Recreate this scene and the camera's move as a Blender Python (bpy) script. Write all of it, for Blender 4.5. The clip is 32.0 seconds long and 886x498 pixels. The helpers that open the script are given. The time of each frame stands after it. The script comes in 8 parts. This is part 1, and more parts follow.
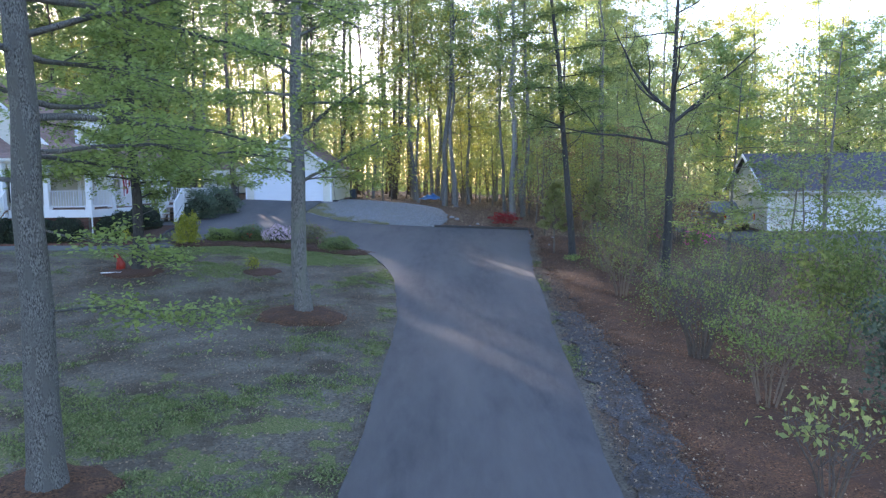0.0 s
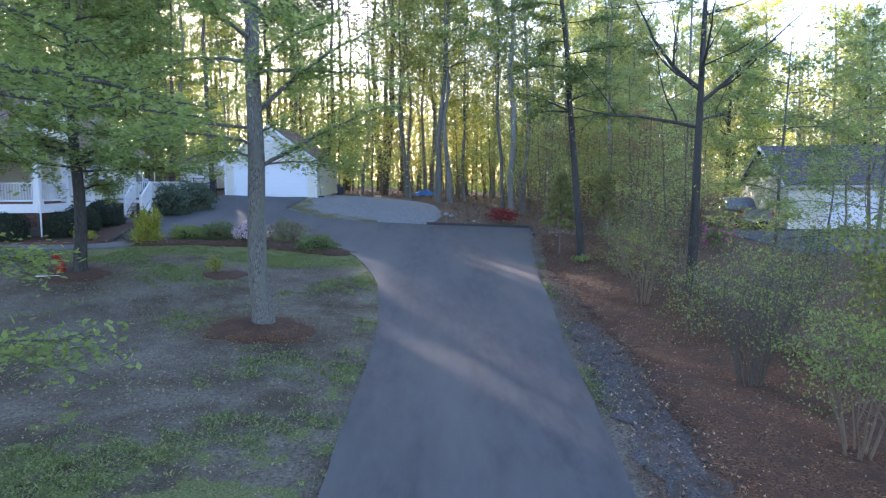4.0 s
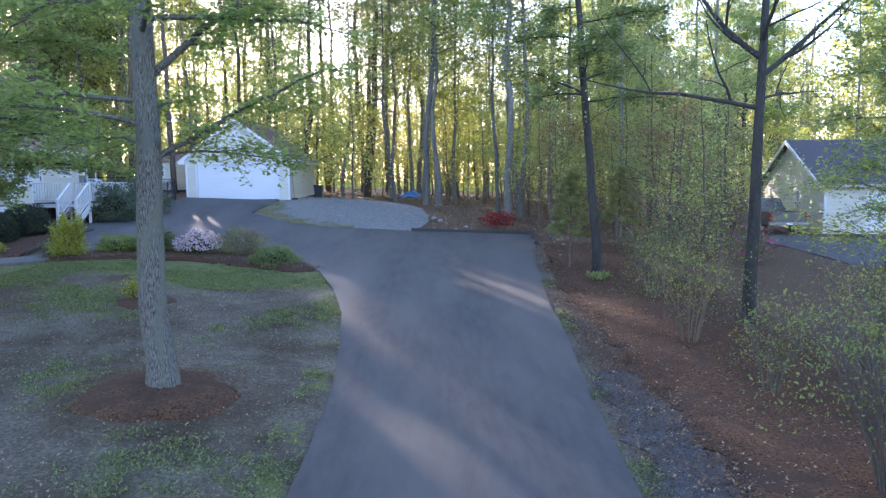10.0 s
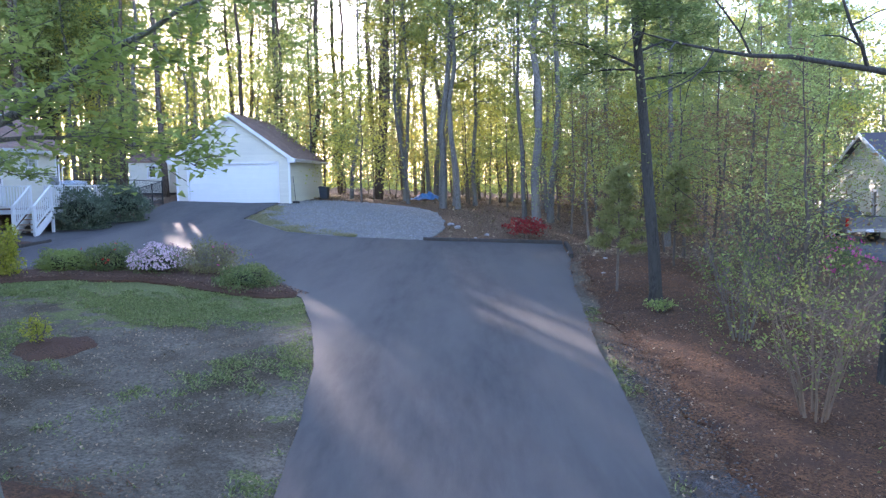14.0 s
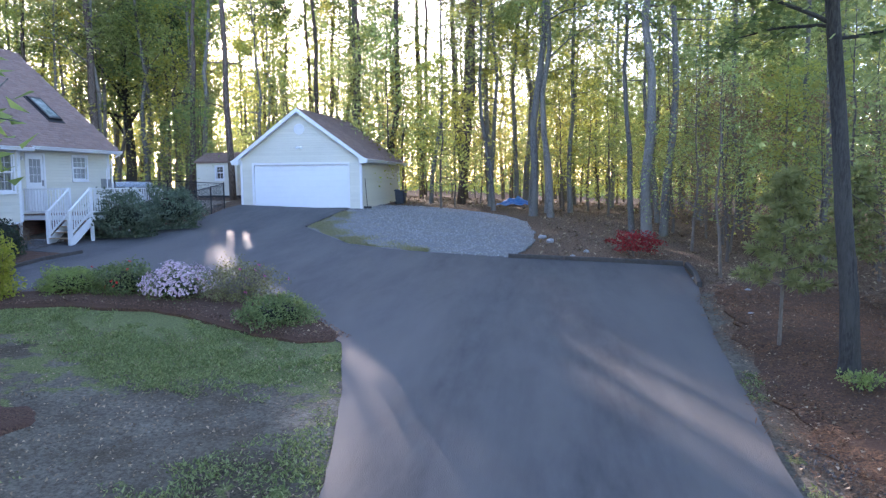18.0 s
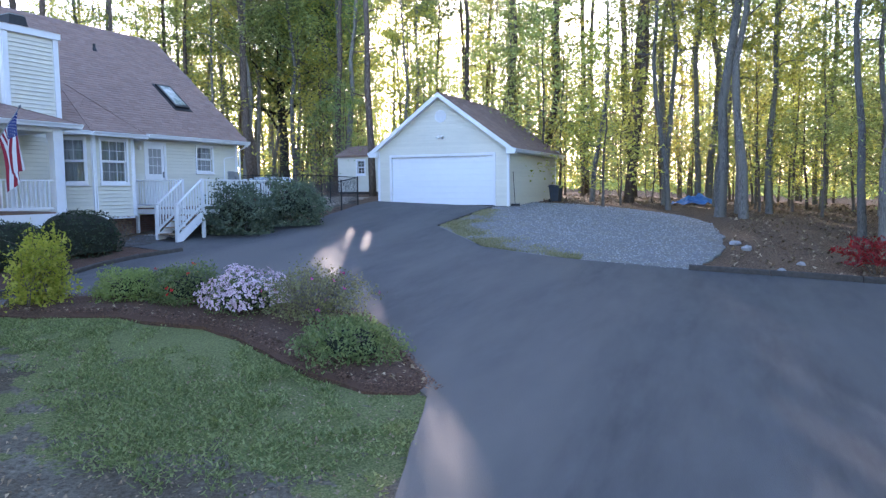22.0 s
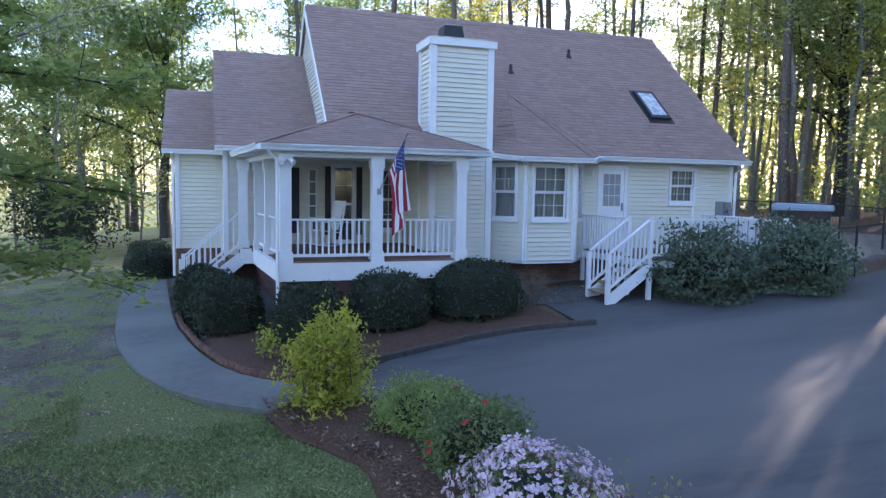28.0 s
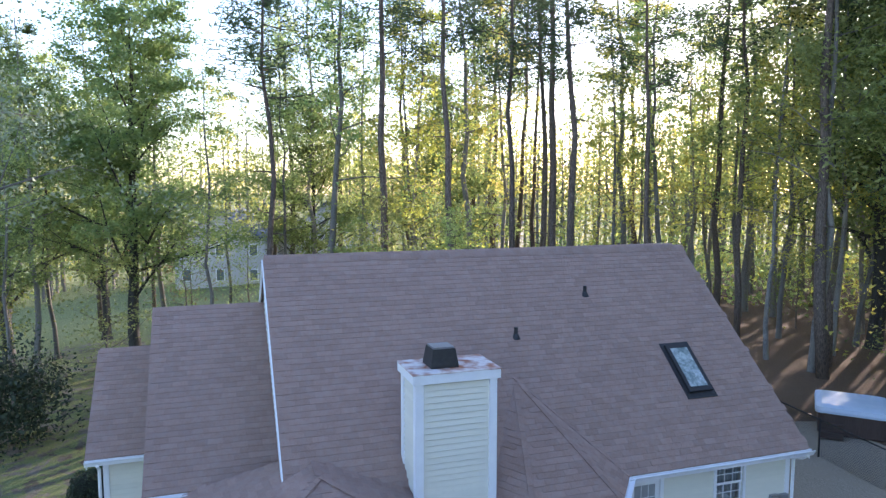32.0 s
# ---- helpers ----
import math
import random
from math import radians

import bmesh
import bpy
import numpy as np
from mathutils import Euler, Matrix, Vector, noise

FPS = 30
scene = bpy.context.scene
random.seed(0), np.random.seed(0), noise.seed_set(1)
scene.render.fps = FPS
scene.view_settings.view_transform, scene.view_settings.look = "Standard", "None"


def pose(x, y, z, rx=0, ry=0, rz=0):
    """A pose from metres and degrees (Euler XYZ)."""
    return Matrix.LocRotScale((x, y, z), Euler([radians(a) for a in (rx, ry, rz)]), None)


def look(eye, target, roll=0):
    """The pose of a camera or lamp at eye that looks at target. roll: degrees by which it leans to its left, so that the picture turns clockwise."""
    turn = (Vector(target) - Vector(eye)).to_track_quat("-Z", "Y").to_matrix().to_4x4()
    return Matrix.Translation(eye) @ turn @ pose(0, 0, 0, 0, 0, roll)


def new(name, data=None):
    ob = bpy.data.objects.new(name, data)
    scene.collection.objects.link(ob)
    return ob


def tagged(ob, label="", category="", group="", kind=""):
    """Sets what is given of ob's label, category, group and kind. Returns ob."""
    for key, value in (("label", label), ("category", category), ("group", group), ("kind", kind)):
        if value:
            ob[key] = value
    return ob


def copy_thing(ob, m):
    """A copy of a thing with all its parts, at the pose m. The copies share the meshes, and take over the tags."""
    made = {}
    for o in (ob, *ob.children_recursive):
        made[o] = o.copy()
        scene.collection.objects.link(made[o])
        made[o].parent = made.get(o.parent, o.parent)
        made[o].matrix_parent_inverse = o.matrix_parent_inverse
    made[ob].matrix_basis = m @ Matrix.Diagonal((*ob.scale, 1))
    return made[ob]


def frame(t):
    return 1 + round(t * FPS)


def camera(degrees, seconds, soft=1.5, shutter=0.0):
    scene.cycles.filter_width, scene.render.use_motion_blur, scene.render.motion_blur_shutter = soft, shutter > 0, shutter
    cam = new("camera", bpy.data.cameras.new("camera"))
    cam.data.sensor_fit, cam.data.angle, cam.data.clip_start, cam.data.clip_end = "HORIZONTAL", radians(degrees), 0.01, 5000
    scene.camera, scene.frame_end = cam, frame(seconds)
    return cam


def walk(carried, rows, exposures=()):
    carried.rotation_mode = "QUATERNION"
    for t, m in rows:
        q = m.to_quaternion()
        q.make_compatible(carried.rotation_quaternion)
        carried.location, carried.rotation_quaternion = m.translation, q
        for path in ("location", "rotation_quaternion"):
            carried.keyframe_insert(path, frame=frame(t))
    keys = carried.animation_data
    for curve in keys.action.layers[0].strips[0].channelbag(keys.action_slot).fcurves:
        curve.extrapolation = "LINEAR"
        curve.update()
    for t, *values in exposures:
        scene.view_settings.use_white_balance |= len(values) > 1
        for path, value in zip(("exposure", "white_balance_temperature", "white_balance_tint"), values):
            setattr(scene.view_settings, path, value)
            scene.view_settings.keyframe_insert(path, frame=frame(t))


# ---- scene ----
cam = camera(65.6, 32.0, soft=1.35)
EXPO = 2.4
METRES, EYE, TILT, LEAN, TURN = 38.5, 4.081, 0.0, 0.0, 0.0
ROWS = [
    (0.0, 0.0, 0.0, 0.0, -0.04, -5.49, 0.43),
    (0.5, 0.0002, 0.0112, -0.0013, -0.05, -5.5, 0.45),
    (1.0, 0.001, 0.0225, -0.0017, -0.03, -5.52, 0.44),
    (1.5, 0.0017, 0.0335, -0.0013, -0.04, -5.5, 0.45),
    (2.0, 0.0025, 0.0447, -0.0014, -0.05, -5.5, 0.46),
    (2.5, 0.0028, 0.0558, -0.0018, -0.13, -5.5, 0.45),
    (3.0, 0.0029, 0.0667, -0.0049, -0.16, -5.52, 0.4),
    (3.5, 0.0031, 0.0773, -0.0084, -0.15, -5.54, 0.38),
    (4.0, 0.004, 0.0874, -0.0082, -0.38, -5.55, 0.38),
    (4.5, 0.0038, 0.0971, -0.0083, -1.05, -5.57, 0.42),
    (6.5, 0.0063, 0.1323, -0.0103, -1.0, -5.47, 0.54),
    (7.0, 0.0067, 0.1407, -0.0103, -1.02, -5.5, 0.53),
    (7.5, 0.0072, 0.1502, -0.0101, -1.03, -5.5, 0.54),
    (8.0, 0.0078, 0.1614, -0.0102, -1.04, -5.5, 0.55),
    (8.5, 0.0083, 0.1737, -0.0101, -1.06, -5.49, 0.56),
    (9.0, 0.0089, 0.187, -0.0098, -1.06, -5.48, 0.57),
    (9.5, 0.0094, 0.2011, -0.0095, -1.08, -5.48, 0.55),
    (10.0, 0.0102, 0.2156, -0.0094, -1.08, -5.5, 0.56),
    (10.5, 0.0107, 0.23, -0.0092, -1.11, -5.51, 0.62),
    (11.0, 0.0118, 0.2451, -0.0089, -1.11, -5.53, 0.64),
    (11.5, 0.0134, 0.2604, -0.0087, -1.1, -5.52, 0.69),
    (12.0, 0.0146, 0.2757, -0.0086, -1.09, -5.51, 0.71),
    (12.5, 0.0158, 0.2908, -0.0085, -1.1, -5.52, 0.77),
    (13.0, 0.0169, 0.3058, -0.0084, -1.07, -5.51, 0.81),
    (13.5, 0.0174, 0.3215, -0.0083, -0.36, -5.49, 0.77),
    (14.0, 0.0184, 0.3368, -0.0079, 0.82, -5.5, 0.8),
    (14.5, 0.0193, 0.352, -0.0069, 1.95, -5.47, 0.77),
    (15.0, 0.0199, 0.3673, -0.0055, 3.06, -5.42, 0.76),
    (15.5, 0.0201, 0.3824, -0.0051, 4.16, -5.41, 0.75),
    (17.5, 0.0175, 0.4435, -0.0044, 7.27, -5.36, 0.53),
    (18.0, 0.0163, 0.4585, -0.0045, 8.27, -5.34, 0.5),
    (18.5, 0.0151, 0.4739, -0.0047, 10.63, -5.3, 0.56),
    (19.0, 0.0143, 0.4888, -0.0048, 13.06, -5.27, 0.5),
    (19.5, 0.0133, 0.5036, -0.0059, 14.97, -5.25, 0.46),
    (20.0, 0.0122, 0.5184, -0.0085, 16.81, -5.16, 0.47),
    (20.5, 0.0113, 0.5333, -0.0103, 18.86, -5.12, 0.41),
    (21.0, 0.0109, 0.5486, -0.0122, 19.56, -5.1, 0.46),
    (21.5, 0.0092, 0.564, -0.0133, 20.0, -5.07, 0.46),
    (22.0, 0.0057, 0.5798, -0.0138, 22.05, -5.03, 0.45),
    (22.5, 0.0018, 0.5971, -0.0138, 26.5, -4.92, 0.33),
    (23.0, -0.0029, 0.6146, -0.0139, 29.24, -4.83, 0.31),
    (23.5, -0.0092, 0.6325, -0.0146, 31.98, -4.77, 0.25),
    (24.0, -0.0168, 0.6511, -0.015, 35.3, -4.7, 0.15),
    (24.5, -0.0254, 0.6708, -0.0154, 39.01, -4.62, 0.07),
    (25.0, -0.0357, 0.6919, -0.0148, 42.81, -4.57, -0.04),
    (25.5, -0.0485, 0.7146, -0.014, 47.13, -4.46, -0.17),
    (26.0, -0.0594, 0.7342, -0.0125, 54.04, -4.23, -0.47),
    (26.5, -0.0611, 0.7433, -0.0125, 60.2, -4.24, -0.66),
    (28.5, -0.0696, 0.7633, 0.0252, 67.32, -4.9, -0.87),
    (29.0, -0.0777, 0.7673, 0.0439, 67.26, -4.93, -0.76),
    (29.5, -0.0881, 0.7717, 0.0636, 67.21, -4.98, -0.67),
    (30.0, -0.1004, 0.7765, 0.0826, 67.15, -5.02, -0.56),
    (30.5, -0.1155, 0.7828, 0.1046, 67.1, -5.06, -0.45),
    (31.0, -0.1312, 0.7896, 0.1308, 67.06, -5.13, -0.33),
    (31.5, -0.1479, 0.7967, 0.1596, 67.0, -5.15, -0.23),
    (32.0, -0.1648, 0.8051, 0.1906, 66.98, -5.21, -0.04),
]
walk(cam, [(t, pose(0, 0, EYE, TILT, LEAN, TURN) @ pose(METRES * x, METRES * y, METRES * z, 90 + pitch, roll, yaw)) for t, x, y, z, yaw, pitch, roll in ROWS],
     exposures=((0.0, EXPO + 0.05, 5850, 25), (10.0, EXPO + 0.2, 5820, 27), (15.5, EXPO + 0.4, 5860, 30), (20.0, EXPO + 0.24, 5810, 27), (23.0, EXPO + 0.33, 5820, 27), (26.0, EXPO + 0.08, 5740, 26), (29.0, EXPO + 0.05, 5840, 28), (32.0, EXPO - 0.22, 5900, 24)))

# ---- world, sun ----
SUN_AZ, SUN_EL = 26.0, 14.0   # degrees left of +y, degrees above the horizon
world = bpy.data.worlds.new("world")
scene.world = world
world.use_nodes = True
wn = world.node_tree
sky = wn.nodes.new("ShaderNodeTexSky")
sky.sky_type, sky.sun_disc = 'NISHITA', False
sky.sun_elevation, sky.sun_rotation = radians(SUN_EL), radians(-SUN_AZ)
sky.air_density, sky.dust_density, sky.ozone_density = 1.0, 1.0, 1.5
wn.nodes["Background"].inputs["Strength"].default_value = 0.15
wn.links.new(sky.outputs[0], wn.nodes["Background"].inputs["Color"])
sun_way = Vector((-math.sin(radians(SUN_AZ)) * math.cos(radians(SUN_EL)), math.cos(radians(SUN_AZ)) * math.cos(radians(SUN_EL)), math.sin(radians(SUN_EL))))
sun_data = bpy.data.lights.new("sun", 'SUN')
sun_data.energy, sun_data.angle, sun_data.color = 4.2, radians(0.6), (1.0, 0.83, 0.62)
sun = new("sun", sun_data)
sun.matrix_world = look(sun_way * 100, (0, 0, 0))


# ---- materials ----
def mat(name, c1, c2=None, scale=4.0, rough=0.8, bump=0.0, bump_scale=None, metallic=0.0, stretch=(1, 1, 1), c3=None, big=0.35, island=0.0, obj=0.0, spec=0.4, detail=6, local=False, sharp=0.2):
    """Two-scale noise colour over world positions, with grain bump and per-piece variation."""
    m = bpy.data.materials.new(name)
    m.use_nodes = True
    nt = m.node_tree
    b = nt.nodes["Principled BSDF"]
    L = nt.links.new
    N = nt.nodes.new
    b.inputs["Roughness"].default_value, b.inputs["Metallic"].default_value = rough, metallic
    b.inputs["Specular IOR Level"].default_value = spec
    if local:
        src = N("ShaderNodeTexCoord").outputs["Object"]
    else:
        src = N("ShaderNodeNewGeometry").outputs["Position"]
    mp = N("ShaderNodeMapping")
    mp.inputs["Scale"].default_value = stretch
    L(src, mp.inputs["Vector"])
    n1 = N("ShaderNodeTexNoise")
    n1.inputs["Scale"].default_value, n1.inputs["Detail"].default_value, n1.inputs["Roughness"].default_value = scale, detail, 0.65
    L(mp.outputs[0], n1.inputs["Vector"])
    r1 = N("ShaderNodeValToRGB")
    c2 = c2 or tuple(v * 0.8 for v in c1)
    r1.color_ramp.elements[0].position, r1.color_ramp.elements[1].position = 0.5 - sharp, 0.5 + sharp
    r1.color_ramp.elements[0].color, r1.color_ramp.elements[1].color = (*c1, 1), (*c2, 1)
    L(n1.outputs["Fac"], r1.inputs[0])
    col = r1.outputs[0]
    n2 = N("ShaderNodeTexNoise")
    n2.inputs["Scale"].default_value, n2.inputs["Detail"].default_value = scale * 0.11, 4
    L(mp.outputs[0], n2.inputs["Vector"])
    if c3:
        r2 = N("ShaderNodeValToRGB")
        r2.color_ramp.elements[0].position, r2.color_ramp.elements[1].position = 0.42, 0.66
        L(n2.outputs["Fac"], r2.inputs[0])
        mx = N("ShaderNodeMixRGB")
        L(r2.outputs[0], mx.inputs[0]), L(col, mx.inputs[1])
        mx.inputs[2].default_value = (*c3, 1)
        col = mx.outputs[0]
    h = N("ShaderNodeHueSaturation")
    add = N("ShaderNodeMath")
    add.operation = 'MULTIPLY_ADD'
    L(n2.outputs["Fac"], add.inputs[0])
    add.inputs[1].default_value, add.inputs[2].default_value = big, 1.0 - big / 2
    val = add.outputs[0]
    for use, node, out in ((island, "ShaderNodeNewGeometry", "Random Per Island"), (obj, "ShaderNodeObjectInfo", "Random")):
        if use:
            a = N("ShaderNodeMath")
            a.operation = 'MULTIPLY_ADD'
            L(N(node).outputs[out], a.inputs[0])
            a.inputs[1].default_value, a.inputs[2].default_value = use, 1 - use / 2
            p = N("ShaderNodeMath")
            p.operation = 'MULTIPLY'
            L(val, p.inputs[0]), L(a.outputs[0], p.inputs[1])
            val = p.outputs[0]
    L(val, h.inputs["Value"]), L(col, h.inputs["Color"])
    L(h.outputs[0], b.inputs["Base Color"])
    if bump:
        n3 = N("ShaderNodeTexNoise")
        n3.inputs["Scale"].default_value, n3.inputs["Detail"].default_value = bump_scale or scale * 3, 5
        L(mp.outputs[0], n3.inputs["Vector"])
        bp = N("ShaderNodeBump")
        bp.inputs["Strength"].default_value, bp.inputs["Distance"].default_value = bump, 0.02
        L(n3.outputs["Fac"], bp.inputs["Height"]), L(bp.outputs[0], b.inputs["Normal"])
    return m


def leaf_mat(name, c1, c2, trans=0.5, obj=0.35, hue=0.0, rough=0.6):
    """Leaves: part reflected, part let through; colour varies leaf by leaf and plant by plant."""
    m = bpy.data.materials.new(name)
    m.use_nodes = True
    nt = m.node_tree
    L, N = nt.links.new, nt.nodes.new
    nt.nodes.remove(nt.nodes["Principled BSDF"])
    geo, inf = N("ShaderNodeNewGeometry"), N("ShaderNodeObjectInfo")
    mx = N("ShaderNodeMixRGB")
    mx.inputs[1].default_value, mx.inputs[2].default_value = (*c1, 1), (*c2, 1)
    L(geo.outputs["Random Per Island"], mx.inputs[0])
    h = N("ShaderNodeHueSaturation")
    a = N("ShaderNodeMath")
    a.operation = 'MULTIPLY_ADD'
    a.inputs[1].default_value, a.inputs[2].default_value = obj, 1 - obj / 2
    L(inf.outputs["Random"], a.inputs[0]), L(a.outputs[0], h.inputs["Value"])
    if hue:
        q = N("ShaderNodeMath")
        q.operation = 'MULTIPLY_ADD'
        q.inputs[1].default_value, q.inputs[2].default_value = hue, 0.5 - hue / 2
        L(inf.outputs["Random"], q.inputs[0]), L(q.outputs[0], h.inputs["Hue"])
    L(mx.outputs[0], h.inputs["Color"])
    d, t, g = N("ShaderNodeBsdfDiffuse"), N("ShaderNodeBsdfTranslucent"), N("ShaderNodeBsdfGlossy")
    L(h.outputs[0], d.inputs[0]), L(h.outputs[0], t.inputs[0])
    g.inputs["Roughness"].default_value = rough
    g.inputs["Color"].default_value = (0.5, 0.5, 0.5, 1)
    s1, s2 = N("ShaderNodeMixShader"), N("ShaderNodeMixShader")
    s1.inputs[0].default_value, s2.inputs[0].default_value = trans, 0.06
    L(d.outputs[0], s1.inputs[1]), L(t.outputs[0], s1.inputs[2])
    L(s1.outputs[0], s2.inputs[1]), L(g.outputs[0], s2.inputs[2])
    L(s2.outputs[0], nt.nodes["Material Output"].inputs["Surface"])
    return m


def glass_mat(name, tint=(0.75, 0.82, 0.85), gloss=0.12):
    m = bpy.data.materials.new(name)
    m.use_nodes = True
    nt = m.node_tree
    L, N = nt.links.new, nt.nodes.new
    nt.nodes.remove(nt.nodes["Principled BSDF"])
    fr, t, g, mx = N("ShaderNodeFresnel"), N("ShaderNodeBsdfTransparent"), N("ShaderNodeBsdfGlossy"), N("ShaderNodeMixShader")
    fr.inputs[0].default_value = 1.6
    t.inputs[0].default_value = (*tint, 1)
    g.inputs["Roughness"].default_value = 0.03
    a = N("ShaderNodeMath")
    a.operation = 'ADD'
    a.inputs[1].default_value = gloss
    L(fr.outputs[0], a.inputs[0]), L(a.outputs[0], mx.inputs[0])
    L(t.outputs[0], mx.inputs[1]), L(g.outputs[0], mx.inputs[2])
    L(mx.outputs[0], nt.nodes["Material Output"].inputs["Surface"])
    return m


ASPHALT = mat("asphalt", (0.050, 0.050, 0.051), (0.093, 0.092, 0.090), 2.6, 0.75, 0.35, 90, c3=(0.105, 0.100, 0.092), big=0.45, spec=0.5, stretch=(1.5, 0.34, 1), detail=13, sharp=0.2)
SAND = mat("pale_sandy_gravel", (0.26, 0.215, 0.16), (0.41, 0.35, 0.275), 26.0, 0.95, 0.6, 60, c3=(0.30, 0.25, 0.19), sharp=0.12)
CONCRETE = mat("concrete", (0.16, 0.163, 0.148), (0.118, 0.12, 0.108), 6.0, 0.85, 0.2, 60, c3=(0.165, 0.172, 0.15))
GRAVEL_BED = mat("gravel_bed", (0.17, 0.17, 0.17), (0.24, 0.24, 0.24), 30.0, 0.9, 0.8, 70, c3=(0.2, 0.19, 0.16))
GRAVEL_STONE = mat("gravel_stone", (0.26, 0.26, 0.27), (0.36, 0.36, 0.36), 20.0, 0.85, 0.2, island=0.7, c3=(0.3, 0.28, 0.25))
DARK_GRAVEL = mat("dark_gravel", (0.045, 0.045, 0.046), (0.15, 0.145, 0.138), 34.0, 0.9, 0.9, 60, island=0.9, c3=(0.07, 0.055, 0.04), sharp=0.1, big=0.6)
MULCH = mat("mulch", (0.036, 0.019, 0.012), (0.155, 0.083, 0.049), 34.0, 0.95, 1.0, 50, c3=(0.085, 0.045, 0.029), big=0.6, sharp=0.11)
STRAW = mat("pine_straw", (0.036, 0.019, 0.011), (0.195, 0.098, 0.045), 22.0, 0.95, 1.0, 60, c3=(0.062, 0.034, 0.021), big=0.9, sharp=0.10, detail=9)
NEEDLE = mat("dry_pine_needles", (0.07, 0.034, 0.017), (0.23, 0.12, 0.058), 3.0, 0.9, island=1.0, big=1.0)
CHIP = mat("mulch_chip", (0.07, 0.036, 0.022), (0.21, 0.125, 0.08), 14.0, 0.9, island=1.2)
LITTER = mat("dry_leaf", (0.17, 0.115, 0.07), (0.36, 0.28, 0.18), 10.0, 0.9, island=1.1)
SIDING = mat("cream_siding", (0.70, 0.68, 0.58), (0.66, 0.645, 0.55), 3.0, 0.55, big=0.12, obj=0.07, stretch=(1, 1, 3))
WHITE = mat("white_paint", (0.80, 0.81, 0.82), (0.74, 0.75, 0.76), 5.0, 0.5, big=0.1)
DOOR_WHITE = mat("garage_door_white", (0.80, 0.82, 0.84), (0.77, 0.79, 0.81), 2.0, 0.4, big=0.08)
SHINGLE = mat("brown_shingle", (0.235, 0.148, 0.115), (0.345, 0.235, 0.188), 60.0, 0.95, 0.4, 160, obj=0.2, island=0.2, c3=(0.28, 0.20, 0.165), big=0.22)
BRICK = mat("dark_brick", (0.12, 0.06, 0.045), (0.19, 0.10, 0.075), 20.0, 0.9, 0.4, 60, obj=0.5, island=0.5)
MORTAR = mat("mortar", (0.2, 0.185, 0.165), (0.14, 0.13, 0.12), 14.0, 0.95, 0.3)
BARK = mat("grey_bark", (0.085, 0.079, 0.070), (0.25, 0.235, 0.21), 9.0, 0.95, 1.0, 14, stretch=(4, 4, 0.8), c3=(0.19, 0.18, 0.155), obj=0.5, sharp=0.14)
YARD_BARK = mat("pale_grey_bark", (0.06, 0.056, 0.05), (0.27, 0.26, 0.235), 13.0, 0.95, 1.0, 16, stretch=(5, 5, 0.9), c3=(0.16, 0.165, 0.135), obj=0.2, sharp=0.1)
ROUGH_BARK = mat("rough_flecked_bark", (0.036, 0.033, 0.03), (0.22, 0.215, 0.195), 26.0, 0.95, 1.0, 22, stretch=(3, 3, 1.0), c3=(0.10, 0.10, 0.088), sharp=0.09)
DARK_BARK = mat("dark_bark", (0.028, 0.026, 0.024), (0.085, 0.08, 0.072), 9.0, 0.95, 1.0, 14, stretch=(4, 4, 0.8), c3=(0.07, 0.068, 0.06), obj=0.2, sharp=0.14)
PINE_BARK = mat("pine_bark", (0.055, 0.043, 0.035), (0.18, 0.14, 0.11), 8.0, 0.95, 1.0, 10, stretch=(4, 4, 0.8), obj=0.4, sharp=0.14)
TWIG = mat("twig_bark", (0.10, 0.08, 0.065), (0.19, 0.16, 0.13), 9.0, 0.9, stretch=(4, 4, 1), obj=0.4)
PALE_TWIG = mat("smooth_tan_bark", (0.24, 0.18, 0.13), (0.15, 0.11, 0.08), 8.0, 0.8, stretch=(4, 4, 1))
DECK = mat("red_brown_decking", (0.15, 0.085, 0.06), (0.21, 0.13, 0.092), 8.0, 0.7, 0.2, stretch=(1, 6, 1), obj=0.3)
TREAD = mat("weathered_tread", (0.30, 0.21, 0.13), (0.38, 0.28, 0.18), 8.0, 0.8, 0.2, stretch=(6, 1, 1), obj=0.2)
BLACK = mat("black_metal", (0.015, 0.015, 0.017), (0.03, 0.03, 0.03), 10.0, 0.5)
GREY_METAL = mat("grey_metal", (0.35, 0.36, 0.37), (0.28, 0.29, 0.30), 8.0, 0.4, metallic=0.6)
SHUTTER = mat("dark_shutter", (0.018, 0.02, 0.024), (0.03, 0.032, 0.036), 6.0, 0.5)
# darkness of unlit interiors as a colour, for sheets behind the windows
ROOM_GLOOM = mat("room_gloom_black", (0.03, 0.03, 0.03), (0.045, 0.04, 0.04), 2.0, 0.9)
CURTAIN = mat("pale_curtain", (0.55, 0.55, 0.53), (0.42, 0.42, 0.42), 4.0, 0.9, stretch=(6, 6, 0.3))
GLASS = glass_mat("window_glass")
PANE_GREY = mat("curtained_pane", (0.30, 0.31, 0.32), (0.36, 0.37, 0.38), 3.0, 0.06, big=0.2, spec=0.8)
SKYGLASS = mat("skylight_glass", (0.10, 0.125, 0.12), (0.17, 0.19, 0.185), 4.0, 0.06, spec=1.0)
# pale blotches in the base colour imitate sky reflected in the pane
SKYPANE = mat("skylight_pane_painted_sky", (0.16, 0.21, 0.20), (0.42, 0.47, 0.46), 5.0, 0.08, spec=1.0, sharp=0.1)
TIMBER = mat("dark_edging_timber", (0.05, 0.045, 0.04), (0.09, 0.08, 0.07), 10.0, 0.9, 0.4, stretch=(1, 1, 1))
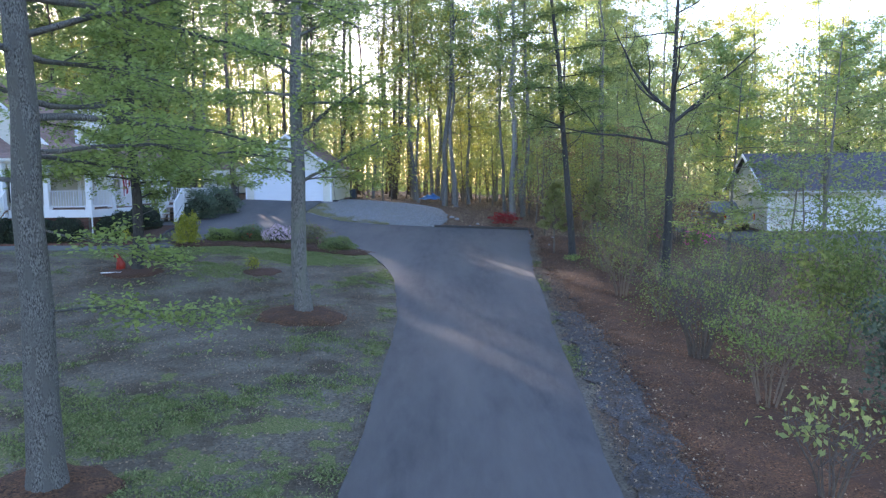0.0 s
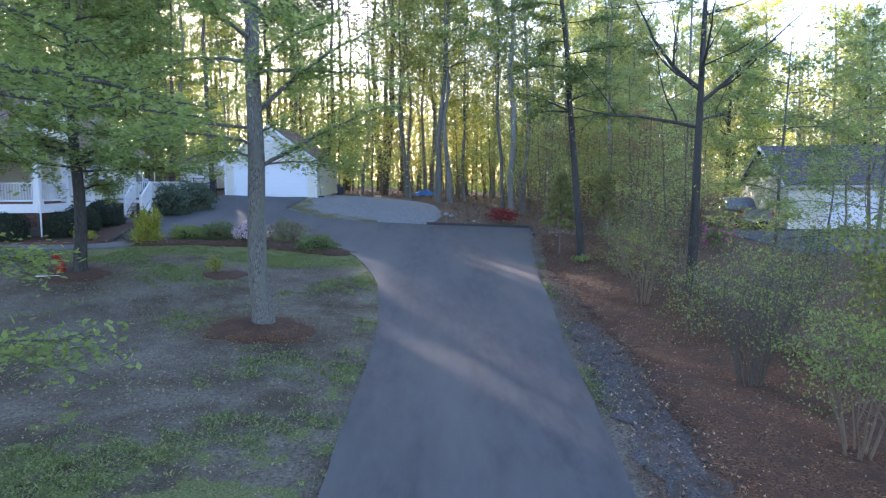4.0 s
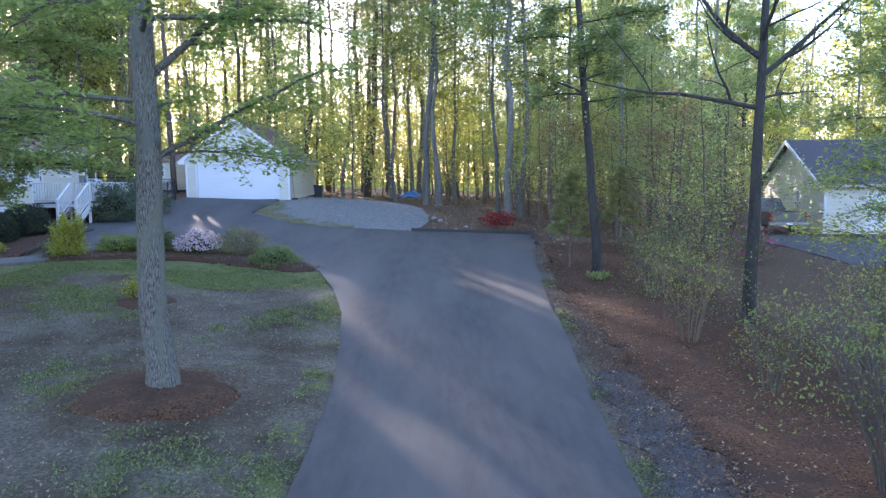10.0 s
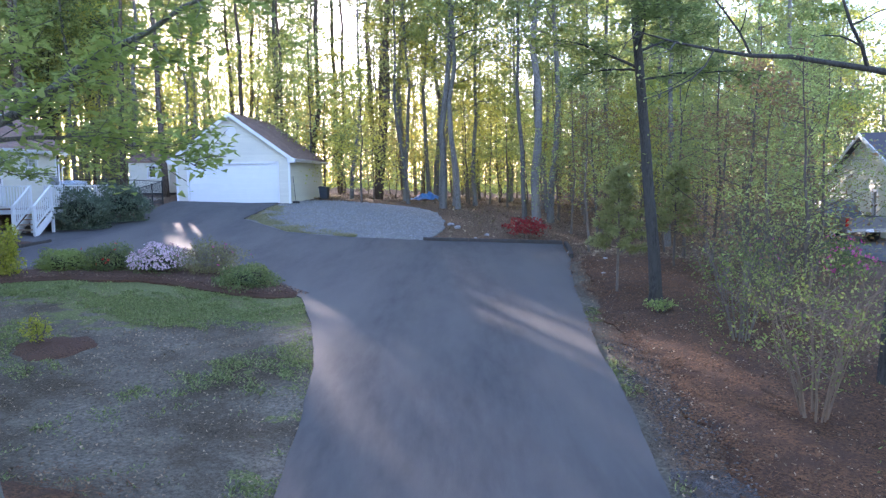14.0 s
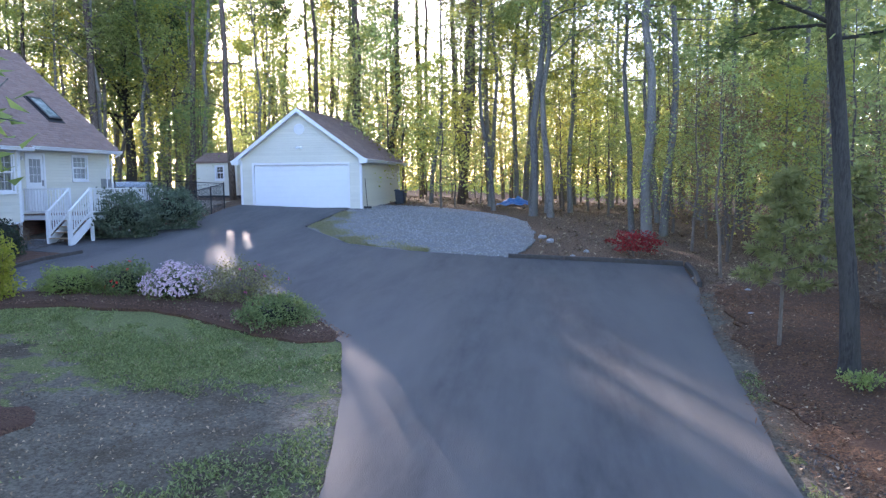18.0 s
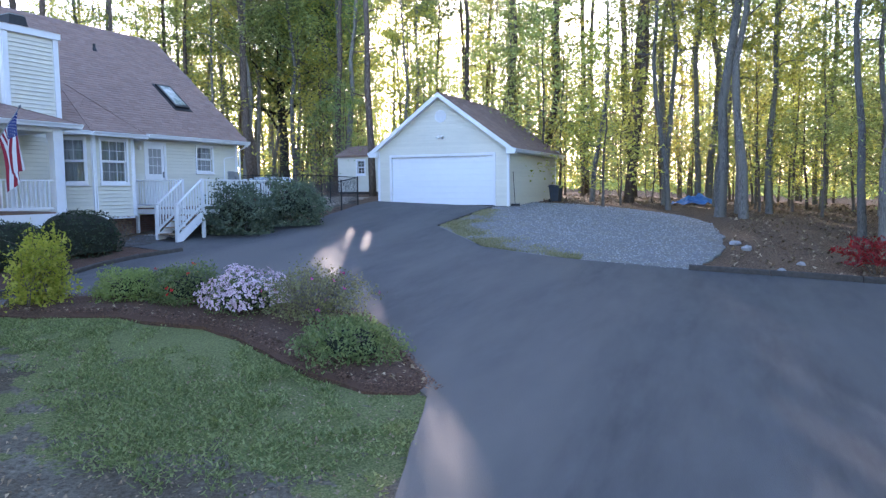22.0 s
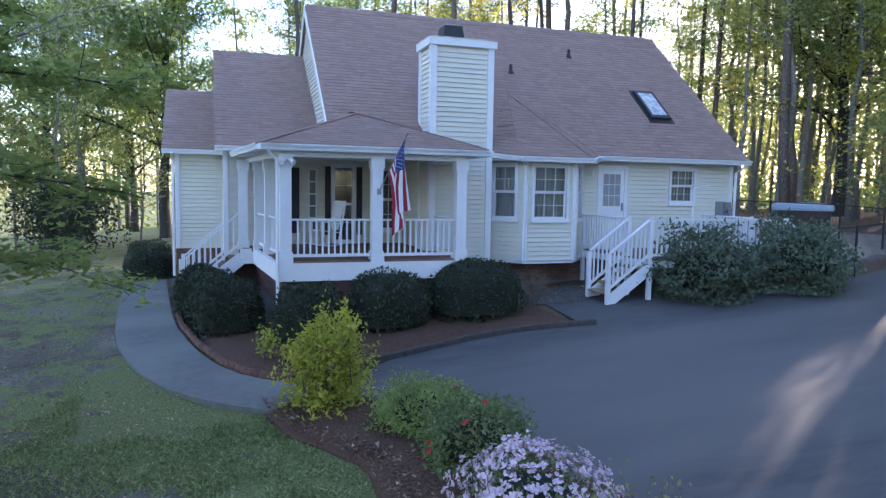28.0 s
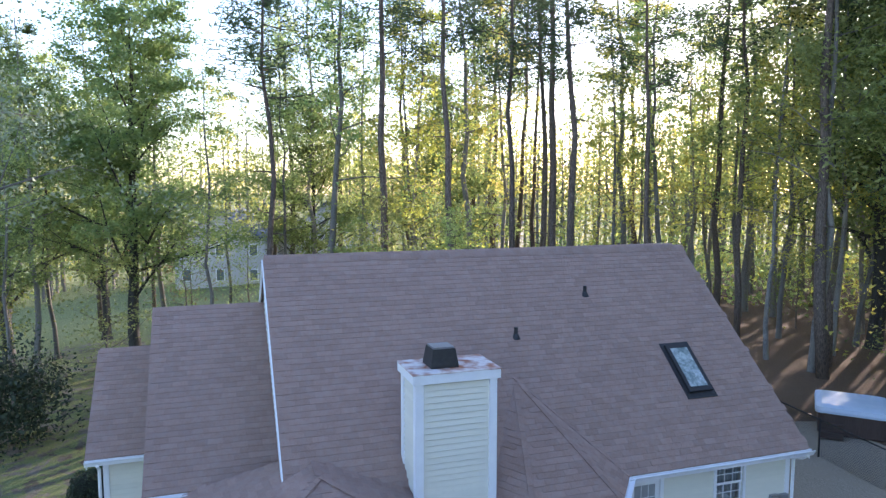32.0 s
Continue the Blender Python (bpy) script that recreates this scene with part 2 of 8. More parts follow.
RUST = mat("rusty_white_metal", (0.7, 0.68, 0.66), (0.62, 0.55, 0.5), 34.0, 0.6, c3=(0.30, 0.11, 0.05), big=0.2)
TARP = mat("blue_tarp", (0.05, 0.16, 0.42), (0.08, 0.24, 0.55), 8.0, 0.4, 0.5, 6)
RED_PAINT = mat("red_painted_resin", (0.33, 0.035, 0.02), (0.24, 0.03, 0.02), 8.0, 0.5)
L_SPRING = leaf_mat("spring_leaf", (0.28, 0.34, 0.10), (0.46, 0.52, 0.18), 0.65, 0.5, 0.03)
L_YELLOW = leaf_mat("yellow_green_leaf", (0.40, 0.40, 0.075), (0.56, 0.55, 0.12), 0.68, 0.5, 0.03)
L_GREEN = leaf_mat("green_leaf", (0.17, 0.25, 0.075), (0.30, 0.38, 0.13), 0.55, 0.45, 0.03)
L_OAK = leaf_mat("pale_oak_leaf", (0.25, 0.34, 0.085), (0.40, 0.48, 0.15), 0.58, 0.3)
L_PALE = leaf_mat("silvery_young_leaf", (0.24, 0.30, 0.17), (0.40, 0.45, 0.28), 0.4, 0.2)
L_PINE = leaf_mat("pine_needle", (0.06, 0.095, 0.04), (0.11, 0.15, 0.06), 0.35, 0.4)
L_HEDGE = leaf_mat("hedge_leaf", (0.016, 0.027, 0.013), (0.058, 0.085, 0.042), 0.2, 0.25)
L_DARK = leaf_mat("dark_glossy_leaf", (0.065, 0.10, 0.06), (0.19, 0.24, 0.145), 0.3, 0.3)
L_AZALEA = leaf_mat("azalea_leaf", (0.11, 0.16, 0.05), (0.25, 0.31, 0.11), 0.4, 0.3)
L_BUD = leaf_mat("olive_bud_leaf", (0.17, 0.17, 0.06), (0.34, 0.33, 0.14), 0.4, 0.2)
L_GOLD = leaf_mat("golden_leaf", (0.30, 0.34, 0.03), (0.50, 0.48, 0.07), 0.45, 0.2)
L_BORDER = leaf_mat("fresh_border_leaf", (0.15, 0.21, 0.05), (0.30, 0.36, 0.10), 0.5, 0.3)
L_RED = leaf_mat("red_maple_leaf", (0.22, 0.012, 0.014), (0.42, 0.03, 0.03), 0.45, 0.2)
L_BRONZE = leaf_mat("bronze_leaf", (0.22, 0.14, 0.07), (0.36, 0.24, 0.12), 0.5, 0.4)
P_PINK = leaf_mat("pale_pink_petal", (0.60, 0.42, 0.50), (0.82, 0.70, 0.75), 0.3, 0.1)
P_MAGENTA = leaf_mat("magenta_petal", (0.55, 0.06, 0.26), (0.75, 0.16, 0.42), 0.3, 0.1)
P_RED = leaf_mat("red_petal", (0.55, 0.015, 0.015), (0.65, 0.04, 0.03), 0.3, 0.1)
GRASS = leaf_mat("grass_blade", (0.10, 0.145, 0.036), (0.32, 0.36, 0.14), 0.4, 0.2)
WEEDS = leaf_mat("dry_weed_blade", (0.24, 0.24, 0.10), (0.42, 0.38, 0.22), 0.4, 0.2)

# ---- mesh helpers ----
class MB:
    """Gathers vertices and faces for one mesh."""
    def __init__(self):
        self.v, self.f, self.n = [], [], 0

    def add(self, v, f):
        v = np.asarray(v, float).reshape(-1, 3)
        self.v.append(v)
        self.f.extend([tuple(int(i) + self.n for i in q) for q in f])
        self.n += len(v)
        return self

    def box(self, a, b, turn=0.0, at=None):
        (x0, y0, z0), (x1, y1, z1) = a, b
        v = np.array([(x, y, z) for z in (z0, z1) for x, y in ((x0, y0), (x1, y0), (x1, y1), (x0, y1))], float)
        if turn:
            c, s = math.cos(turn), math.sin(turn)
            o = np.array(at if at is not None else ((x0 + x1) / 2, (y0 + y1) / 2, 0))
            d = v - o
            v = np.stack((d[:, 0] * c - d[:, 1] * s, d[:, 0] * s + d[:, 1] * c, d[:, 2]), 1) + o
        return self.add(v, BOXF)

    def beam(self, p, q, w, h, up=(0, 0, 1)):
        """A rectangular bar from p to q, w wide and h high."""
        p, q, up = np.array(p, float), np.array(q, float), np.array(up, float)
        d = (q - p) / np.linalg.norm(q - p)
        s = np.cross(d, up)
        s /= np.linalg.norm(s)
        u = np.cross(s, d)
        v = [c + s * i * w / 2 + u * j * h / 2 for c in (p, q) for i, j in ((-1, -1), (1, -1), (1, 1), (-1, 1))]
        return self.add(v, [(3, 2, 1, 0), (4, 5, 6, 7), (0, 1, 5, 4), (1, 2, 6, 5), (2, 3, 7, 6), (3, 0, 4, 7)])

    def tube(self, pts, radii, sides=8, caps=True):
        pts = np.asarray(pts, float)
        k = len(pts)
        d = np.gradient(pts, axis=0)
        d /= np.linalg.norm(d, axis=1)[:, None] + 1e-9
        ref = np.where(np.abs(d[:, 2:3]) < 0.9, np.array([[0, 0, 1.0]]), np.array([[1.0, 0, 0]]))
        if abs(d[0, 2]) >= 0.7:
            ref = np.tile(np.array([[1.0, 0, 0]]), (k, 1))
        s = np.cross(d, ref)
        s /= np.linalg.norm(s, axis=1)[:, None] + 1e-9
        u = np.cross(d, s)
        a = np.linspace(0, 2 * np.pi, sides, endpoint=False)
        r = np.asarray(radii, float)
        r = np.broadcast_to(r, (k,)) if r.ndim < 2 else r
        v = pts[:, None] + (s[:, None] * np.cos(a)[None, :, None] + u[:, None] * np.sin(a)[None, :, None]) * r[:, None, None]
        f = [(i * sides + j, i * sides + (j + 1) % sides, (i + 1) * sides + (j + 1) % sides, (i + 1) * sides + j) for i in range(k - 1) for j in range(sides)]
        if caps:
            f += [tuple(range(sides))[::-1], tuple((k - 1) * sides + j for j in range(sides))]
        return self.add(v.reshape(-1, 3), f)

    def cyl(self, x, y, z0, z1, r, sides=12, r2=None):
        return self.tube([(x, y, z0), (x, y, z1)], [r, r if r2 is None else r2], sides)

    def prism(self, outline, z0, z1):
        n = len(outline)
        v = [(x, y, z0) for x, y in outline] + [(x, y, z1) for x, y in outline]
        return self.add(v, [tuple(range(n))[::-1], tuple(range(n, 2 * n))] + [(i, (i + 1) % n, n + (i + 1) % n, n + i) for i in range(n)])

    def quads(self, centre, a, b):
        """Many four-cornered leaves: arrays of centres and half axes."""
        v = np.stack((centre - a, centre - b, centre + a, centre + b), 1).reshape(-1, 3)
        m = len(centre)
        idx = np.arange(4 * m).reshape(m, 4) + self.n
        self.v.append(v)
        self.f.extend(map(tuple, idx.tolist()))
        self.n += 4 * m
        return self

    def tris(self, centre, a, b):
        """Many three-cornered leaves, for crowns that stay far off."""
        v = np.stack((centre - a, centre + a * 0.35 - b, centre + a * 0.8 + b), 1).reshape(-1, 3)
        m = len(centre)
        self.f.extend(map(tuple, (np.arange(3 * m).reshape(m, 3) + self.n).tolist()))
        self.v.append(v)
        self.n += 3 * m
        return self

    def weld(self):
        """Joins corners that lie on one spot."""
        v = np.concatenate(self.v)
        u, inv = np.unique(np.round(v, 5), axis=0, return_inverse=True)
        inv = inv.reshape(-1)
        self.f = [tuple(int(inv[i]) for i in q) for q in self.f]
        self.v, self.n = [u], len(u)
        return self

    def mesh(self, name, smooth=False):
        me = bpy.data.meshes.new(name)
        v = np.concatenate(self.v) if self.v else np.zeros((0, 3))
        me.from_pydata(v.tolist(), [], self.f)
        if smooth:
            me.shade_smooth()
        me.update()
        return me


BOXF = [(3, 2, 1, 0), (4, 5, 6, 7), (0, 1, 5, 4), (1, 2, 6, 5), (2, 3, 7, 6), (3, 0, 4, 7)]


def empty(name, m=None, **tags):
    ob = new(name)
    ob.empty_display_size = 0.2
    if m is not None:
        ob.matrix_basis = m
    return tagged(ob, **tags)


def part(name, mb, material, parent=None, label="", smooth=False, kind=""):
    me = mb if isinstance(mb, bpy.types.Mesh) else mb.mesh(name, smooth)
    if not me.materials:
        me.materials.append(material)
    ob = new(name, me)
    if parent is not None:
        ob.parent = parent
    return tagged(ob, label=label, kind=kind)


def piece(name, me, parent, m):
    """One more object on a shared mesh, at a pose in its parent."""
    ob = new(name, me)
    ob.parent = parent
    ob.matrix_basis = m
    return ob


# ---- the lie of the land ----
LAND_Y = [-440, 0, 11, 14.3, 17.6, 19.8, 22, 24.2, 26.4, 30.8, 35.2, 39.6, 44, 49.5, 55, 66, 440]
LAND_Z = [-0.66, -0.66, -0.33, -0.055, 0, 0, 0.13, 0.46, 0.63, 0.83, 1.16, 1.43, 1.89, 2.37, 2.64, 2.75, 2.75]


def land(x, y):
    x, y = np.asarray(x, float), np.asarray(y, float)
    z = sum(np.interp(y + d, LAND_Y, LAND_Z) for d in (-1.2, -0.6, 0, 0.6, 1.2)) / 5
    bank = np.clip((x - 4.4) / 1.2, 0, 1) * np.clip((y - 18) / 6, 0, 1) * np.clip((40 - y) / 4, 0, 1) * np.clip((12 - x) / 4, 0, 1)
    knoll = 0.27 * np.exp(-((x + 4.3) ** 2 + (y - 19.4) ** 2) / 5.0)
    z = z - 0.04 * np.clip(x, -17, 8) + 0.22 * bank + knoll
    level = np.clip((x - 10.5) / 4, 0, 1) * np.clip((y - 27) / 6, 0, 1) * np.clip((75 - y) / 15, 0, 1)
    return z - level * np.maximum(z - 0.95, 0)      # the neighbouring yard lies level and lower


def lz(x, y):
    return float(land(x, y))


# ---- ground, drive, beds ----
rng = np.random.default_rng(7)
DRIVE_Y = [-14, 9.4, 11.3, 16.5, 20, 23, 24.7, 27, 30.0, 30.4, 31.0, 31.9, 31.95, 33, 34.8, 37.25, 37.3, 38.2, 39.6, 41.5, 43.5, 45, 48.5, 50.45]
DRIVE_L = [-1.6, -1.5, -1.42, -1.32, -1.36, -1.6, -1.78, -2.25, -3.1, -3.5, -4.3, -6.0, -12.8, -13.55, -14.0, -13.8, -15.7, -15.9, -15.5, -14.4, -13.6, -13.8, -14.3, -14.42]
EDGE_Y = [-14, 9.6, 12, 17.5, 20, 23.4, 26.3, 30, 34.7, 36.4, 39.95, 40.0, 40.4, 41.1, 44, 50.2, 50.45]
EDGE_R = [2.6, 2.57, 2.69, 3.02, 3.2, 3.47, 3.52, 3.9, 4.4, 4.7, 4.97, -1.2, -4.0, -6.2, -8.75, -8.72, -8.72]


def drive_l(y):
    return np.interp(y, DRIVE_Y, DRIVE_L)


def drive_r(y):
    return np.interp(y, EDGE_Y, EDGE_R)


def wobble(a, b, k=1.7):
    return np.sin(a * k + 1.3 * np.sin(a * 0.6 * k)) * 0.5 + np.sin(a * 3.1 * k + b) * 0.3


def ground_zones(x, y):
    """How much grass and how much leaf litter lies at a place."""
    grass = np.zeros_like(x)
    lawn = (x < drive_l(np.minimum(y, 31.5)) + 0.2) & (x > -27) & (y < 31.8)
    g = np.interp(y, [-10, 5, 8, 12, 14.5, 18, 23, 26, 28, 32], [0.3, 0.3, 0.45, 0.5, 0.36, 0.25, 0.3, 0.42, 0.6, 0.64])
    grass = np.where(lawn, g * np.clip(1.15 - np.abs(x + 5) / 13 + 0.5 * np.clip((y - 25.5) / 1.5, 0, 1), 0.25, 1), grass)
    worn = 0.26 * np.exp(-((x + 9.6) ** 2 / 5.0 + (y - 28.1) ** 2 / 1.1)) + 0.3 * np.exp(-((x + 4.2) ** 2 / 3.0 + (y - 26.3) ** 2 / 1.2))
    grass = np.maximum(grass - np.where(lawn, worn, 0), 0)
    dl = drive_l(np.minimum(y, 31.5)) - x
    grass = np.maximum(grass, np.where((dl > -0.1) & (dl < 0.6) & (y < 31), 0.44, 0))
    dr = x - drive_r(np.minimum(y, 39.9))
    grass = np.maximum(grass, np.where((dr > -0.1) & (dr < 0.4) & (y < 36), 0.36, 0))
    yard = (x < -12.5) & (y < 29.5) | (x < -27) & (y < 46)
    grass = np.maximum(grass, np.where(yard, 0.5 * np.clip((-12.5 - x) / 6, 0, 1), 0))
    grass = np.maximum(grass, np.where((x < -60), 0.95, 0))
    grass = np.maximum(grass, np.where((x > 12) & (y < 34), 0.35, 0))
    bare = lawn | yard | (dr < 0.35) & (y < 36) | (x < -15) & (y > 40) & (y < 50) & (x > -24)
    return grass, np.where(bare, 0.05, 1.0)


def ground_material():
    m = bpy.data.materials.new("ground")
    m.use_nodes = True
    nt = m.node_tree
    b = nt.nodes["Principled BSDF"]
    b.inputs["Roughness"].default_value, b.inputs["Specular IOR Level"].default_value = 0.95, 0.2
    L, N = nt.links.new, nt.nodes.new
    geo = N("ShaderNodeNewGeometry")

    def noise_ramp(scale, cols, detail=6, lo=0.3, hi=0.7):
        n, r = N("ShaderNodeTexNoise"), N("ShaderNodeValToRGB")
        n.inputs["Scale"].default_value, n.inputs["Detail"].default_value, n.inputs["Roughness"].default_value = scale, detail, 0.7
        L(geo.outputs["Position"], n.inputs["Vector"]), L(n.outputs["Fac"], r.inputs[0])
        r.color_ramp.elements[0].position, r.color_ramp.elements[1].position = lo, hi
        r.color_ramp.elements[0].color, r.color_ramp.elements[1].color = (*cols[0], 1), (*cols[1], 1)
        return n, r.outputs[0]

    def blend(fac, a, b_):
        mx = N("ShaderNodeMixRGB")
        L(fac, mx.inputs[0]), L(a, mx.inputs[1]), L(b_, mx.inputs[2])
        return mx.outputs[0]

    _, soil_a = noise_ramp(17, ((0.085, 0.075, 0.055), (0.30, 0.275, 0.22)), 11, 0.36, 0.64)
    _, soil_b = noise_ramp(32, ((0.034, 0.028, 0.018), (0.135, 0.112, 0.075)), 9, 0.38, 0.62)
    n1, f1 = noise_ramp(0.55, ((0, 0, 0), (1, 1, 1)), 9, 0.36, 0.62)
    soil = blend(f1, soil_a, soil_b)
    _, lit = noise_ramp(24, ((0.05, 0.028, 0.018), (0.24, 0.16, 0.10)), 8, 0.38, 0.62)
    _, green = noise_ramp(34, ((0.058, 0.078, 0.022), (0.25, 0.275, 0.10)), 9, 0.36, 0.64)
    at_l, at_g = N("ShaderNodeAttribute"), N("ShaderNodeAttribute")
    at_l.attribute_name, at_g.attribute_name = "litter", "grass"
    col = blend(at_l.outputs["Fac"], soil, lit)
    n5, _ = noise_ramp(1.5, ((0, 0, 0), (1, 1, 1)), 14)
    a = N("ShaderNodeMath")
    a.operation = 'ADD'
    L(n5.outputs["Fac"], a.inputs[0]), L(at_g.outputs["Fac"], a.inputs[1])
    r = N("ShaderNodeValToRGB")
    r.color_ramp.elements[0].position, r.color_ramp.elements[1].position = 0.97, 1.09
    mr = N("ShaderNodeMath")
    mr.operation = 'MULTIPLY'
    L(a.outputs[0], r.inputs[0])
    L(r.outputs[0], mr.inputs[0])
    mr.inputs[1].default_value = 0.9
    L(blend(mr.outputs[0], col, green), b.inputs["Base Color"])
    n6, _ = noise_ramp(40, ((0, 0, 0), (1, 1, 1)), 6)
    bp = N("ShaderNodeBump")
    bp.inputs["Strength"].default_value, bp.inputs["Distance"].default_value = 0.9, 0.03
    L(n6.outputs["Fac"], bp.inputs["Height"]), L(bp.outputs[0], b.inputs["Normal"])
    return m


def sheet():
    xs = np.concatenate((np.linspace(-900, -120, 14), np.linspace(-110, -32, 28), np.arange(-30, 14, 0.36), np.linspace(15, 60, 30), np.linspace(70, 900, 14)))
    ys = np.concatenate((np.linspace(-700, -60, 10), np.linspace(-50, -8, 14), np.arange(-6, 60, 0.36), np.linspace(61, 140, 40), np.linspace(160, 1100, 14)))
    X, Y = np.meshgrid(xs, ys)
    near = np.clip(1 - np.hypot(X, Y - 30) / 90, 0, 1)
    bumpy = 0.035 * (np.sin(X * 1.7 + np.sin(Y * 1.1)) * np.sin(Y * 1.3 + np.sin(X * 0.8))) * near
    Z = land(X, Y) + bumpy - 0.015
    Z -= 3.5 * np.clip((-X - 45) / 80, 0, 1)      # the land falls away behind the house
    v = np.stack((X, Y, Z), -1).reshape(-1, 3)
    n, k = len(xs), len(ys)
    i = (np.arange(k - 1)[:, None] * n + np.arange(n - 1)[None]).reshape(-1)
    f = np.stack((i, i + 1, i + n + 1, i + n), 1)
    me = bpy.data.meshes.new("ground")
    me.from_pydata(v.tolist(), [], f.tolist())
    g, l = ground_zones(X.reshape(-1), Y.reshape(-1))
    for nm, val in (("grass", g), ("litter", l)):
        at = me.attributes.new(nm, 'FLOAT', 'POINT')
        at.data.foreach_set("value", val.astype(np.float32))
    me.materials.append(ground_material())
    me.shade_smooth()
    return tagged(new("ground", me), "sloping yard of patchy grass, bare soil and leaf litter", "ground", kind="structure")


ground = sheet()


def strip(name, ys, xl, xr, lift, material, cols=12, mound=0.0, rough=0.03, axis="y", label="", category="", drop=0.10, kind="structure", ends=(1, 1)):
    """A sheet of paving or mulch that lies on the land between two edges, with turned-down borders."""
    ys = np.asarray(ys, float)
    t = np.concatenate(([0.0], np.linspace(0, 1, cols), [1.0]))
    a, b = np.asarray(xl(ys) if callable(xl) else xl, float), np.asarray(xr(ys) if callable(xr) else xr, float)
    a = a + rough * wobble(ys, 1.0, 2.3)
    b = b + rough * wobble(ys, 2.0, 2.1)
    P = a[:, None] * (1 - t) + b[:, None] * t
    Q = np.repeat(ys[:, None], len(t), 1)
    X, Y = (P, Q) if axis == "y" else (Q, P)
    Z = land(X, Y) + lift
    if mound:
        e = np.minimum(t, 1 - t)[None] * np.abs(b - a)[:, None]
        s = np.minimum(np.abs(ys - ys[0]), np.abs(ys[-1] - ys))[:, None]
        Z = Z + mound * np.clip(np.minimum(e, s) / 0.5, 0, 1) ** 0.6 + 0.012 * wobble(X * 3 + Y * 5, Y) * np.clip(e / 0.2, 0, 1)
    Z[:, 0] -= drop
    Z[:, -1] -= drop
    Z[0] -= drop * 0.8 * ends[0]
    Z[-1] -= drop * 0.8 * ends[1]
    n, k = len(t), len(ys)
    v = np.stack((X, Y, Z), -1).reshape(-1, 3)
    i = (np.arange(k - 1)[:, None] * n + np.arange(n - 1)[None]).reshape(-1)
    f = np.stack((i, i + 1, i + n + 1, i + n), 1) if axis == "y" else np.stack((i, i + n, i + n + 1, i + 1), 1)
    mb = MB().add(v, f.tolist())
    ob = part(name, mb, material, None)
    return tagged(ob, label, category, kind=kind)


ys = np.concatenate((np.arange(-13, 31.8, 0.35), np.arange(31.97, 37.2, 0.3), np.arange(37.35, 39.7, 0.3), [39.9, 39.97]))
strip("driveway", ys, drive_l, drive_r, 0.03, ASPHALT, 26, label="worn grey asphalt driveway with pale dusty patches", category="driveway", drop=0.12, ends=(1, 0))
strip("driveway", np.arange(39.97, 50.5, 0.3), drive_l, drive_r, 0.03, ASPHALT, 18, label="worn grey asphalt apron in front of the garage", category="driveway", drop=0.1, ends=(0, 1))
PAD_Y = np.arange(40.05, 53.4, 0.3)
pad_l = lambda y: np.where(y < 50.4, np.interp(y, EDGE_Y, EDGE_R) + 0.02, -8.05 + 0.05 * (y - 50.4))
pad_r = lambda y: np.interp(y, [40, 43, 45, 48, 50, 52, 53.4], [-0.3, 0.25, 0.3, -0.1, -1.2, -3.4, -6.0])
strip("gravel_pad", PAD_Y, pad_l, pad_r, 0.02, GRAVEL_BED, 18, rough=0.12, label="parking pad of loose pale grey gravel", category="gravel", drop=0.08)
strip("gravel_strip", np.arange(2, 22, 0.3), lambda y: drive_r(y) + np.interp(y, [2, 12, 20, 27], [0.3, 0.35, 0.3, 0.45]), lambda y: np.interp(y, [2, 10, 13, 18, 23, 27], [4.0, 3.97, 4.05, 4.5, 4.45, 4.2]), 0.004, DARK_GRAVEL, 10, rough=0.3,
      label="strip of dark bluish gravel along the driveway", category="gravel", drop=0.03)
strip("mulch_border", np.arange(-4, 37, 0.35), lambda y: np.interp(y, [-4, 10, 13, 18, 23, 27, 31, 37], [3.9, 3.95, 4.0, 4.45, 4.4, 4.2, 4.4, 5.2]), lambda y: np.interp(y, [-4, 20, 30, 37], [9.0, 8.6, 7.8, 8.5]), 0.006, STRAW, 16, mound=0.05, rough=0.25,
      label="wide border of reddish pine straw and wood mulch", category="mulch bed", drop=0.05)
strip("sandy_yard", np.arange(45.3, 52.6, 0.3), lambda y: -25.5 + 0.35 * (y - 45.3), lambda y: -15.0 - 0.12 * (y - 45.3), 0.012, SAND, 16, rough=0.3, label="pale sandy gravel yard at the end of the house", category="gravel", drop=0.06)
# island bed between the lawn and the drive
ISL_X = np.arange(-12.2, -3.15, 0.25)
isl_lo = lambda x: np.interp(x, [-12.4, -11.2, -9.9, -8.0, -7.0, -4.9, -3.9, -3.1], [30.6, 30.75, 31.35, 31.45, 31.2, 30.15, 29.9, 30.1])
isl_hi = lambda x: np.interp(x, [-12.4, -11.5, -10, -8.5, -7, -5.6, -4.6, -3.6, -3.1], [31.6, 32.3, 33.1, 33.5, 33.6, 33.1, 32.1, 30.9, 30.3])
strip("mulch_island", ISL_X, isl_lo, isl_hi, 0.04, MULCH, 12, mound=0.10, rough=0.06, axis="x", label="kidney-shaped bed of dark brown mulch beside the lawn", category="mulch bed")
# bed before the porch
strip("mulch_bed", np.arange(29.9, 37.3, 0.25), lambda y: np.interp(y, [29.9, 30.3, 31, 36, 37.2], [-19.4, -19.0, -17.2, -17.0, -15.4]), lambda y: np.interp(y, [29.9, 30.2, 30.7, 31.6, 33, 34.8, 37.2], [-17.4, -14.6, -13.7, -13.4, -13.65, -14.05, -13.85]), 0.03, MULCH, 12, mound=0.08, rough=0.03,
      label="dark mulch bed under the clipped hedges", category="mulch bed")
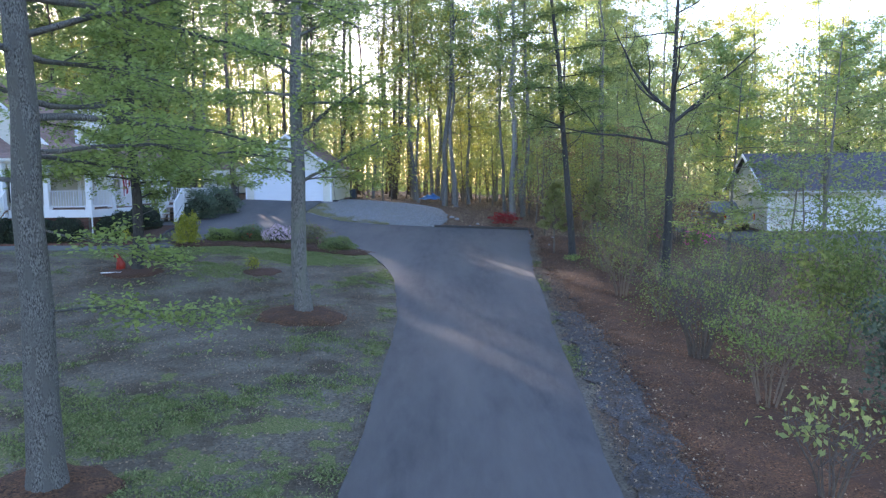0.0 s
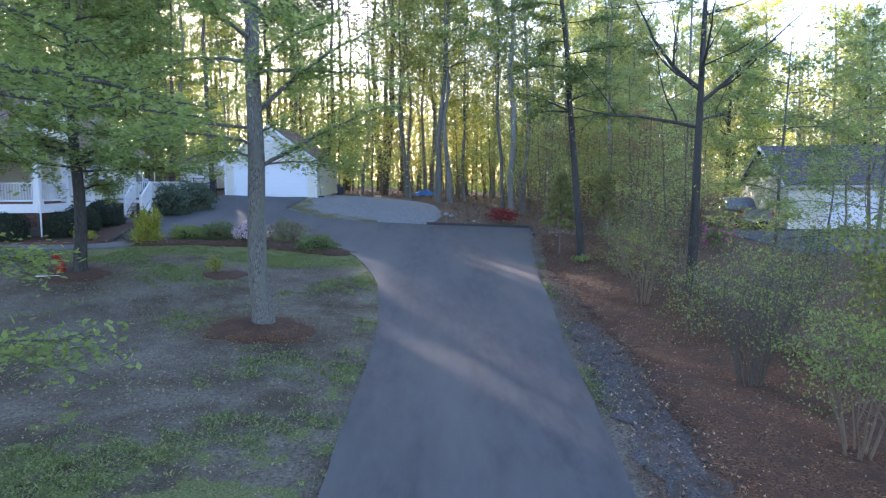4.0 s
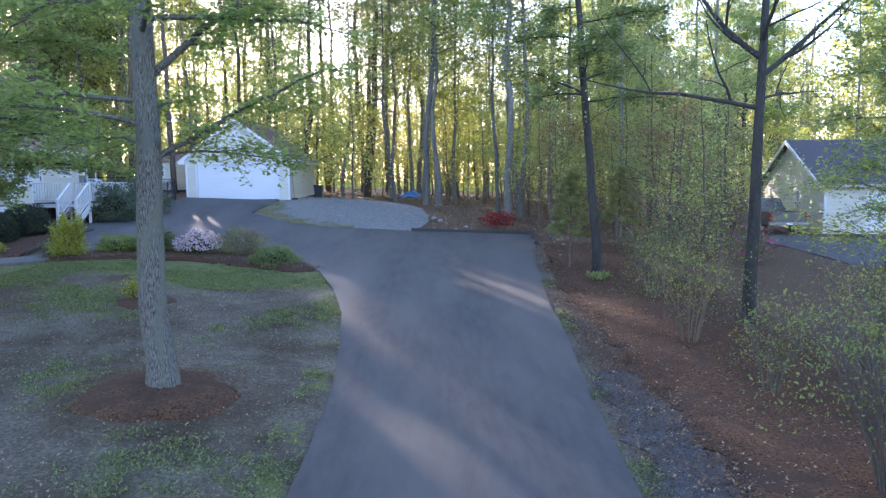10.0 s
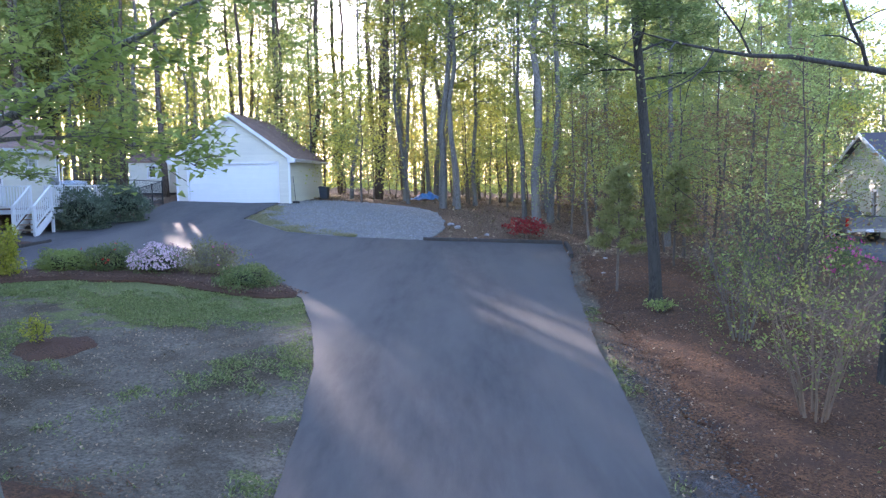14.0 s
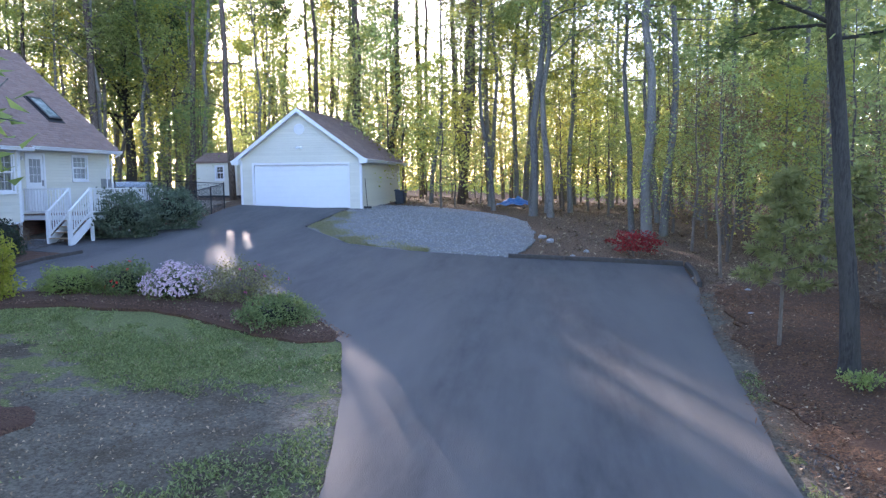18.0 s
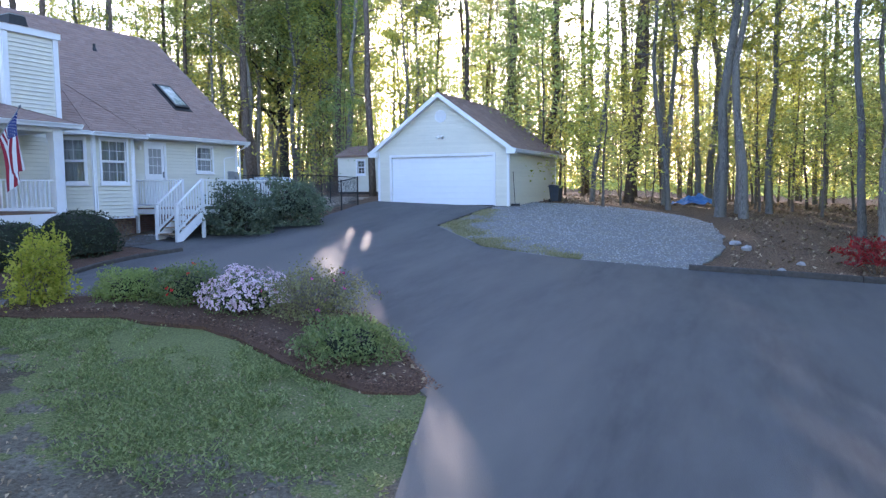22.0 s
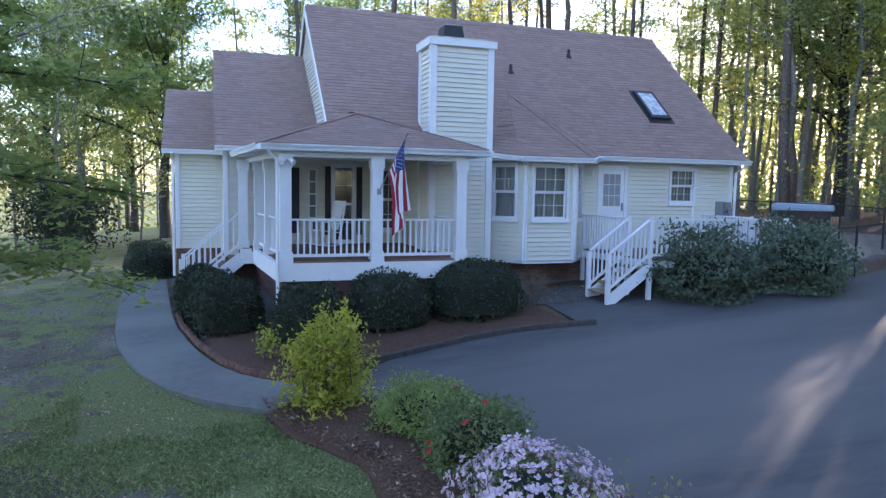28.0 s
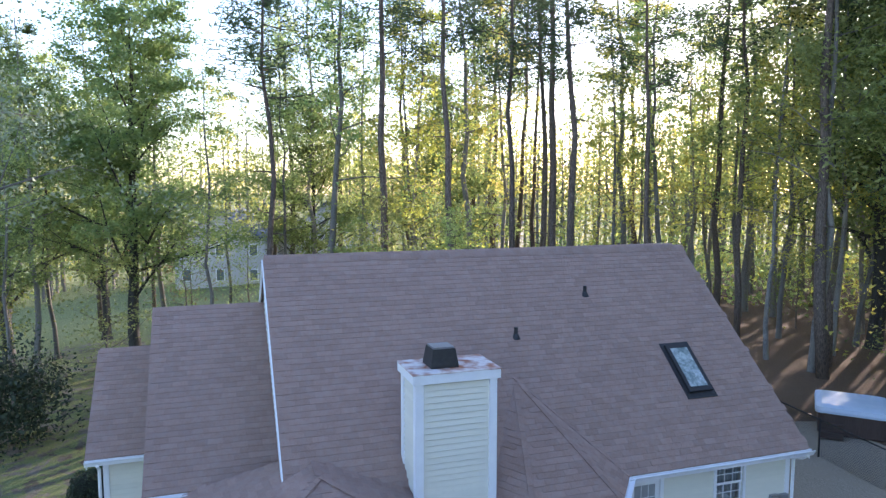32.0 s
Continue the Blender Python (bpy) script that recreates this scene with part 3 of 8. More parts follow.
# concrete walk that bends round the bed
def walkway():
    out = np.array([(-12.0, 30.75), (-12.6, 30.1), (-13.4, 29.5), (-14.4, 29.05), (-15.8, 28.7), (-17.2, 28.5), (-20, 28.4), (-24, 28.4), (-26, 28.4)])
    inn = np.array([(-12.75, 31.5), (-13.3, 30.95), (-13.9, 30.5), (-14.7, 30.15), (-16.1, 29.85), (-17.8, 29.65), (-20, 29.6), (-24, 29.6), (-26, 29.6)])
    for _ in range(2):
        out, inn = (np.concatenate((p[:1], np.stack((p[:-1] * 0.75 + p[1:] * 0.25, p[:-1] * 0.25 + p[1:] * 0.75), 1).reshape(-1, 2), p[-1:])) for p in (out, inn))
    root = tagged(empty("walkway"), "curved pale concrete front walk", "walkway", kind="structure")
    for i in range(len(out) - 1):
        q = [out[i], out[i + 1], inn[i + 1], inn[i]]
        c = sum(q) / 4
        q = [c + (p - c) * (0.985 if i % 3 == 0 else 0.999) for p in q]
        mb = MB()
        n = 4
        v = [(p[0], p[1], lz(*p) + h) for h in (-0.08, 0.045) for p in q]
        mb.add(v, BOXF)
        part("concrete_slab", mb, CONCRETE, root)
    return root


walkway()


def mulch_ring(x, y, r, h, material, label):
    k, rings = 28, 7
    v, f = [(x, y, lz(x, y) + h + 0.02)], []
    for j in range(1, rings + 1):
        for i in range(k):
            a = 2 * math.pi * i / k
            rr = r * j / rings * (1 + 0.08 * math.sin(3 * a + x) + 0.05 * math.sin(7 * a))
            px, py = x + rr * math.cos(a), y + rr * math.sin(a)
            s = j / rings
            v.append((px, py, lz(px, py) + 0.015 + h * (1 - s ** 2.2) - (0.09 if j == rings else 0) + 0.015 * math.sin(9 * a + 5 * s)))
    for i in range(k):
        f.append((0, 1 + i, 1 + (i + 1) % k))
        for j in range(rings - 1):
            a, b = 1 + j * k, 1 + (j + 1) * k
            f.append((a + i, b + i, b + (i + 1) % k, a + (i + 1) % k))
    ob = part("mulch_ring", MB().add(v, f), material, smooth=True)
    return tagged(ob, label, "mulch ring", "mulch rings round trees", "structure")


mulch_ring(-4.05, 19.2, 1.3, 0.09, STRAW, "low ring of reddish pine straw round the lawn tree")
mulch_ring(-11.3, 24.9, 1.05, 0.08, MULCH, "low ring of brown mulch round the yard tree")
mulch_ring(-6.75, 25.4, 0.75, 0.08, MULCH, "small ring of brown mulch under a young shrub")
mulch_ring(-5.55, 9.2, 1.0, 0.10, STRAW, "low ring of pine straw round the roadside tree")


def scatter(name, n, xlim, ylim, keep, size, material, lift, label, category, tilt=0.5, seed=1, length=1.6):
    """Many small flat bits lying on the ground."""
    r = np.random.default_rng(seed)
    x, y = r.uniform(*xlim, n), r.uniform(*ylim, n)
    m = keep(x, y)
    x, y = x[m], y[m]
    n = len(x)
    s = size * r.uniform(0.5, 1.5, n)
    a = r.uniform(0, 2 * np.pi, n)
    t = r.normal(0, tilt, (n, 2))
    ax = np.stack((np.cos(a), np.sin(a), t[:, 0] * 0.6), 1) * (s * length / 2)[:, None]
    bx = np.stack((-np.sin(a), np.cos(a), t[:, 1] * 0.6), 1) * (s / 2)[:, None]
    c = np.stack((x, y, land(x, y) + lift + s * 0.25), 1)
    ob = part(name, MB().tris(c, ax, bx), material)
    return tagged(ob, label, category, kind="stuff")


def in_ring(x, y):
    return (np.hypot(x + 4.05, y - 19.2) < 1.1) | (np.hypot(x + 11.3, y - 24.9) < 0.95) | (np.hypot(x + 6.75, y - 25.4) < 0.7)


def grass_blades():
    r = np.random.default_rng(3)
    out = []
    for n, xl, yl in ((1000000, (-14, 6), (6, 32)), (60000, (-30, -14), (14, 29))):
        x, y = r.uniform(*xl, n), r.uniform(*yl, n)
        g, _ = ground_zones(x, y)
        patch = 0.5 + 0.22 * np.sin(x * 1.1 + 2 * np.sin(y * 0.7)) + 0.2 * np.sin(y * 1.6 + 1.5 * np.sin(x * 0.9)) + 0.26 * np.sin(x * 3.7 + 2.2 * np.sin(y * 2.3)) * np.sin(y * 4.1 + 1.8 * np.sin(x * 2.9)) + r.normal(0, 0.09, n)
        off = (x > drive_l(np.minimum(y, 31.5)) - 0.0) & (x < drive_r(y) + 0.02)
        m = (patch * 0.9 + g > 0.98) & ~off & ~in_ring(x, y) & ~((y > isl_lo(x) - 0.05) & (x > -12.4)) & (r.uniform(0, 1, n) < g + 0.15) & ~((x < -12) & (y > 28.2))
        out.append(np.stack((x[m], y[m]), 1))
    p = np.concatenate(out)
    n = len(p)
    h = r.uniform(0.02, 0.048, n) * (0.75 + 0.5 * np.sin(p[:, 0] * 2.1 + np.sin(p[:, 1] * 3)) ** 2)
    a = r.uniform(0, 2 * np.pi, n)
    lean = r.normal(0, 0.9, (n, 2)) * h[:, None]
    up = np.concatenate((lean, h[:, None]), 1) / 2 * 1.2
    side = np.stack((np.cos(a), np.sin(a), 0 * a), 1) * r.uniform(0.008, 0.018, n)[:, None]
    c = np.stack((p[:, 0], p[:, 1], land(p[:, 0], p[:, 1])), 1) + up * 0.9
    ob = part("grass", MB().tris(c, -up, side * 1.2), GRASS)
    tagged(ob, "thin patchy lawn grass of a shaded front yard", "grass", kind="stuff")


grass_blades()
on_border = lambda x, y: (x > np.interp(y, [-4, 13, 18, 27, 37], [3.9, 4.0, 4.5, 4.2, 5.2]) - 0.7 * np.abs(np.sin(x * 91 + y * 37)) ** 2) & (x < 8.8)
scatter("pine_straw_bits", 70000, (3.2, 9), (2, 36), lambda x, y: on_border(x, y) & (np.sin(x * 2.3 + 2 * np.sin(y * 1.1)) + np.sin(y * 1.9 + x) > -0.5 - 0.8 * np.abs(np.sin(x * 77 + y * 53))), 0.014, NEEDLE, 0.05, "loose pine straw and bark bits on the border", "pine straw", 0.5, 11, 9.0)
def ring_bits(x, y):
    d = np.hypot(x + 4.05, y - 19.2)
    e = np.hypot(x + 11.3, y - 24.9)
    k = np.abs(np.sin(x * 91.7 + y * 57.3))
    return (d < 1.0 + 0.9 * k * k * k) & (d > 0.2) | (e < 0.8 + 0.9 * k * k) & (e > 0.25)


scatter("pine_straw_bits", 80000, (-13.5, -1.6), (16.8, 26.6), ring_bits, 0.012, NEEDLE, 0.04, "loose pine straw spread round the yard trees", "pine straw", 0.3, 16, 8.0)
scatter("mulch_chips", 36000, (-12.4, -3), (29.8, 33.7), lambda x, y: (y > isl_lo(x)) & (y < isl_hi(x)), 0.024, CHIP, 0.115, "loose wood chips on the island bed", "mulch", 0.6, 12, 1.8)
scatter("dry_leaves", 1500, (-12.2, -3.2), (29.9, 33.6), lambda x, y: (y > isl_lo(x) + 0.1) & (y < isl_hi(x) - 0.1), 0.045, LITTER, 0.13, "scattered pale dry leaves on the island bed", "leaves", 0.7, 18, 1.3)
scatter("dry_leaves", 34000, (-14, -1.4), (4, 30), lambda x, y: x < drive_l(y) + 0.05, 0.03, LITTER, 0.0, "scattered dry leaves on the bare lawn", "leaves", 0.7, 13, 1.3)
scatter("dry_leaves", 16000, (2.6, 9), (2, 38), lambda x, y: x > drive_r(y) + 0.15, 0.035, LITTER, 0.045, "scattered dry leaves on the mulch border", "leaves", 0.7, 14, 1.3)
scatter("forest_litter", 22000, (-20, 26), (36, 66), lambda x, y: (x > 5.1) | (y > 54) | (x > 0.5) & (y > 40.2), 0.08, LITTER, 0.0, "brown leaf litter on the floor of the woods", "leaves", 0.7, 15, 1.3)


def stones(name, n, xlim, ylim, keep, size, material, lift, label, category, seed):
    r = np.random.default_rng(seed)
    x, y = r.uniform(*xlim, n), r.uniform(*ylim, n)
    m = keep(x, y)
    x, y = x[m], y[m]
    n = len(x)
    s = size * r.uniform(0.5, 1.4, n)
    base = np.array([(1, 0, 0), (0, 1, 0), (-1, 0, 0), (0, -1, 0), (0, 0, 0.8), (0, 0, -0.8)], float)
    jit = base[None] * r.uniform(0.6, 1.3, (n, 6, 1)) + r.normal(0, 0.18, (n, 6, 3))
    v = jit * s[:, None, None] + np.stack((x, y, land(x, y) + lift + s * 0.2), 1)[:, None]
    f = np.array([(0, 1, 4), (1, 2, 4), (2, 3, 4), (3, 0, 4)])
    f = (f[None] + 6 * np.arange(n)[:, None, None]).reshape(-1, 3)
    ob = part(name, MB().add(v.reshape(-1, 3), f.tolist()), material)
    return tagged(ob, label, category, kind="stuff")


stones("gravel", 20000, (-8.7, 0.4), (40, 53.3), lambda x, y: (x > pad_l(y) + 0.05) & (x < pad_r(y)), 0.024, GRAVEL_STONE, 0.02, "loose pale grey gravel stones", "gravel", 21)
stones("gravel", 16000, (2.6, 5.2), (3, 27), lambda x, y: (x > drive_r(y) + 0.12) & (x < np.interp(y, [2, 10, 13, 18, 23, 27], [4.0, 3.97, 4.05, 4.5, 4.45, 4.2]) + 0.15 + 0.35 * wobble(y, x) * np.sin(x * 31 + y * 17)), 0.02, DARK_GRAVEL, 0.03, "loose dark blue-grey gravel stones", "gravel", 22)


def weeds():
    """Dry weeds that creep over the near edge of the gravel pad."""
    r = np.random.default_rng(8)
    n = 26000
    y = 40.1 + 9.0 * r.uniform(0, 1, n) ** 2.2
    x = drive_r(y) + 0.05 + np.abs(r.normal(0, 0.55, n)) * np.interp(y, [40, 42, 46, 49], [2.2, 1.7, 0.9, 0.4])
    keep = (x < -3.2) & (np.sin(x * 3 + 2 * np.sin(y * 2)) + r.normal(0, 0.5, n) > -0.2)
    x, y = x[keep], y[keep]
    n = len(x)
    h = r.uniform(0.02, 0.06, n)
    up = np.column_stack((r.normal(0, 0.6, (n, 2)) * h[:, None], h)) * 0.6
    a = r.uniform(0, 6.28, n)
    side = np.stack((np.cos(a), np.sin(a), 0 * a), 1) * 0.014
    c = np.stack((x, y, land(x, y) + 0.03), 1) + up * 0.9
    tagged(part("weeds", MB().tris(c, -up, side), WEEDS), "dry yellowish weeds on the edge of the gravel", "weeds", kind="stuff")


weeds()


# ---- buildings: shared builders ----
def frame_of(a, b):
    """The frame of a wall from a to b: x along it, y inwards, z up."""
    d = Vector((b[0] - a[0], b[1] - a[1], 0)).normalized()
    m = Matrix(((d.x, -d.y, 0, a[0]), (d.y, d.x, 0, a[1]), (0, 0, 1, 0), (0, 0, 0, 1)))
    return m, math.hypot(b[0] - a[0], b[1] - a[1])


def siding_wall(parent, name, a, b, z0, z1, holes=(), top=None, course=0.115, thick=0.14, board=True):
    """A lapped wall from a to b. holes: (s0, s1, z0, z1). top: height over s, for gables."""
    m, length = frame_of(a, b)
    top = top or (lambda s: z1)
    cuts = sorted({0.0, length, *[s for h in holes for s in h[:2]], *np.linspace(0, length, 9)})
    mb = MB()
    for s0, s1 in zip(cuts, cuts[1:]):
        if s1 - s0 < 1e-4:
            continue
        mid = (s0 + s1) / 2
        edges = [z0]
        for h in sorted((h for h in holes if h[0] <= mid <= h[1]), key=lambda h: h[2]):
            edges += [h[2], h[3]]
        for i in range(0, len(edges), 2):
            lo = edges[i]
            if i + 1 < len(edges):
                t0 = t1 = edges[i + 1]
            else:
                t0, t1 = top(s0), top(s1)
            if max(t0, t1) - lo < 0.01:
                continue
            v = [(s0, 0, lo), (s1, 0, lo), (s1, thick, lo), (s0, thick, lo), (s0, 0, t0), (s1, 0, t1), (s1, thick, t1), (s0, thick, t0)]
            mb.add(v, BOXF)
    wall = part(name, mb.weld(), SIDING, parent)
    wall.matrix_basis = m
    if not board:
        return wall
    hi = max(top(s) for s in np.linspace(0, length, 41))
    ss = np.linspace(0, length, 161)
    tops = np.array([top(s) for s in ss])
    z = z0
    while z < hi - 0.03:
        zt = min(z + course, hi)
        ok = ss[tops >= min(zt, hi - 0.02) - 0.015]
        if len(ok) > 1:
            runs = [(ok[0], ok[-1])]
            for h in holes:
                if h[2] < zt - 0.03 and h[3] > z + 0.03:
                    nxt = []
                    for r0, r1 in runs:
                        if h[0] > r0 + 0.02:
                            nxt.append((r0, min(r1, h[0])))
                        if h[1] < r1 - 0.02:
                            nxt.append((max(r0, h[1]), r1))
                    runs = [r for r in nxt if r[1] - r[0] > 0.02]
            for r0, r1 in runs:
                q = MB().add([(r0, 0, z + 0.014), (r1, 0, z + 0.014), (r1, 0, zt), (r0, 0, zt), (r0, -0.034, z + 0.014), (r1, -0.034, z + 0.014), (r1, -0.006, zt), (r0, -0.006, zt)],
                             [(4, 5, 6, 7), (0, 4, 7, 3), (1, 2, 6, 5), (0, 1, 5, 4), (3, 7, 6, 2)])
                part("siding_board", q, SIDING, wall)
        z += course
    return wall


def trim(parent, name, boxes, m=None, material=None, label=""):
    if name == "corner_trim":
        for box in boxes[1:]:
            trim(parent, name, [box], m, material, label)
        boxes = boxes[:1]
    mb = MB()
    for a, b in boxes:
        mb.box(a, b)
    ob = part(name, mb, material or WHITE, parent, label)
    if m is not None:
        ob.matrix_basis = m
    return ob


def window(parent, m, s0, s1, z0, z1, cols=3, rows=2, curtain=True, name="window", lower=True, casing=0.07, room_gloom=True):
    """A double-hung sash window in a wall's frame: casing, sill, two sashes with panes, a curtain and a near-black
    sheet for the unlit inside.
    """
    mb = MB()
    c = casing
    for a, b in (((s0 - c, -0.045, z0 - c), (s0, 0.02, z1 + c)), ((s1, -0.045, z0 - c), (s1 + c, 0.02, z1 + c)), ((s0, -0.045, z1), (s1, 0.02, z1 + c)), ((s0, -0.045, z0 - c), (s1, 0.02, z0))):
        mb.box(a, b)
    win = part(name, mb, WHITE, parent)
    win.matrix_basis = m
    trim(win, "window_sill", [((s0 - c - 0.02, -0.075, z0 - c - 0.035), (s1 + c + 0.02, -0.0, z0 - c + 0.004))])
    zm = (z0 + z1) / 2
    for k, (lo, hi) in enumerate(((z0, zm), (zm, z1))):
        y = 0.035 if k == 0 else 0.0
        t = 0.035
        trim(win, "sash", [((s0, y, lo), (s0 + t, y + 0.03, hi)), ((s1 - t, y, lo), (s1, y + 0.03, hi)), ((s0 + t, y, lo), (s1 - t, y + 0.03, lo + t)), ((s0 + t, y, hi - t), (s1 - t, y + 0.03, hi))])
        bars = []
        w, h = (s1 - s0 - 2 * t), (hi - lo - 2 * t)
        nr = rows if (k or lower) else 1
        nc = cols if (k or lower) else 1
        for i in range(1, nc):
            x = s0 + t + w * i / nc
            bars.append(((x - 0.008, y + 0.004, lo + t), (x + 0.008, y + 0.022, hi - t)))
        for j in range(1, nr):
            z = lo + t + h * j / nr
            bars.append(((s0 + t, y + 0.005, z - 0.008), (s1 - t, y + 0.021, z + 0.008)))
        if bars:
            trim(win, "muntin", bars)
        for i in range(nc):
            for j in range(nr):
                x0, zz = s0 + t + w * i / nc, lo + t + h * j / nr
                g = MB().add([(x0, y + 0.013, zz), (x0 + w / nc, y + 0.013, zz), (x0 + w / nc, y + 0.013, zz + h / nr), (x0, y + 0.013, zz + h / nr)], [(0, 1, 2, 3)])
                ob = part("pane", g, GLASS, win)
                ob.visible_shadow = False
    if curtain:
        n = 24
        xs = np.linspace(s0 - 0.03, s1 + 0.03, n)
        mb = MB()
        yy = 0.16 + 0.02 * np.sin(xs * 55)
        v = [(x, y, z0 - 0.03) for x, y in zip(xs, yy)] + [(x, y, z1 + 0.03) for x, y in zip(xs, yy)]
        part("curtain", mb.add(v, [(i, i + 1, n + i + 1, n + i) for i in range(n - 1)]), CURTAIN, win)
    # flat near-black sheet, painted as the unlit inside of the building
    if room_gloom:
        part("room_gloom", MB().add([(s0 - 0.3, 0.5, z0 - 0.3), (s1 + 0.3, 0.5, z0 - 0.3), (s1 + 0.3, 0.5, z1 + 0.3), (s0 - 0.3, 0.5, z1 + 0.3)], [(0, 1, 2, 3)]), ROOM_GLOOM, win)
    return win


def inside(poly, x, y):
    r = False
    for (x0, y0), (x1, y1) in zip(poly, poly[1:] + poly[:1]):
        if (y0 > y) != (y1 > y) and x < (x1 - x0) * (y - y0) / (y1 - y0) + x0:
            r = not r
    return r


SHINGLE_ME = MB().add([(-0.148, 0, 0.012), (0.148, 0, 0.012), (0.15, 0.165, 0.003), (-0.15, 0.165, 0.003), (-0.148, 0, 0), (0.148, 0, 0)], [(0, 1, 2, 3), (4, 5, 1, 0), (4, 0, 3), (1, 5, 2)]).mesh("shingle")
SHINGLE_ME.materials.append(SHINGLE)


def roof_plane(parent, corners, thick=0.10, parts=0, near=None, seed=0, name="roof", shingles=True):
    """A sloping roof plane: corners in order, the first two along the eave. A deck slab with tabbed shingles laid in courses;
    the ones near a place are objects of their own, the others are joined."""
    c = [np.array(p, float) for p in corners]
    e1 = (c[1] - c[0]) / np.linalg.norm(c[1] - c[0])
    nrm = np.cross(e1, c[-1] - c[0])
    nrm /= np.linalg.norm(nrm)
    e2 = np.cross(nrm, e1)
    n = len(c)
    v = [p - nrm * 0.004 for p in c] + [p - nrm * thick for p in c]
    deck = part(name, MB().add(v, [tuple(range(n)), tuple(range(2 * n - 1, n - 1, -1))] + [(i, n + i, n + (i + 1) % n, (i + 1) % n) for i in range(n)]), SHINGLE, parent)
    if not shingles:
        return deck
    poly = [((p - c[0]) @ e1, (p - c[0]) @ e2) for p in c]
    s_lo, s_hi = min(p[0] for p in poly), max(p[0] for p in poly)
    r_hi = max(p[1] for p in poly)
    r = random.Random(seed)
    spots = []
    row, q = 0, 0.0
    while q < r_hi - 0.05:
        s = s_lo + (0.15 if row % 2 else 0.0) + r.uniform(0, 0.06)
        while s < s_hi:
            if inside(poly, s - 0.10, q + 0.05) and inside(poly, s + 0.10, q + 0.05):
                spots.append((s, q + r.uniform(-0.006, 0.006)))
            s += 0.302
        q += 0.142
        row += 1
    if near:
        spots.sort(key=lambda p: (p[0] - near[0]) ** 2 + (p[1] - near[1]) ** 2)
    base = Matrix(((*[e1[0], e2[0], nrm[0]], 0), (*[e1[1], e2[1], nrm[1]], 0), (*[e1[2], e2[2], nrm[2]], 0), (0, 0, 0, 1)))
    for s, q in spots[:parts]:
        p = c[0] + e1 * s + e2 * q
        piece("shingle", SHINGLE_ME, deck, Matrix.Translation(p) @ base)
    rest = spots[parts:]
    if rest:
        tv = np.array([tuple(w.co) for w in SHINGLE_ME.vertices])
        P = np.array([c[0] + e1 * s + e2 * q for s, q in rest])
        allv = P[:, None] + tv[None, :, 0:1] * e1 + tv[None, :, 1:2] * e2 + tv[None, :, 2:3] * nrm
        tf = [tuple(w.vertices) for w in SHINGLE_ME.polygons]
        f = [tuple(i + 6 * k for i in q) for k in range(len(rest)) for q in tf]
        part("shingles", MB().add(allv.reshape(-1, 3), f), SHINGLE, deck, kind="stuff")
    return deck


def gutter(parent, p, q, out, name="gutter"):
    """A moulded eaves gutter with fascia from p to q; out is the outward way."""
    p, q, o = (np.array(k, float) for k in (p, q, out))
    prof = [(0.0, 0.0), (0.0, -0.12), (0.07, -0.12), (0.085, -0.07), (0.12, -0.02), (0.12, 0.0), (0.105, 0.0), (0.10, -0.03), (0.012, -0.05), (0.012, 0.0)]
    n = len(prof)
    v = [b + o * x + np.array((0, 0, z)) for b in (p, q) for x, z in prof]
    f = [(i, (i + 1) % n, n + (i + 1) % n, n + i) for i in range(n)] + [tuple(range(n))[::-1], tuple(range(n, 2 * n))]
    return part(name, MB().add(v, f), WHITE, parent)


def downspout(parent, pts):
    ob = part("downspout", MB().tube(pts, 0.038, 6), WHITE, parent)
    return ob


def brick_skirt(parent, a, b, z0, z1, name="brick_skirt"):
    """Brick foundation: mortar core with single bricks proud of it."""
    m, length = frame_of(a, b)
    core = part(name, MB().box((0, 0.0, z0), (length, 0.2, z1)), MORTAR, parent)
    core.matrix_basis = m
    z, row = z1 - 0.065, 0
    while z > z0 and row < 8:
        s = -0.1 if row % 2 else 0.0
        while s < length - 0.02:
            s0, s1 = max(s, 0) + 0.004, min(s + 0.2, length) - 0.004
            if s1 - s0 > 0.03:
                me = BRICK_ME
                ob = piece("brick", me, core, Matrix.Translation(((s0 + s1) / 2, 0, z)) @ Matrix.Diagonal(((s1 - s0) / 0.2, 1, 1, 1)))
            s += 0.21
        z -= 0.075
        row += 1
    return core


BRICK_ME = MB().box((-0.1, -0.012, 0), (0.1, 0.02, 0.065)).mesh("brick")
BRICK_ME.materials.append(BRICK)


def railing(parent, p, q, height=0.9, drop_z=None, spacing=0.125, name="railing", post_ends=(False, False)):
    """Top and bottom rail with square balusters from p to q (at floor level, q may be higher)."""
    p, q = np.array(p, float), np.array(q, float)
    up = np.array((0, 0, 1.0))
    root = part(name, MB().beam(p + up * height, q + up * height, 0.085, 0.04), WHITE, parent)
    part("bottom_rail", MB().beam(p + up * 0.10, q + up * 0.10, 0.04, 0.06), WHITE, root)
    n = max(2, int(np.linalg.norm((q - p)[:2]) / spacing))
    for i in range(1, n):
        c = p + (q - p) * i / n
        mb = MB().box((c[0] - 0.018, c[1] - 0.018, c[2] + 0.10), (c[0] + 0.018, c[1] + 0.018, c[2] + height - 0.02))
        part("baluster", mb, WHITE, root)
    return root


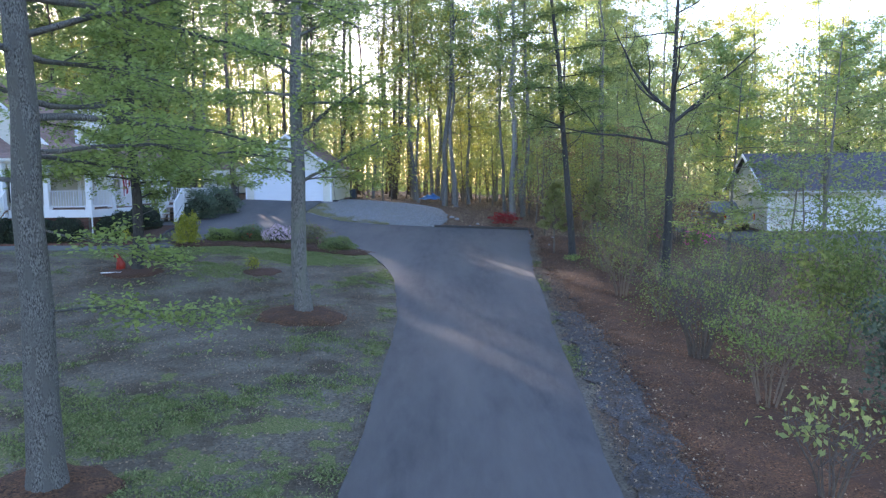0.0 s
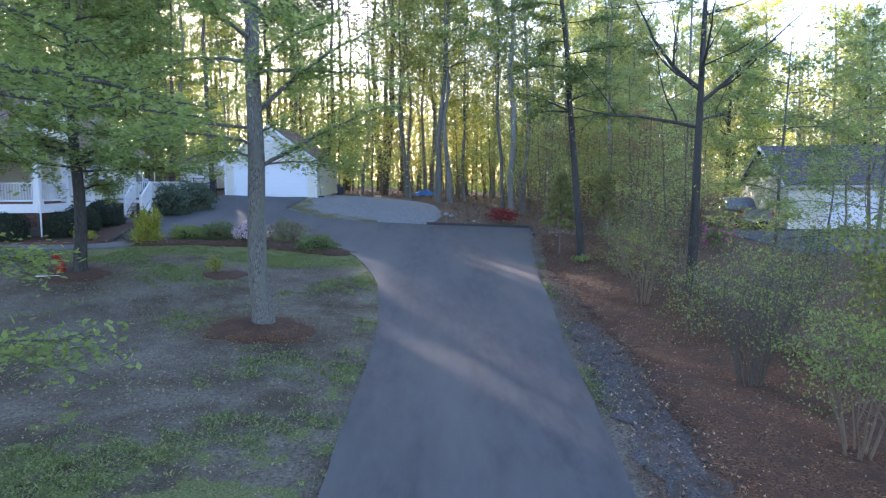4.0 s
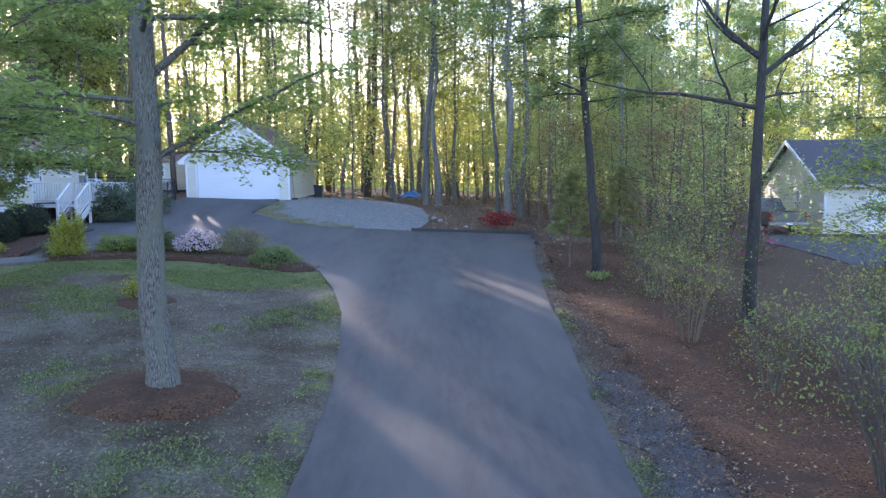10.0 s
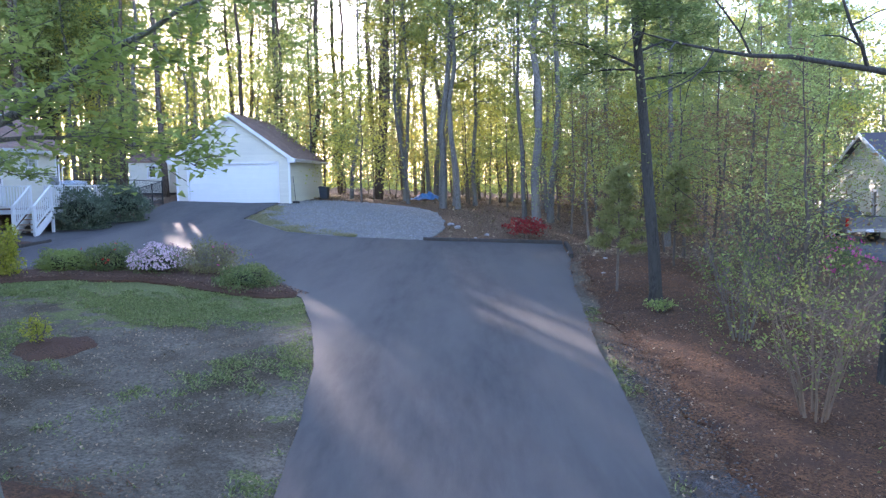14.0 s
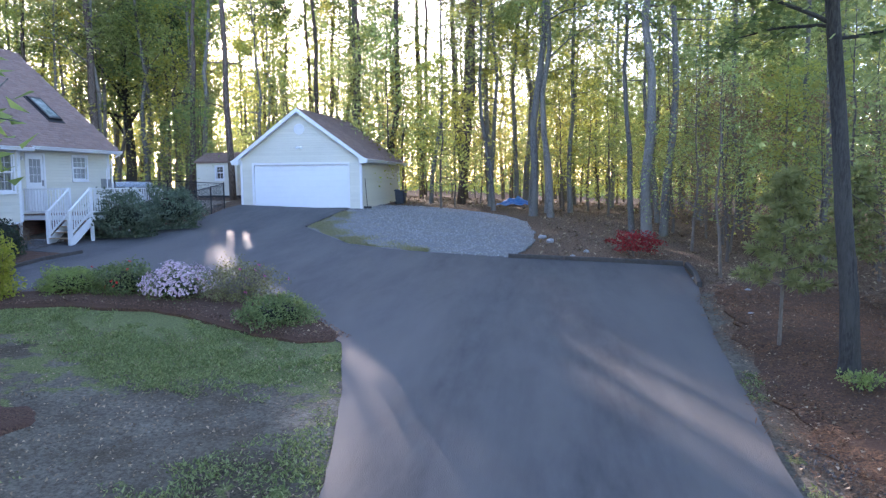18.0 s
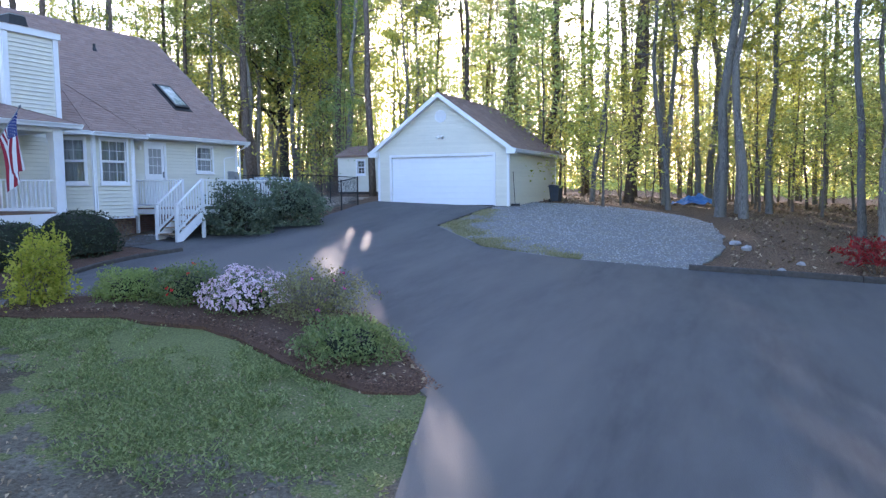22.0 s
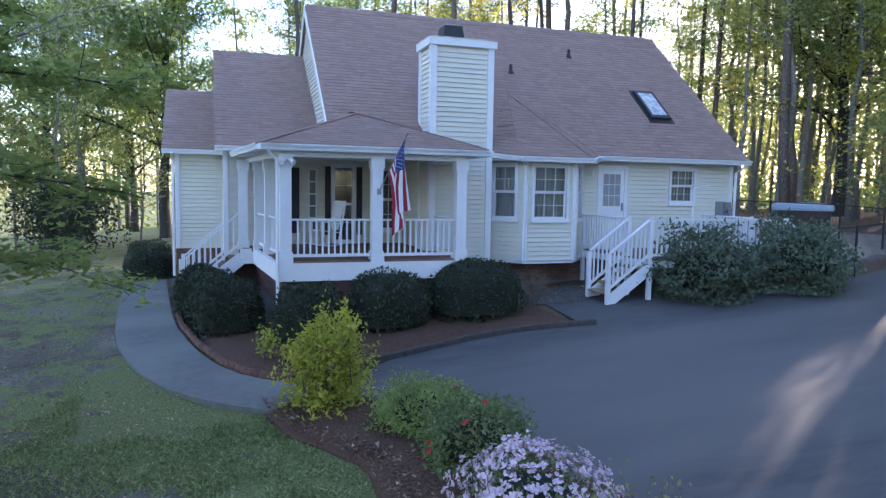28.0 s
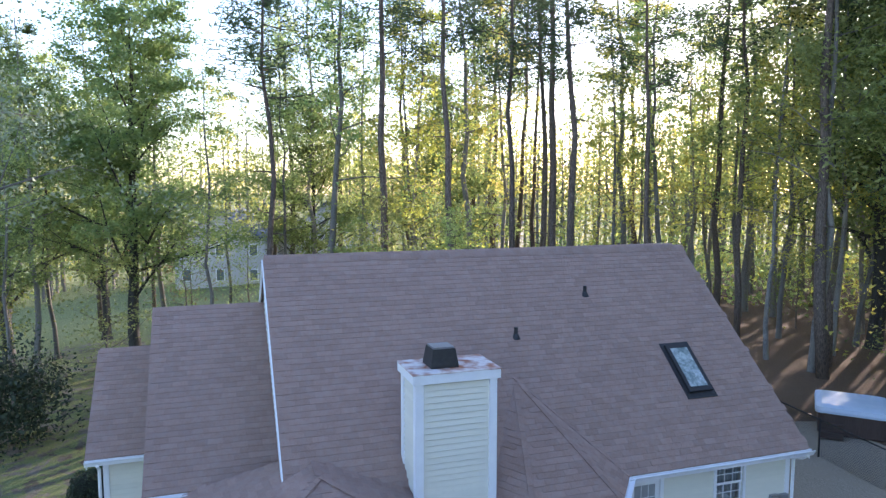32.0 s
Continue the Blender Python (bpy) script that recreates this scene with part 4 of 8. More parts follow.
def post(parent, x, y, z0, z1, w=0.22, name="post", cap=True):
    """A boxed porch column with a plinth, a necking and a capital."""
    mb = MB()
    h = w / 2
    mb.box((x - h, y - h, z0), (x + h, y + h, z1))
    if cap:
        mb.box((x - h - 0.03, y - h - 0.03, z0), (x + h + 0.03, y + h + 0.03, z0 + 0.2))
        mb.box((x - h - 0.02, y - h - 0.02, z0 + 0.2), (x + h + 0.02, y + h + 0.02, z0 + 0.24))
        mb.box((x - h - 0.03, y - h - 0.03, z1 - 0.22), (x + h + 0.03, y + h + 0.03, z1))
        mb.box((x - h - 0.015, y - h - 0.015, z1 - 0.26), (x + h + 0.015, y + h + 0.015, z1 - 0.22))
    return part(name, mb, WHITE, parent)


# ---- the house (its own axes: x along the front, y inwards) ----
house = empty("house", pose(-22.85, 33.39, 0, 0, 0, 85.5), label="cream sided cottage with brown shingle roof and white trim", category="house")
RIDGE, PITCH = 9.72, 0.885
roof_z = lambda y: RIDGE - PITCH * abs(y)
FLOOR, SK = 3.02, 2.74          # porch floor level, top of the brick foundation


def build_house():
    # front wall right of the chimney and bay
    F = -4.4
    door = (7.26 - 6.66, 8.0 - 6.66, 3.08, 5.12)
    w4 = (9.5 - 6.66, 10.24 - 6.66, 4.25, 5.14)
    siding_wall(house, "wall", (6.66, F), (11.55, F), SK, 5.36, holes=(door, w4))
    m, _ = frame_of((6.66, F), (11.55, F))
    window(house, m, *w4, cols=3, rows=2)
    trim(house, "corner_trim", [((11.46, F - 0.035, SK), (11.585, F + 0.1, 5.36)), ((6.62, F - 0.035, SK), (6.72, F, 5.3))])
    # back door onto the deck
    s0, s1, z0, z1 = (*(k + 6.66 for k in door[:2]), *door[2:])
    d = part("door", MB().box((s0, F - 0.005, z0), (s1, F + 0.04, z1)), WHITE, house, "white half-glazed back door with a storm door")
    part("door_casing", MB().box((s0 - 0.09, F - 0.045, z0), (s0, F + 0.03, z1 + 0.09)).box((s1, F - 0.045, z0), (s1 + 0.09, F + 0.03, z1 + 0.09)).box((s0, F - 0.045, z1), (s1, F + 0.03, z1 + 0.09)), WHITE, d)
    for i in range(3):
        for j in range(3):
            x, z = s0 + 0.10 + 0.18 * i, 4.12 + 0.29 * j
            part("pane", MB().add([(x, F - 0.012, z), (x + 0.165, F - 0.012, z), (x + 0.165, F - 0.012, z + 0.275), (x, F - 0.012, z + 0.275)], [(0, 1, 2, 3)]), PANE_GREY, d)
    part("door_handle", MB().box((s1 - 0.07, F - 0.06, 4.0), (s1 - 0.04, F - 0.005, 4.2)), GREY_METAL, d)
    part("wall_lamp", MB().cyl(6.95, F - 0.10, 4.92, 5.06, 0.05, 8).tube([(6.95, F, 4.95), (6.95, F - 0.10, 4.95)], 0.02, 6), WHITE, house)
    # hidden sides and back close the box
    gable = lambda s: min(roof_z(s - 4.4) - 0.12, RIDGE - 0.2)
    siding_wall(house, "wall", (11.55, F), (11.55, 4.4), SK, 9, top=gable)
    siding_wall(house, "wall", (0.10, 4.4), (0.10, -2.42), SK, 9, top=gable)
    siding_wall(house, "wall", (0.10, -2.42), (0.10, F), 5.25, 9, top=lambda s: gable(s + 6.82))
    siding_wall(house, "wall", (11.55, 4.4), (0.25, 4.4), SK, 5.36, board=False)
    # the recessed wall behind the porch
    siding_wall(house, "wall", (0.25, -2.42), (2.33, -2.42), FLOOR, 5.36, holes=((0.2, 0.72, 3.08, 5.05), (1.42, 1.97, 3.4, 5.0)))
    m, _ = frame_of((0.25, -2.42), (2.33, -2.42))
    window(house, m, 0.2, 0.72, 3.08, 5.05, cols=1, rows=2, curtain=False)
    window(house, m, 1.42, 1.97, 3.4, 5.0, cols=2, rows=2, curtain=False)
    for x in (0.04, 0.88):
        sh = part("shutter", MB().box((x - 0.075, -0.05, 3.25), (x + 0.075, -0.02, 5.05)), SHUTTER, house)
        sh.matrix_basis = m
    siding_wall(house, "wall", (2.33, -2.42), (2.33, -4.05), FLOOR, 5.36)
    # main roof
    ev, ex = 4.83, 5.445
    main = roof_plane(house, [(0.0, -ev, ex), (11.75, -ev, ex), (11.75, 0, RIDGE), (0.0, 0, RIDGE)], parts=300, near=(6.3, 2.6), seed=1)
    roof_plane(house, [(11.75, ev, ex), (0.0, ev, ex), (0.0, 0, RIDGE), (11.75, 0, RIDGE)], seed=2, shingles=False)
    for i in range(46):
        x = 0.02 + i * 0.2555
        cap = MB()
        for s in (-1, 1):
            cap.add([(x, 0, RIDGE + 0.03), (x + 0.28, 0, RIDGE + 0.018), (x + 0.28, s * 0.14, RIDGE - 0.105), (x, s * 0.14, RIDGE - 0.093)], [(0, 1, 2, 3)])
        part("cap_shingle", cap, SHINGLE, main)
    for x0, x1 in ((-0.03, 0.0), (11.70, 11.73)):
        for s in (-1, 1):
            a = [(x0, s * (ev + 0.02), ex - 0.03), (x1, s * (ev + 0.02), ex - 0.03), (x1, 0, RIDGE - 0.03), (x0, 0, RIDGE - 0.03)]
            v = a + [(x, y, z - 0.2) for x, y, z in a]
            part("rake_board", MB().add(v, BOXF), WHITE, main)
    part("soffit", MB().box((3.9, -ev, 5.30), (11.7, F, 5.335)), WHITE, house)
    gutter(house, (6.75, -ev + 0.01, ex - 0.02), (11.8, -ev + 0.01, ex - 0.02), (0, -1, 0))
    downspout(house, [(11.62, -4.9, 5.32), (11.62, -4.75, 5.2), (11.62, -4.5, 5.1), (11.62, -4.48, 2.5)])
    # plumbing vents and skylight
    for x, y in ((5.61, -2.06), (7.93, -1.2)):
        v = part("roof_vent", MB().cyl(x, y, roof_z(y) - 0.02, roof_z(y) + 0.22, 0.045, 10), BLACK, main)
        part("boot", MB().cyl(x, y, roof_z(y) - 0.06, roof_z(y) + 0.07, 0.12, 10, 0.05), BLACK, v)
    e2 = np.array((0, 1, PITCH)) / math.hypot(1, PITCH)
    nn = np.array((0, -PITCH, 1)) / math.hypot(1, PITCH)
    def slab(x0, x1, ya, yb, h0, h1):
        v = [np.array((x, y, roof_z(y))) + nn * h for h in (h0, h1) for x, y in ((x0, ya), (x1, ya), (x1, yb), (x0, yb))]
        return v
    sk = part("skylight", MB().add(slab(9.36, 10.02, -3.55, -2.55, 0, 0.10), BOXF), BLACK, main, "dark framed skylight with the sky's reflection coloured into its pane")
    part("pane", MB().add(slab(9.45, 9.93, -3.46, -2.64, 0.101, 0.106), BOXF), SKYPANE, sk)
    part("flashing", MB().add(slab(9.28, 10.10, -3.66, -2.48, 0.012, 0.03), BOXF), BLACK, sk)
    # bay with its own little hip roof
    pts = [(3.95, F), (4.68, -5.22), (6.05, -5.22), (6.72, F)]
    for i, (a, b) in enumerate(zip(pts, pts[1:])):
        m, ln = frame_of(a, b)
        s0, s1 = ((ln / 2 - 0.30, ln / 2 + 0.30), (ln / 2 - 0.44, ln / 2 + 0.44), (ln / 2 - 0.28, ln / 2 + 0.28))[i]
        hole = (s0, s1, 3.82, 5.10)
        siding_wall(house, "bay_wall", a, b, SK + 0.02, 5.3, holes=(hole,))
        window(house, m, *hole, cols=3 if i == 1 else 2, rows=2, lower=i == 1)
        trim(house, "corner_trim", [((-0.06, -0.04, SK + 0.02), (0.06, 0.05, 5.3)), ((ln - 0.06, -0.04, SK + 0.02), (ln + 0.06, 0.05, 5.3))], m)
    part("bay_floor", MB().prism(pts, SK - 0.05, SK + 0.02), WHITE, house)
    T, A, B, C, D = (5.2, -2.9, 7.16), (3.8, -4.84, 5.44), (4.42, -5.58, 5.33), (6.32, -5.58, 5.33), (6.95, -4.84, 5.44)
    bay = roof_plane(house, [B, C, T], seed=3, parts=120, near=(1.0, 0.6))
    roof_plane(house, [A, B, T], seed=4)
    roof_plane(house, [C, D, T], seed=5, parts=40, near=(0.4, 0.5))
    for p in (B, C, D):
        for i in range(16):
            q0 = np.array(p) + (np.array(T) - np.array(p)) * i / 16
            q1 = np.array(p) + (np.array(T) - np.array(p)) * (i + 1.1) / 16
            part("cap_shingle", MB().beam(q0 + (0, 0, 0.010), q1 + (0, 0, 0.004), 0.12, 0.012), SHINGLE, bay)
    part("soffit", MB().prism([(3.8, -4.4), (3.8, -4.84), (4.42, -5.58), (6.32, -5.58), (6.95, -4.84), (6.95, -4.4)], 5.22, 5.25), WHITE, house)
    for p, q in ((A, B), (B, C), (C, D)):
        d = np.array(q) - np.array(p)
        o = np.array((d[1], -d[0], 0)) / np.hypot(d[0], d[1])
        gutter(house, np.array(p) + (0, 0, -0.02), np.array(q) + (0, 0, -0.02), o)
    # chimney chase
    cx0, cx1, cy0, cy1 = 2.33, 3.83, -4.97, -4.05
    siding_wall(house, "chimney_wall", (cx0, cy0), (cx1, cy0), SK - 0.1, 7.86)
    siding_wall(house, "chimney_wall", (cx1, cy0), (cx1, cy1), SK - 0.1, 7.86)
    siding_wall(house, "chimney_wall", (cx0, cy1), (cx0, cy0), SK - 0.1, 7.86)
    siding_wall(house, "chimney_wall", (cx1, cy1), (cx0, cy1), 5.5, 7.86)
    trim(house, "corner_trim", [((x - 0.078, y - 0.078, SK - 0.1), (x + 0.078, y + 0.078, 7.86)) for x in (cx0 + 0.03, cx1 - 0.03) for y in (cy0 + 0.03, cy1 - 0.03)])
    cap = part("chimney_cap", MB().box((cx0 - 0.10, cy0 - 0.10, 7.86), (cx1 + 0.10, cy1 + 0.10, 8.03)), WHITE, house)
    part("cap_top", MB().box((cx0 - 0.11, cy0 - 0.11, 8.03), (cx1 + 0.11, cy1 + 0.11, 8.05)), RUST, cap, "rust-stained white metal chimney top")
    fx, fy = 2.93, -4.5
    fl = MB().add([(fx + sx * r, fy + sy * r, z) for r, z in ((0.27, 8.05), (0.27, 8.10), (0.22, 8.40)) for sx, sy in ((-1, -1), (1, -1), (1, 1), (-1, 1))],
                  [(0, 1, 5, 4), (1, 2, 6, 5), (2, 3, 7, 6), (3, 0, 4, 7), (4, 5, 9, 8), (5, 6, 10, 9), (6, 7, 11, 10), (7, 4, 8, 11), (8, 9, 10, 11)])
    part("flue_cover", fl, BLACK, cap, "black louvred flue cover")
    part("flue_lid", MB().box((fx - 0.2, fy - 0.2, 8.40), (fx + 0.2, fy + 0.2, 8.43)), GREY_METAL, cap)
    # foundation
    for a, b in (((6.72, F + 0.05), (11.55, F + 0.05)), ((3.83, F + 0.05), (6.8, F + 0.05)), ((-2.3, -2.35), (0.25, -2.35)), ((-3.55, -0.15), (-2.3, -0.15)), ((-3.55, 4.3), (-3.55, -0.15))):
        brick_skirt(house, a, b, 1.4, SK)
    part("foundation", MB().box((0.3, -4.3, 1.2), (11.5, 4.3, SK)), MORTAR, house)
    # left wings
    S2 = 0.75
    def wing(x0, x1, ridge_y, ridge_z, eave, over, seed):
        half = (ridge_z - eave) / S2
        f, b = ridge_y - half, ridge_y + half
        w = f + 0.42
        siding_wall(house, "wing_wall", (x0, w), (x1, w), SK, eave - 0.03)
        top = lambda s: ridge_z - 0.12 - S2 * abs(s - (ridge_y - w))
        siding_wall(house, "wing_wall", (x0, 2 * ridge_y - w), (x0, w), SK, ridge_z, top=lambda s: ridge_z - 0.12 - S2 * abs(s - (ridge_y - w)))
        rf = roof_plane(house, [(x0 - over, f, eave), (x1, f, eave), (x1, ridge_y, ridge_z), (x0 - over, ridge_y, ridge_z)], seed=seed)
        roof_plane(house, [(x1, b, eave), (x0 - over, b, eave), (x0 - over, ridge_y, ridge_z), (x1, ridge_y, ridge_z)], seed=seed + 1, shingles=False)
        for s, yy in ((-1, f), (1, b)):
            a = [(x0 - over + 0.02, yy, eave - 0.04), (x0 - over + 0.045, yy, eave - 0.04), (x0 - over + 0.045, ridge_y, ridge_z - 0.04), (x0 - over + 0.02, ridge_y, ridge_z - 0.04)]
            part("rake_board", MB().add(a + [(x, y, z - 0.18) for x, y, z in a], BOXF), WHITE, rf)
        gutter(house, (x0 - over, f + 0.01, eave - 0.02), (x1, f + 0.01, eave - 0.02), (0, -1, 0))
        part("soffit", MB().box((x0 - over, f, eave - 0.13), (x1, w, eave - 0.10)), WHITE, house)
        trim(house, "corner_trim", [((x0 - 0.03, w - 0.04, SK), (x0 + 0.09, w + 0.06, eave - 0.05))])
        return w
    wing(-2.3, 0.28, 1.15, 8.5, 5.50, 0.23, 11)
    wing(-3.55, -2.3, 1.97, 7.36, 5.50, 0.33, 14)
    downspout(house, [(-3.62, -0.62, 5.38), (-3.62, -0.35, 5.2), (-3.62, -0.3, 2.0)])
    # window with shutters and front door on the porch
    m, _ = frame_of((-2.3, -2.42), (0.28, -2.42))
    for x in (1.74,):
        sh = part("shutter", MB().box((x - 0.11, -0.05, 3.3), (x + 0.11, -0.026, 5.0)), SHUTTER, house)
        sh.matrix_basis = m
    sl = part("sidelight", MB().box((2.08, -0.05, 3.35), (2.30, -0.03, 4.98)), WHITE, house)
    sl.matrix_basis = m
    for k in range(5):
        pn = part("pane", MB().box((2.115, -0.058, 3.40 + k * 0.315), (2.265, -0.051, 3.68 + k * 0.315)), SKYGLASS, sl)
    # plant hook on the deck rail
    part("plant_hook", MB().tube([(8.3, -6.9, 3.85), (8.3, -6.9, 4.55), (8.35, -6.9, 4.62), (8.75, -6.9, 4.68)], 0.018, 6), WHITE, house, "thin white plant hook on the deck rail")
    # electric meter and boxes
    part("meter_box", MB().box((11.02, F - 0.14, 3.85), (11.22, F - 0.02, 4.28)), GREY_METAL, house)
    mt = part("meter_base", MB().box((11.26, F - 0.12, 3.75), (11.5, F - 0.02, 4.26)), GREY_METAL, house)
    part("meter_glass", MB().tube([(11.38, F - 0.12, 4.02), (11.38, F - 0.2, 4.02)], 0.08, 12), GREY_METAL, mt)


build_house()


def build_porch():
    zc = 5.09                              # underside of the porch beam
    floor = [(-1.35, -6.85), (2.5, -6.85), (2.5, -5.0), (2.3, -5.0), (2.3, -2.5), (-1.95, -2.5), (-1.9, -3.4), (-1.5, -3.5)]
    pf = part("porch_floor", MB().prism(floor, FLOOR - 0.10, FLOOR - 0.03), DECK, house)
    x = -1.3
    while x < 2.45:
        y1 = -5.02 if x > 2.2 else -2.52
        part("floorboard", MB().box((x, -6.84, FLOOR - 0.03), (x + 0.12, y1, FLOOR)), DECK, pf)
        x += 0.126
    band = [((-1.38, -6.9, 2.62), (2.52, -6.80, FLOOR - 0.04)), ((2.42, -6.8, 2.62), (2.52, -4.97, FLOOR - 0.04))]
    trim(house, "porch_band", band)
    part("porch_band", MB().beam((-1.36, -6.85, 2.81), (-1.62, -3.4, 2.81), 0.10, 0.36).beam((-1.62, -3.4, 2.81), (-1.97, -3.4, 2.81), 0.1, 0.36), WHITE, house)
    brick_skirt(house, (-1.25, -6.75), (2.4, -6.75), 1.2, 2.63)
    brick_skirt(house, (-1.55, -2.6), (-1.27, -6.7), 1.2, 2.63)
    P = [(-1.22, -6.75), (0.62, -6.75), (2.44, -6.75), (-1.38, -4.85), (-1.52, -3.35), (-1.88, -3.05)]
    for x, y in P:
        post(house, x, y, FLOOR - 0.06, zc + 0.03)
    for a, b in ((P[0], P[1]), (P[1], P[2]), (P[0], P[3]), (P[3], P[4])):
        d = np.array(b) - np.array(a)
        d = d / np.linalg.norm(d) * 0.12
        railing(house, (a[0] + d[0], a[1] + d[1], FLOOR), (b[0] - d[0], b[1] - d[1], FLOOR), 0.82, spacing=0.118)
    railing(house, (2.46, -6.6, FLOOR), (2.46, -5.0, FLOOR), 0.82)
    # beams, ceiling, hip roof
    part("porch_beam", MB().beam((-1.35, -6.75, zc + 0.1), (2.56, -6.75, zc + 0.1), 0.2, 0.22).beam((2.46, -6.75, zc + 0.1), (2.46, -4.95, zc + 0.1), 0.2, 0.22).beam((-1.24, -6.75, zc + 0.1), (-1.7, -2.6, zc + 0.1), 0.2, 0.22), WHITE, house)
    part("porch_ceiling", MB().prism([(-1.4, -6.8), (2.5, -6.8), (2.5, -4.98), (2.31, -4.98), (2.31, -2.44), (-1.9, -2.44)], zc + 0.12, zc + 0.15), WHITE, house)
    ez = 5.33
    FL, FR, BL, BR = (-1.70, -7.02, ez), (2.98, -7.02, ez), (-2.08, -2.7, ez + 0.02), (2.98, -4.98, ez + 0.06)
    PK, RB, LB = (0.62, -4.66, 6.22), (0.62, -3.93, 6.24), (0.1, -2.2, 6.24)
    rf = roof_plane(house, [FL, FR, PK], seed=21, parts=240, near=(2.3, 1.0), name="porch_roof")
    roof_plane(house, [FR, (2.98, -4.72, ez + 0.15), RB, PK], seed=22, parts=40, near=(1, 1), name="porch_roof")
    roof_plane(house, [BL, FL, PK, RB, (0.28, -3.3, 6.14)], seed=23, parts=60, near=(2, 1), name="porch_roof")
    for p in (FL, FR):
        for i in range(18):
            q0 = np.array(p) + (np.array(PK) - np.array(p)) * i / 18
            q1 = np.array(p) + (np.array(PK) - np.array(p)) * (i + 1.1) / 18
            part("cap_shingle", MB().beam(q0 + (0, 0, 0.010), q1 + (0, 0, 0.004), 0.12, 0.012), SHINGLE, rf)
    gutter(house, (FL[0], FL[1], ez - 0.02), (FR[0], FR[1], ez - 0.02), (0, -1, 0))
    gutter(house, (BL[0], BL[1], ez), (FL[0], FL[1], ez - 0.02), (-1, -0.08, 0))
    gutter(house, (FR[0], FR[1], ez - 0.02), (2.98, -4.98, ez - 0.02), (1, 0, 0))
    part("soffit", MB().prism([(-1.68, -7.0), (2.96, -7.0), (2.96, -6.65), (-1.2, -6.65), (-1.55, -2.6), (-2.05, -2.6)], 5.19, 5.21).prism([(2.55, -6.65), (2.96, -6.65), (2.96, -4.97), (2.55, -4.97)], 5.192, 5.212), WHITE, house)
    downspout(house, [(-1.60, -6.98, 5.25), (-1.52, -6.95, 5.12), (-1.39, -6.93, 5.0), (-1.39, -6.93, 1.55)])
    for s in (-1, 1):
        part("flood_lamp", MB().tube([(-1.2, -6.9, 5.02), (-1.2 + s * 0.06, -6.98, 5.0), (-1.2 + s * 0.12, -7.04, 4.95)], [0.03, 0.04, 0.055], 10), WHITE, house)
    # porch steps down to the walk
    n = 6
    for i in range(n):
        z = FLOOR - 0.06 - 0.2 * (i + 1)
        x = -1.95 - 0.24 * i
        part("step", MB().box((x - 0.29, -3.25, z - 0.03), (x, -1.75, z)).box((x - 0.02, -3.2, z), (x, -1.8, z + 0.15)), DECK, house)
    for y in (-3.2, -1.8):
        part("stair_stringer", MB().beam((-1.9, y - 0.06, FLOOR - 0.25), (-1.95 - 0.24 * n, y - 0.06, FLOOR - 0.25 - 0.2 * n), 0.05, 0.3), WHITE, house)
        railing(house, (-1.95 - 0.24 * (n - 0.3), y - 0.05, FLOOR - 0.06 - 0.2 * (n - 0.3)), (-1.98, y - 0.05, FLOOR - 0.02), 0.85)
        post(house, -1.95 - 0.24 * (n - 0.3), y - 0.05, FLOOR - 0.06 - 0.2 * n - 0.1, FLOOR - 0.06 - 0.2 * n + 0.98, 0.09, "newel_post", False)


build_porch()


def build_deck():
    dz = 2.98
    rz = 0.9
    X0, X1, Y0, Y1 = 6.78, 10.62, -7.42, -4.45
    deck = part("deck", MB().box((X0, Y0, dz - 0.2), (X1, Y1, dz - 0.035)), WHITE, house)
    y = Y0
    while y < Y1 - 0.05:
        part("deckboard", MB().box((X0 - 0.02, y, dz - 0.03), (X1, y + 0.135, dz)), DECK, deck)
        y += 0.141
    for x, y in ((X0, Y0), (X1, Y0), (8.7, Y0), (X0, -6.55), (X0, Y1), (X1, Y1), (X1, -6.3)):
        post(house, x, y, 1.75, dz + rz + 0.04, 0.09, "deck_post", False)
    railing(house, (X0 + 0.05, Y0, dz), (8.65, Y0, dz), rz)
    railing(house, (8.75, Y0, dz), (X1 - 0.05, Y0, dz), rz)
    railing(house, (X0, -6.5, dz), (X0, Y1 - 0.05, dz), rz)
    railing(house, (X1, -6.25, dz), (X1, Y1 - 0.05, dz), rz)
    # steps towards the drive
    n = 4
    run, rise = 0.26, 0.185
    for i in range(1, n + 1):
        z, x = dz - rise * i, X0 - 0.02 - run * (i - 1)
        part("tread", MB().box((x - 0.29, -7.4, z - 0.035), (x, -6.6, z)), TREAD, house)
    zb = dz - rise * (n + 0.6)
    for y in (-7.42, -6.58):
        part("stair_stringer", MB().beam((X0, y, dz - 0.2), (X0 - run * n, y, dz - 0.2 - rise * n), 0.04, 0.26), WHITE, house)
        railing(house, (X0 - run * n + 0.0, y, dz - rise * n), (X0 - 0.04, y, dz), rz - 0.02, spacing=0.11)
        post(house, X0 - run * n - 0.02, y, 1.75, dz - rise * n + rz - 0.04, 0.09, "newel_post", False)
    # far steps to the back yard
    for i in range(1, 5):
        z = dz - 0.185 * i
        part("tread", MB().box((X1 + 0.26 * (i - 1), -7.35, z - 0.035), (X1 + 0.26 * i + 0.03, -6.4, z)), TREAD, house)
    for y in (-7.42, -6.35):
        railing(house, (X1 + 0.04, y, dz), (X1 + 1.04, y, dz - 0.74), rz - 0.02)


build_deck()


# ---- the garage ----
garage = empty("garage", pose(-11.27, 50.48, 2.83, 0, 0, -2.95), label="detached cream two-car garage with a closed white door", category="garage")


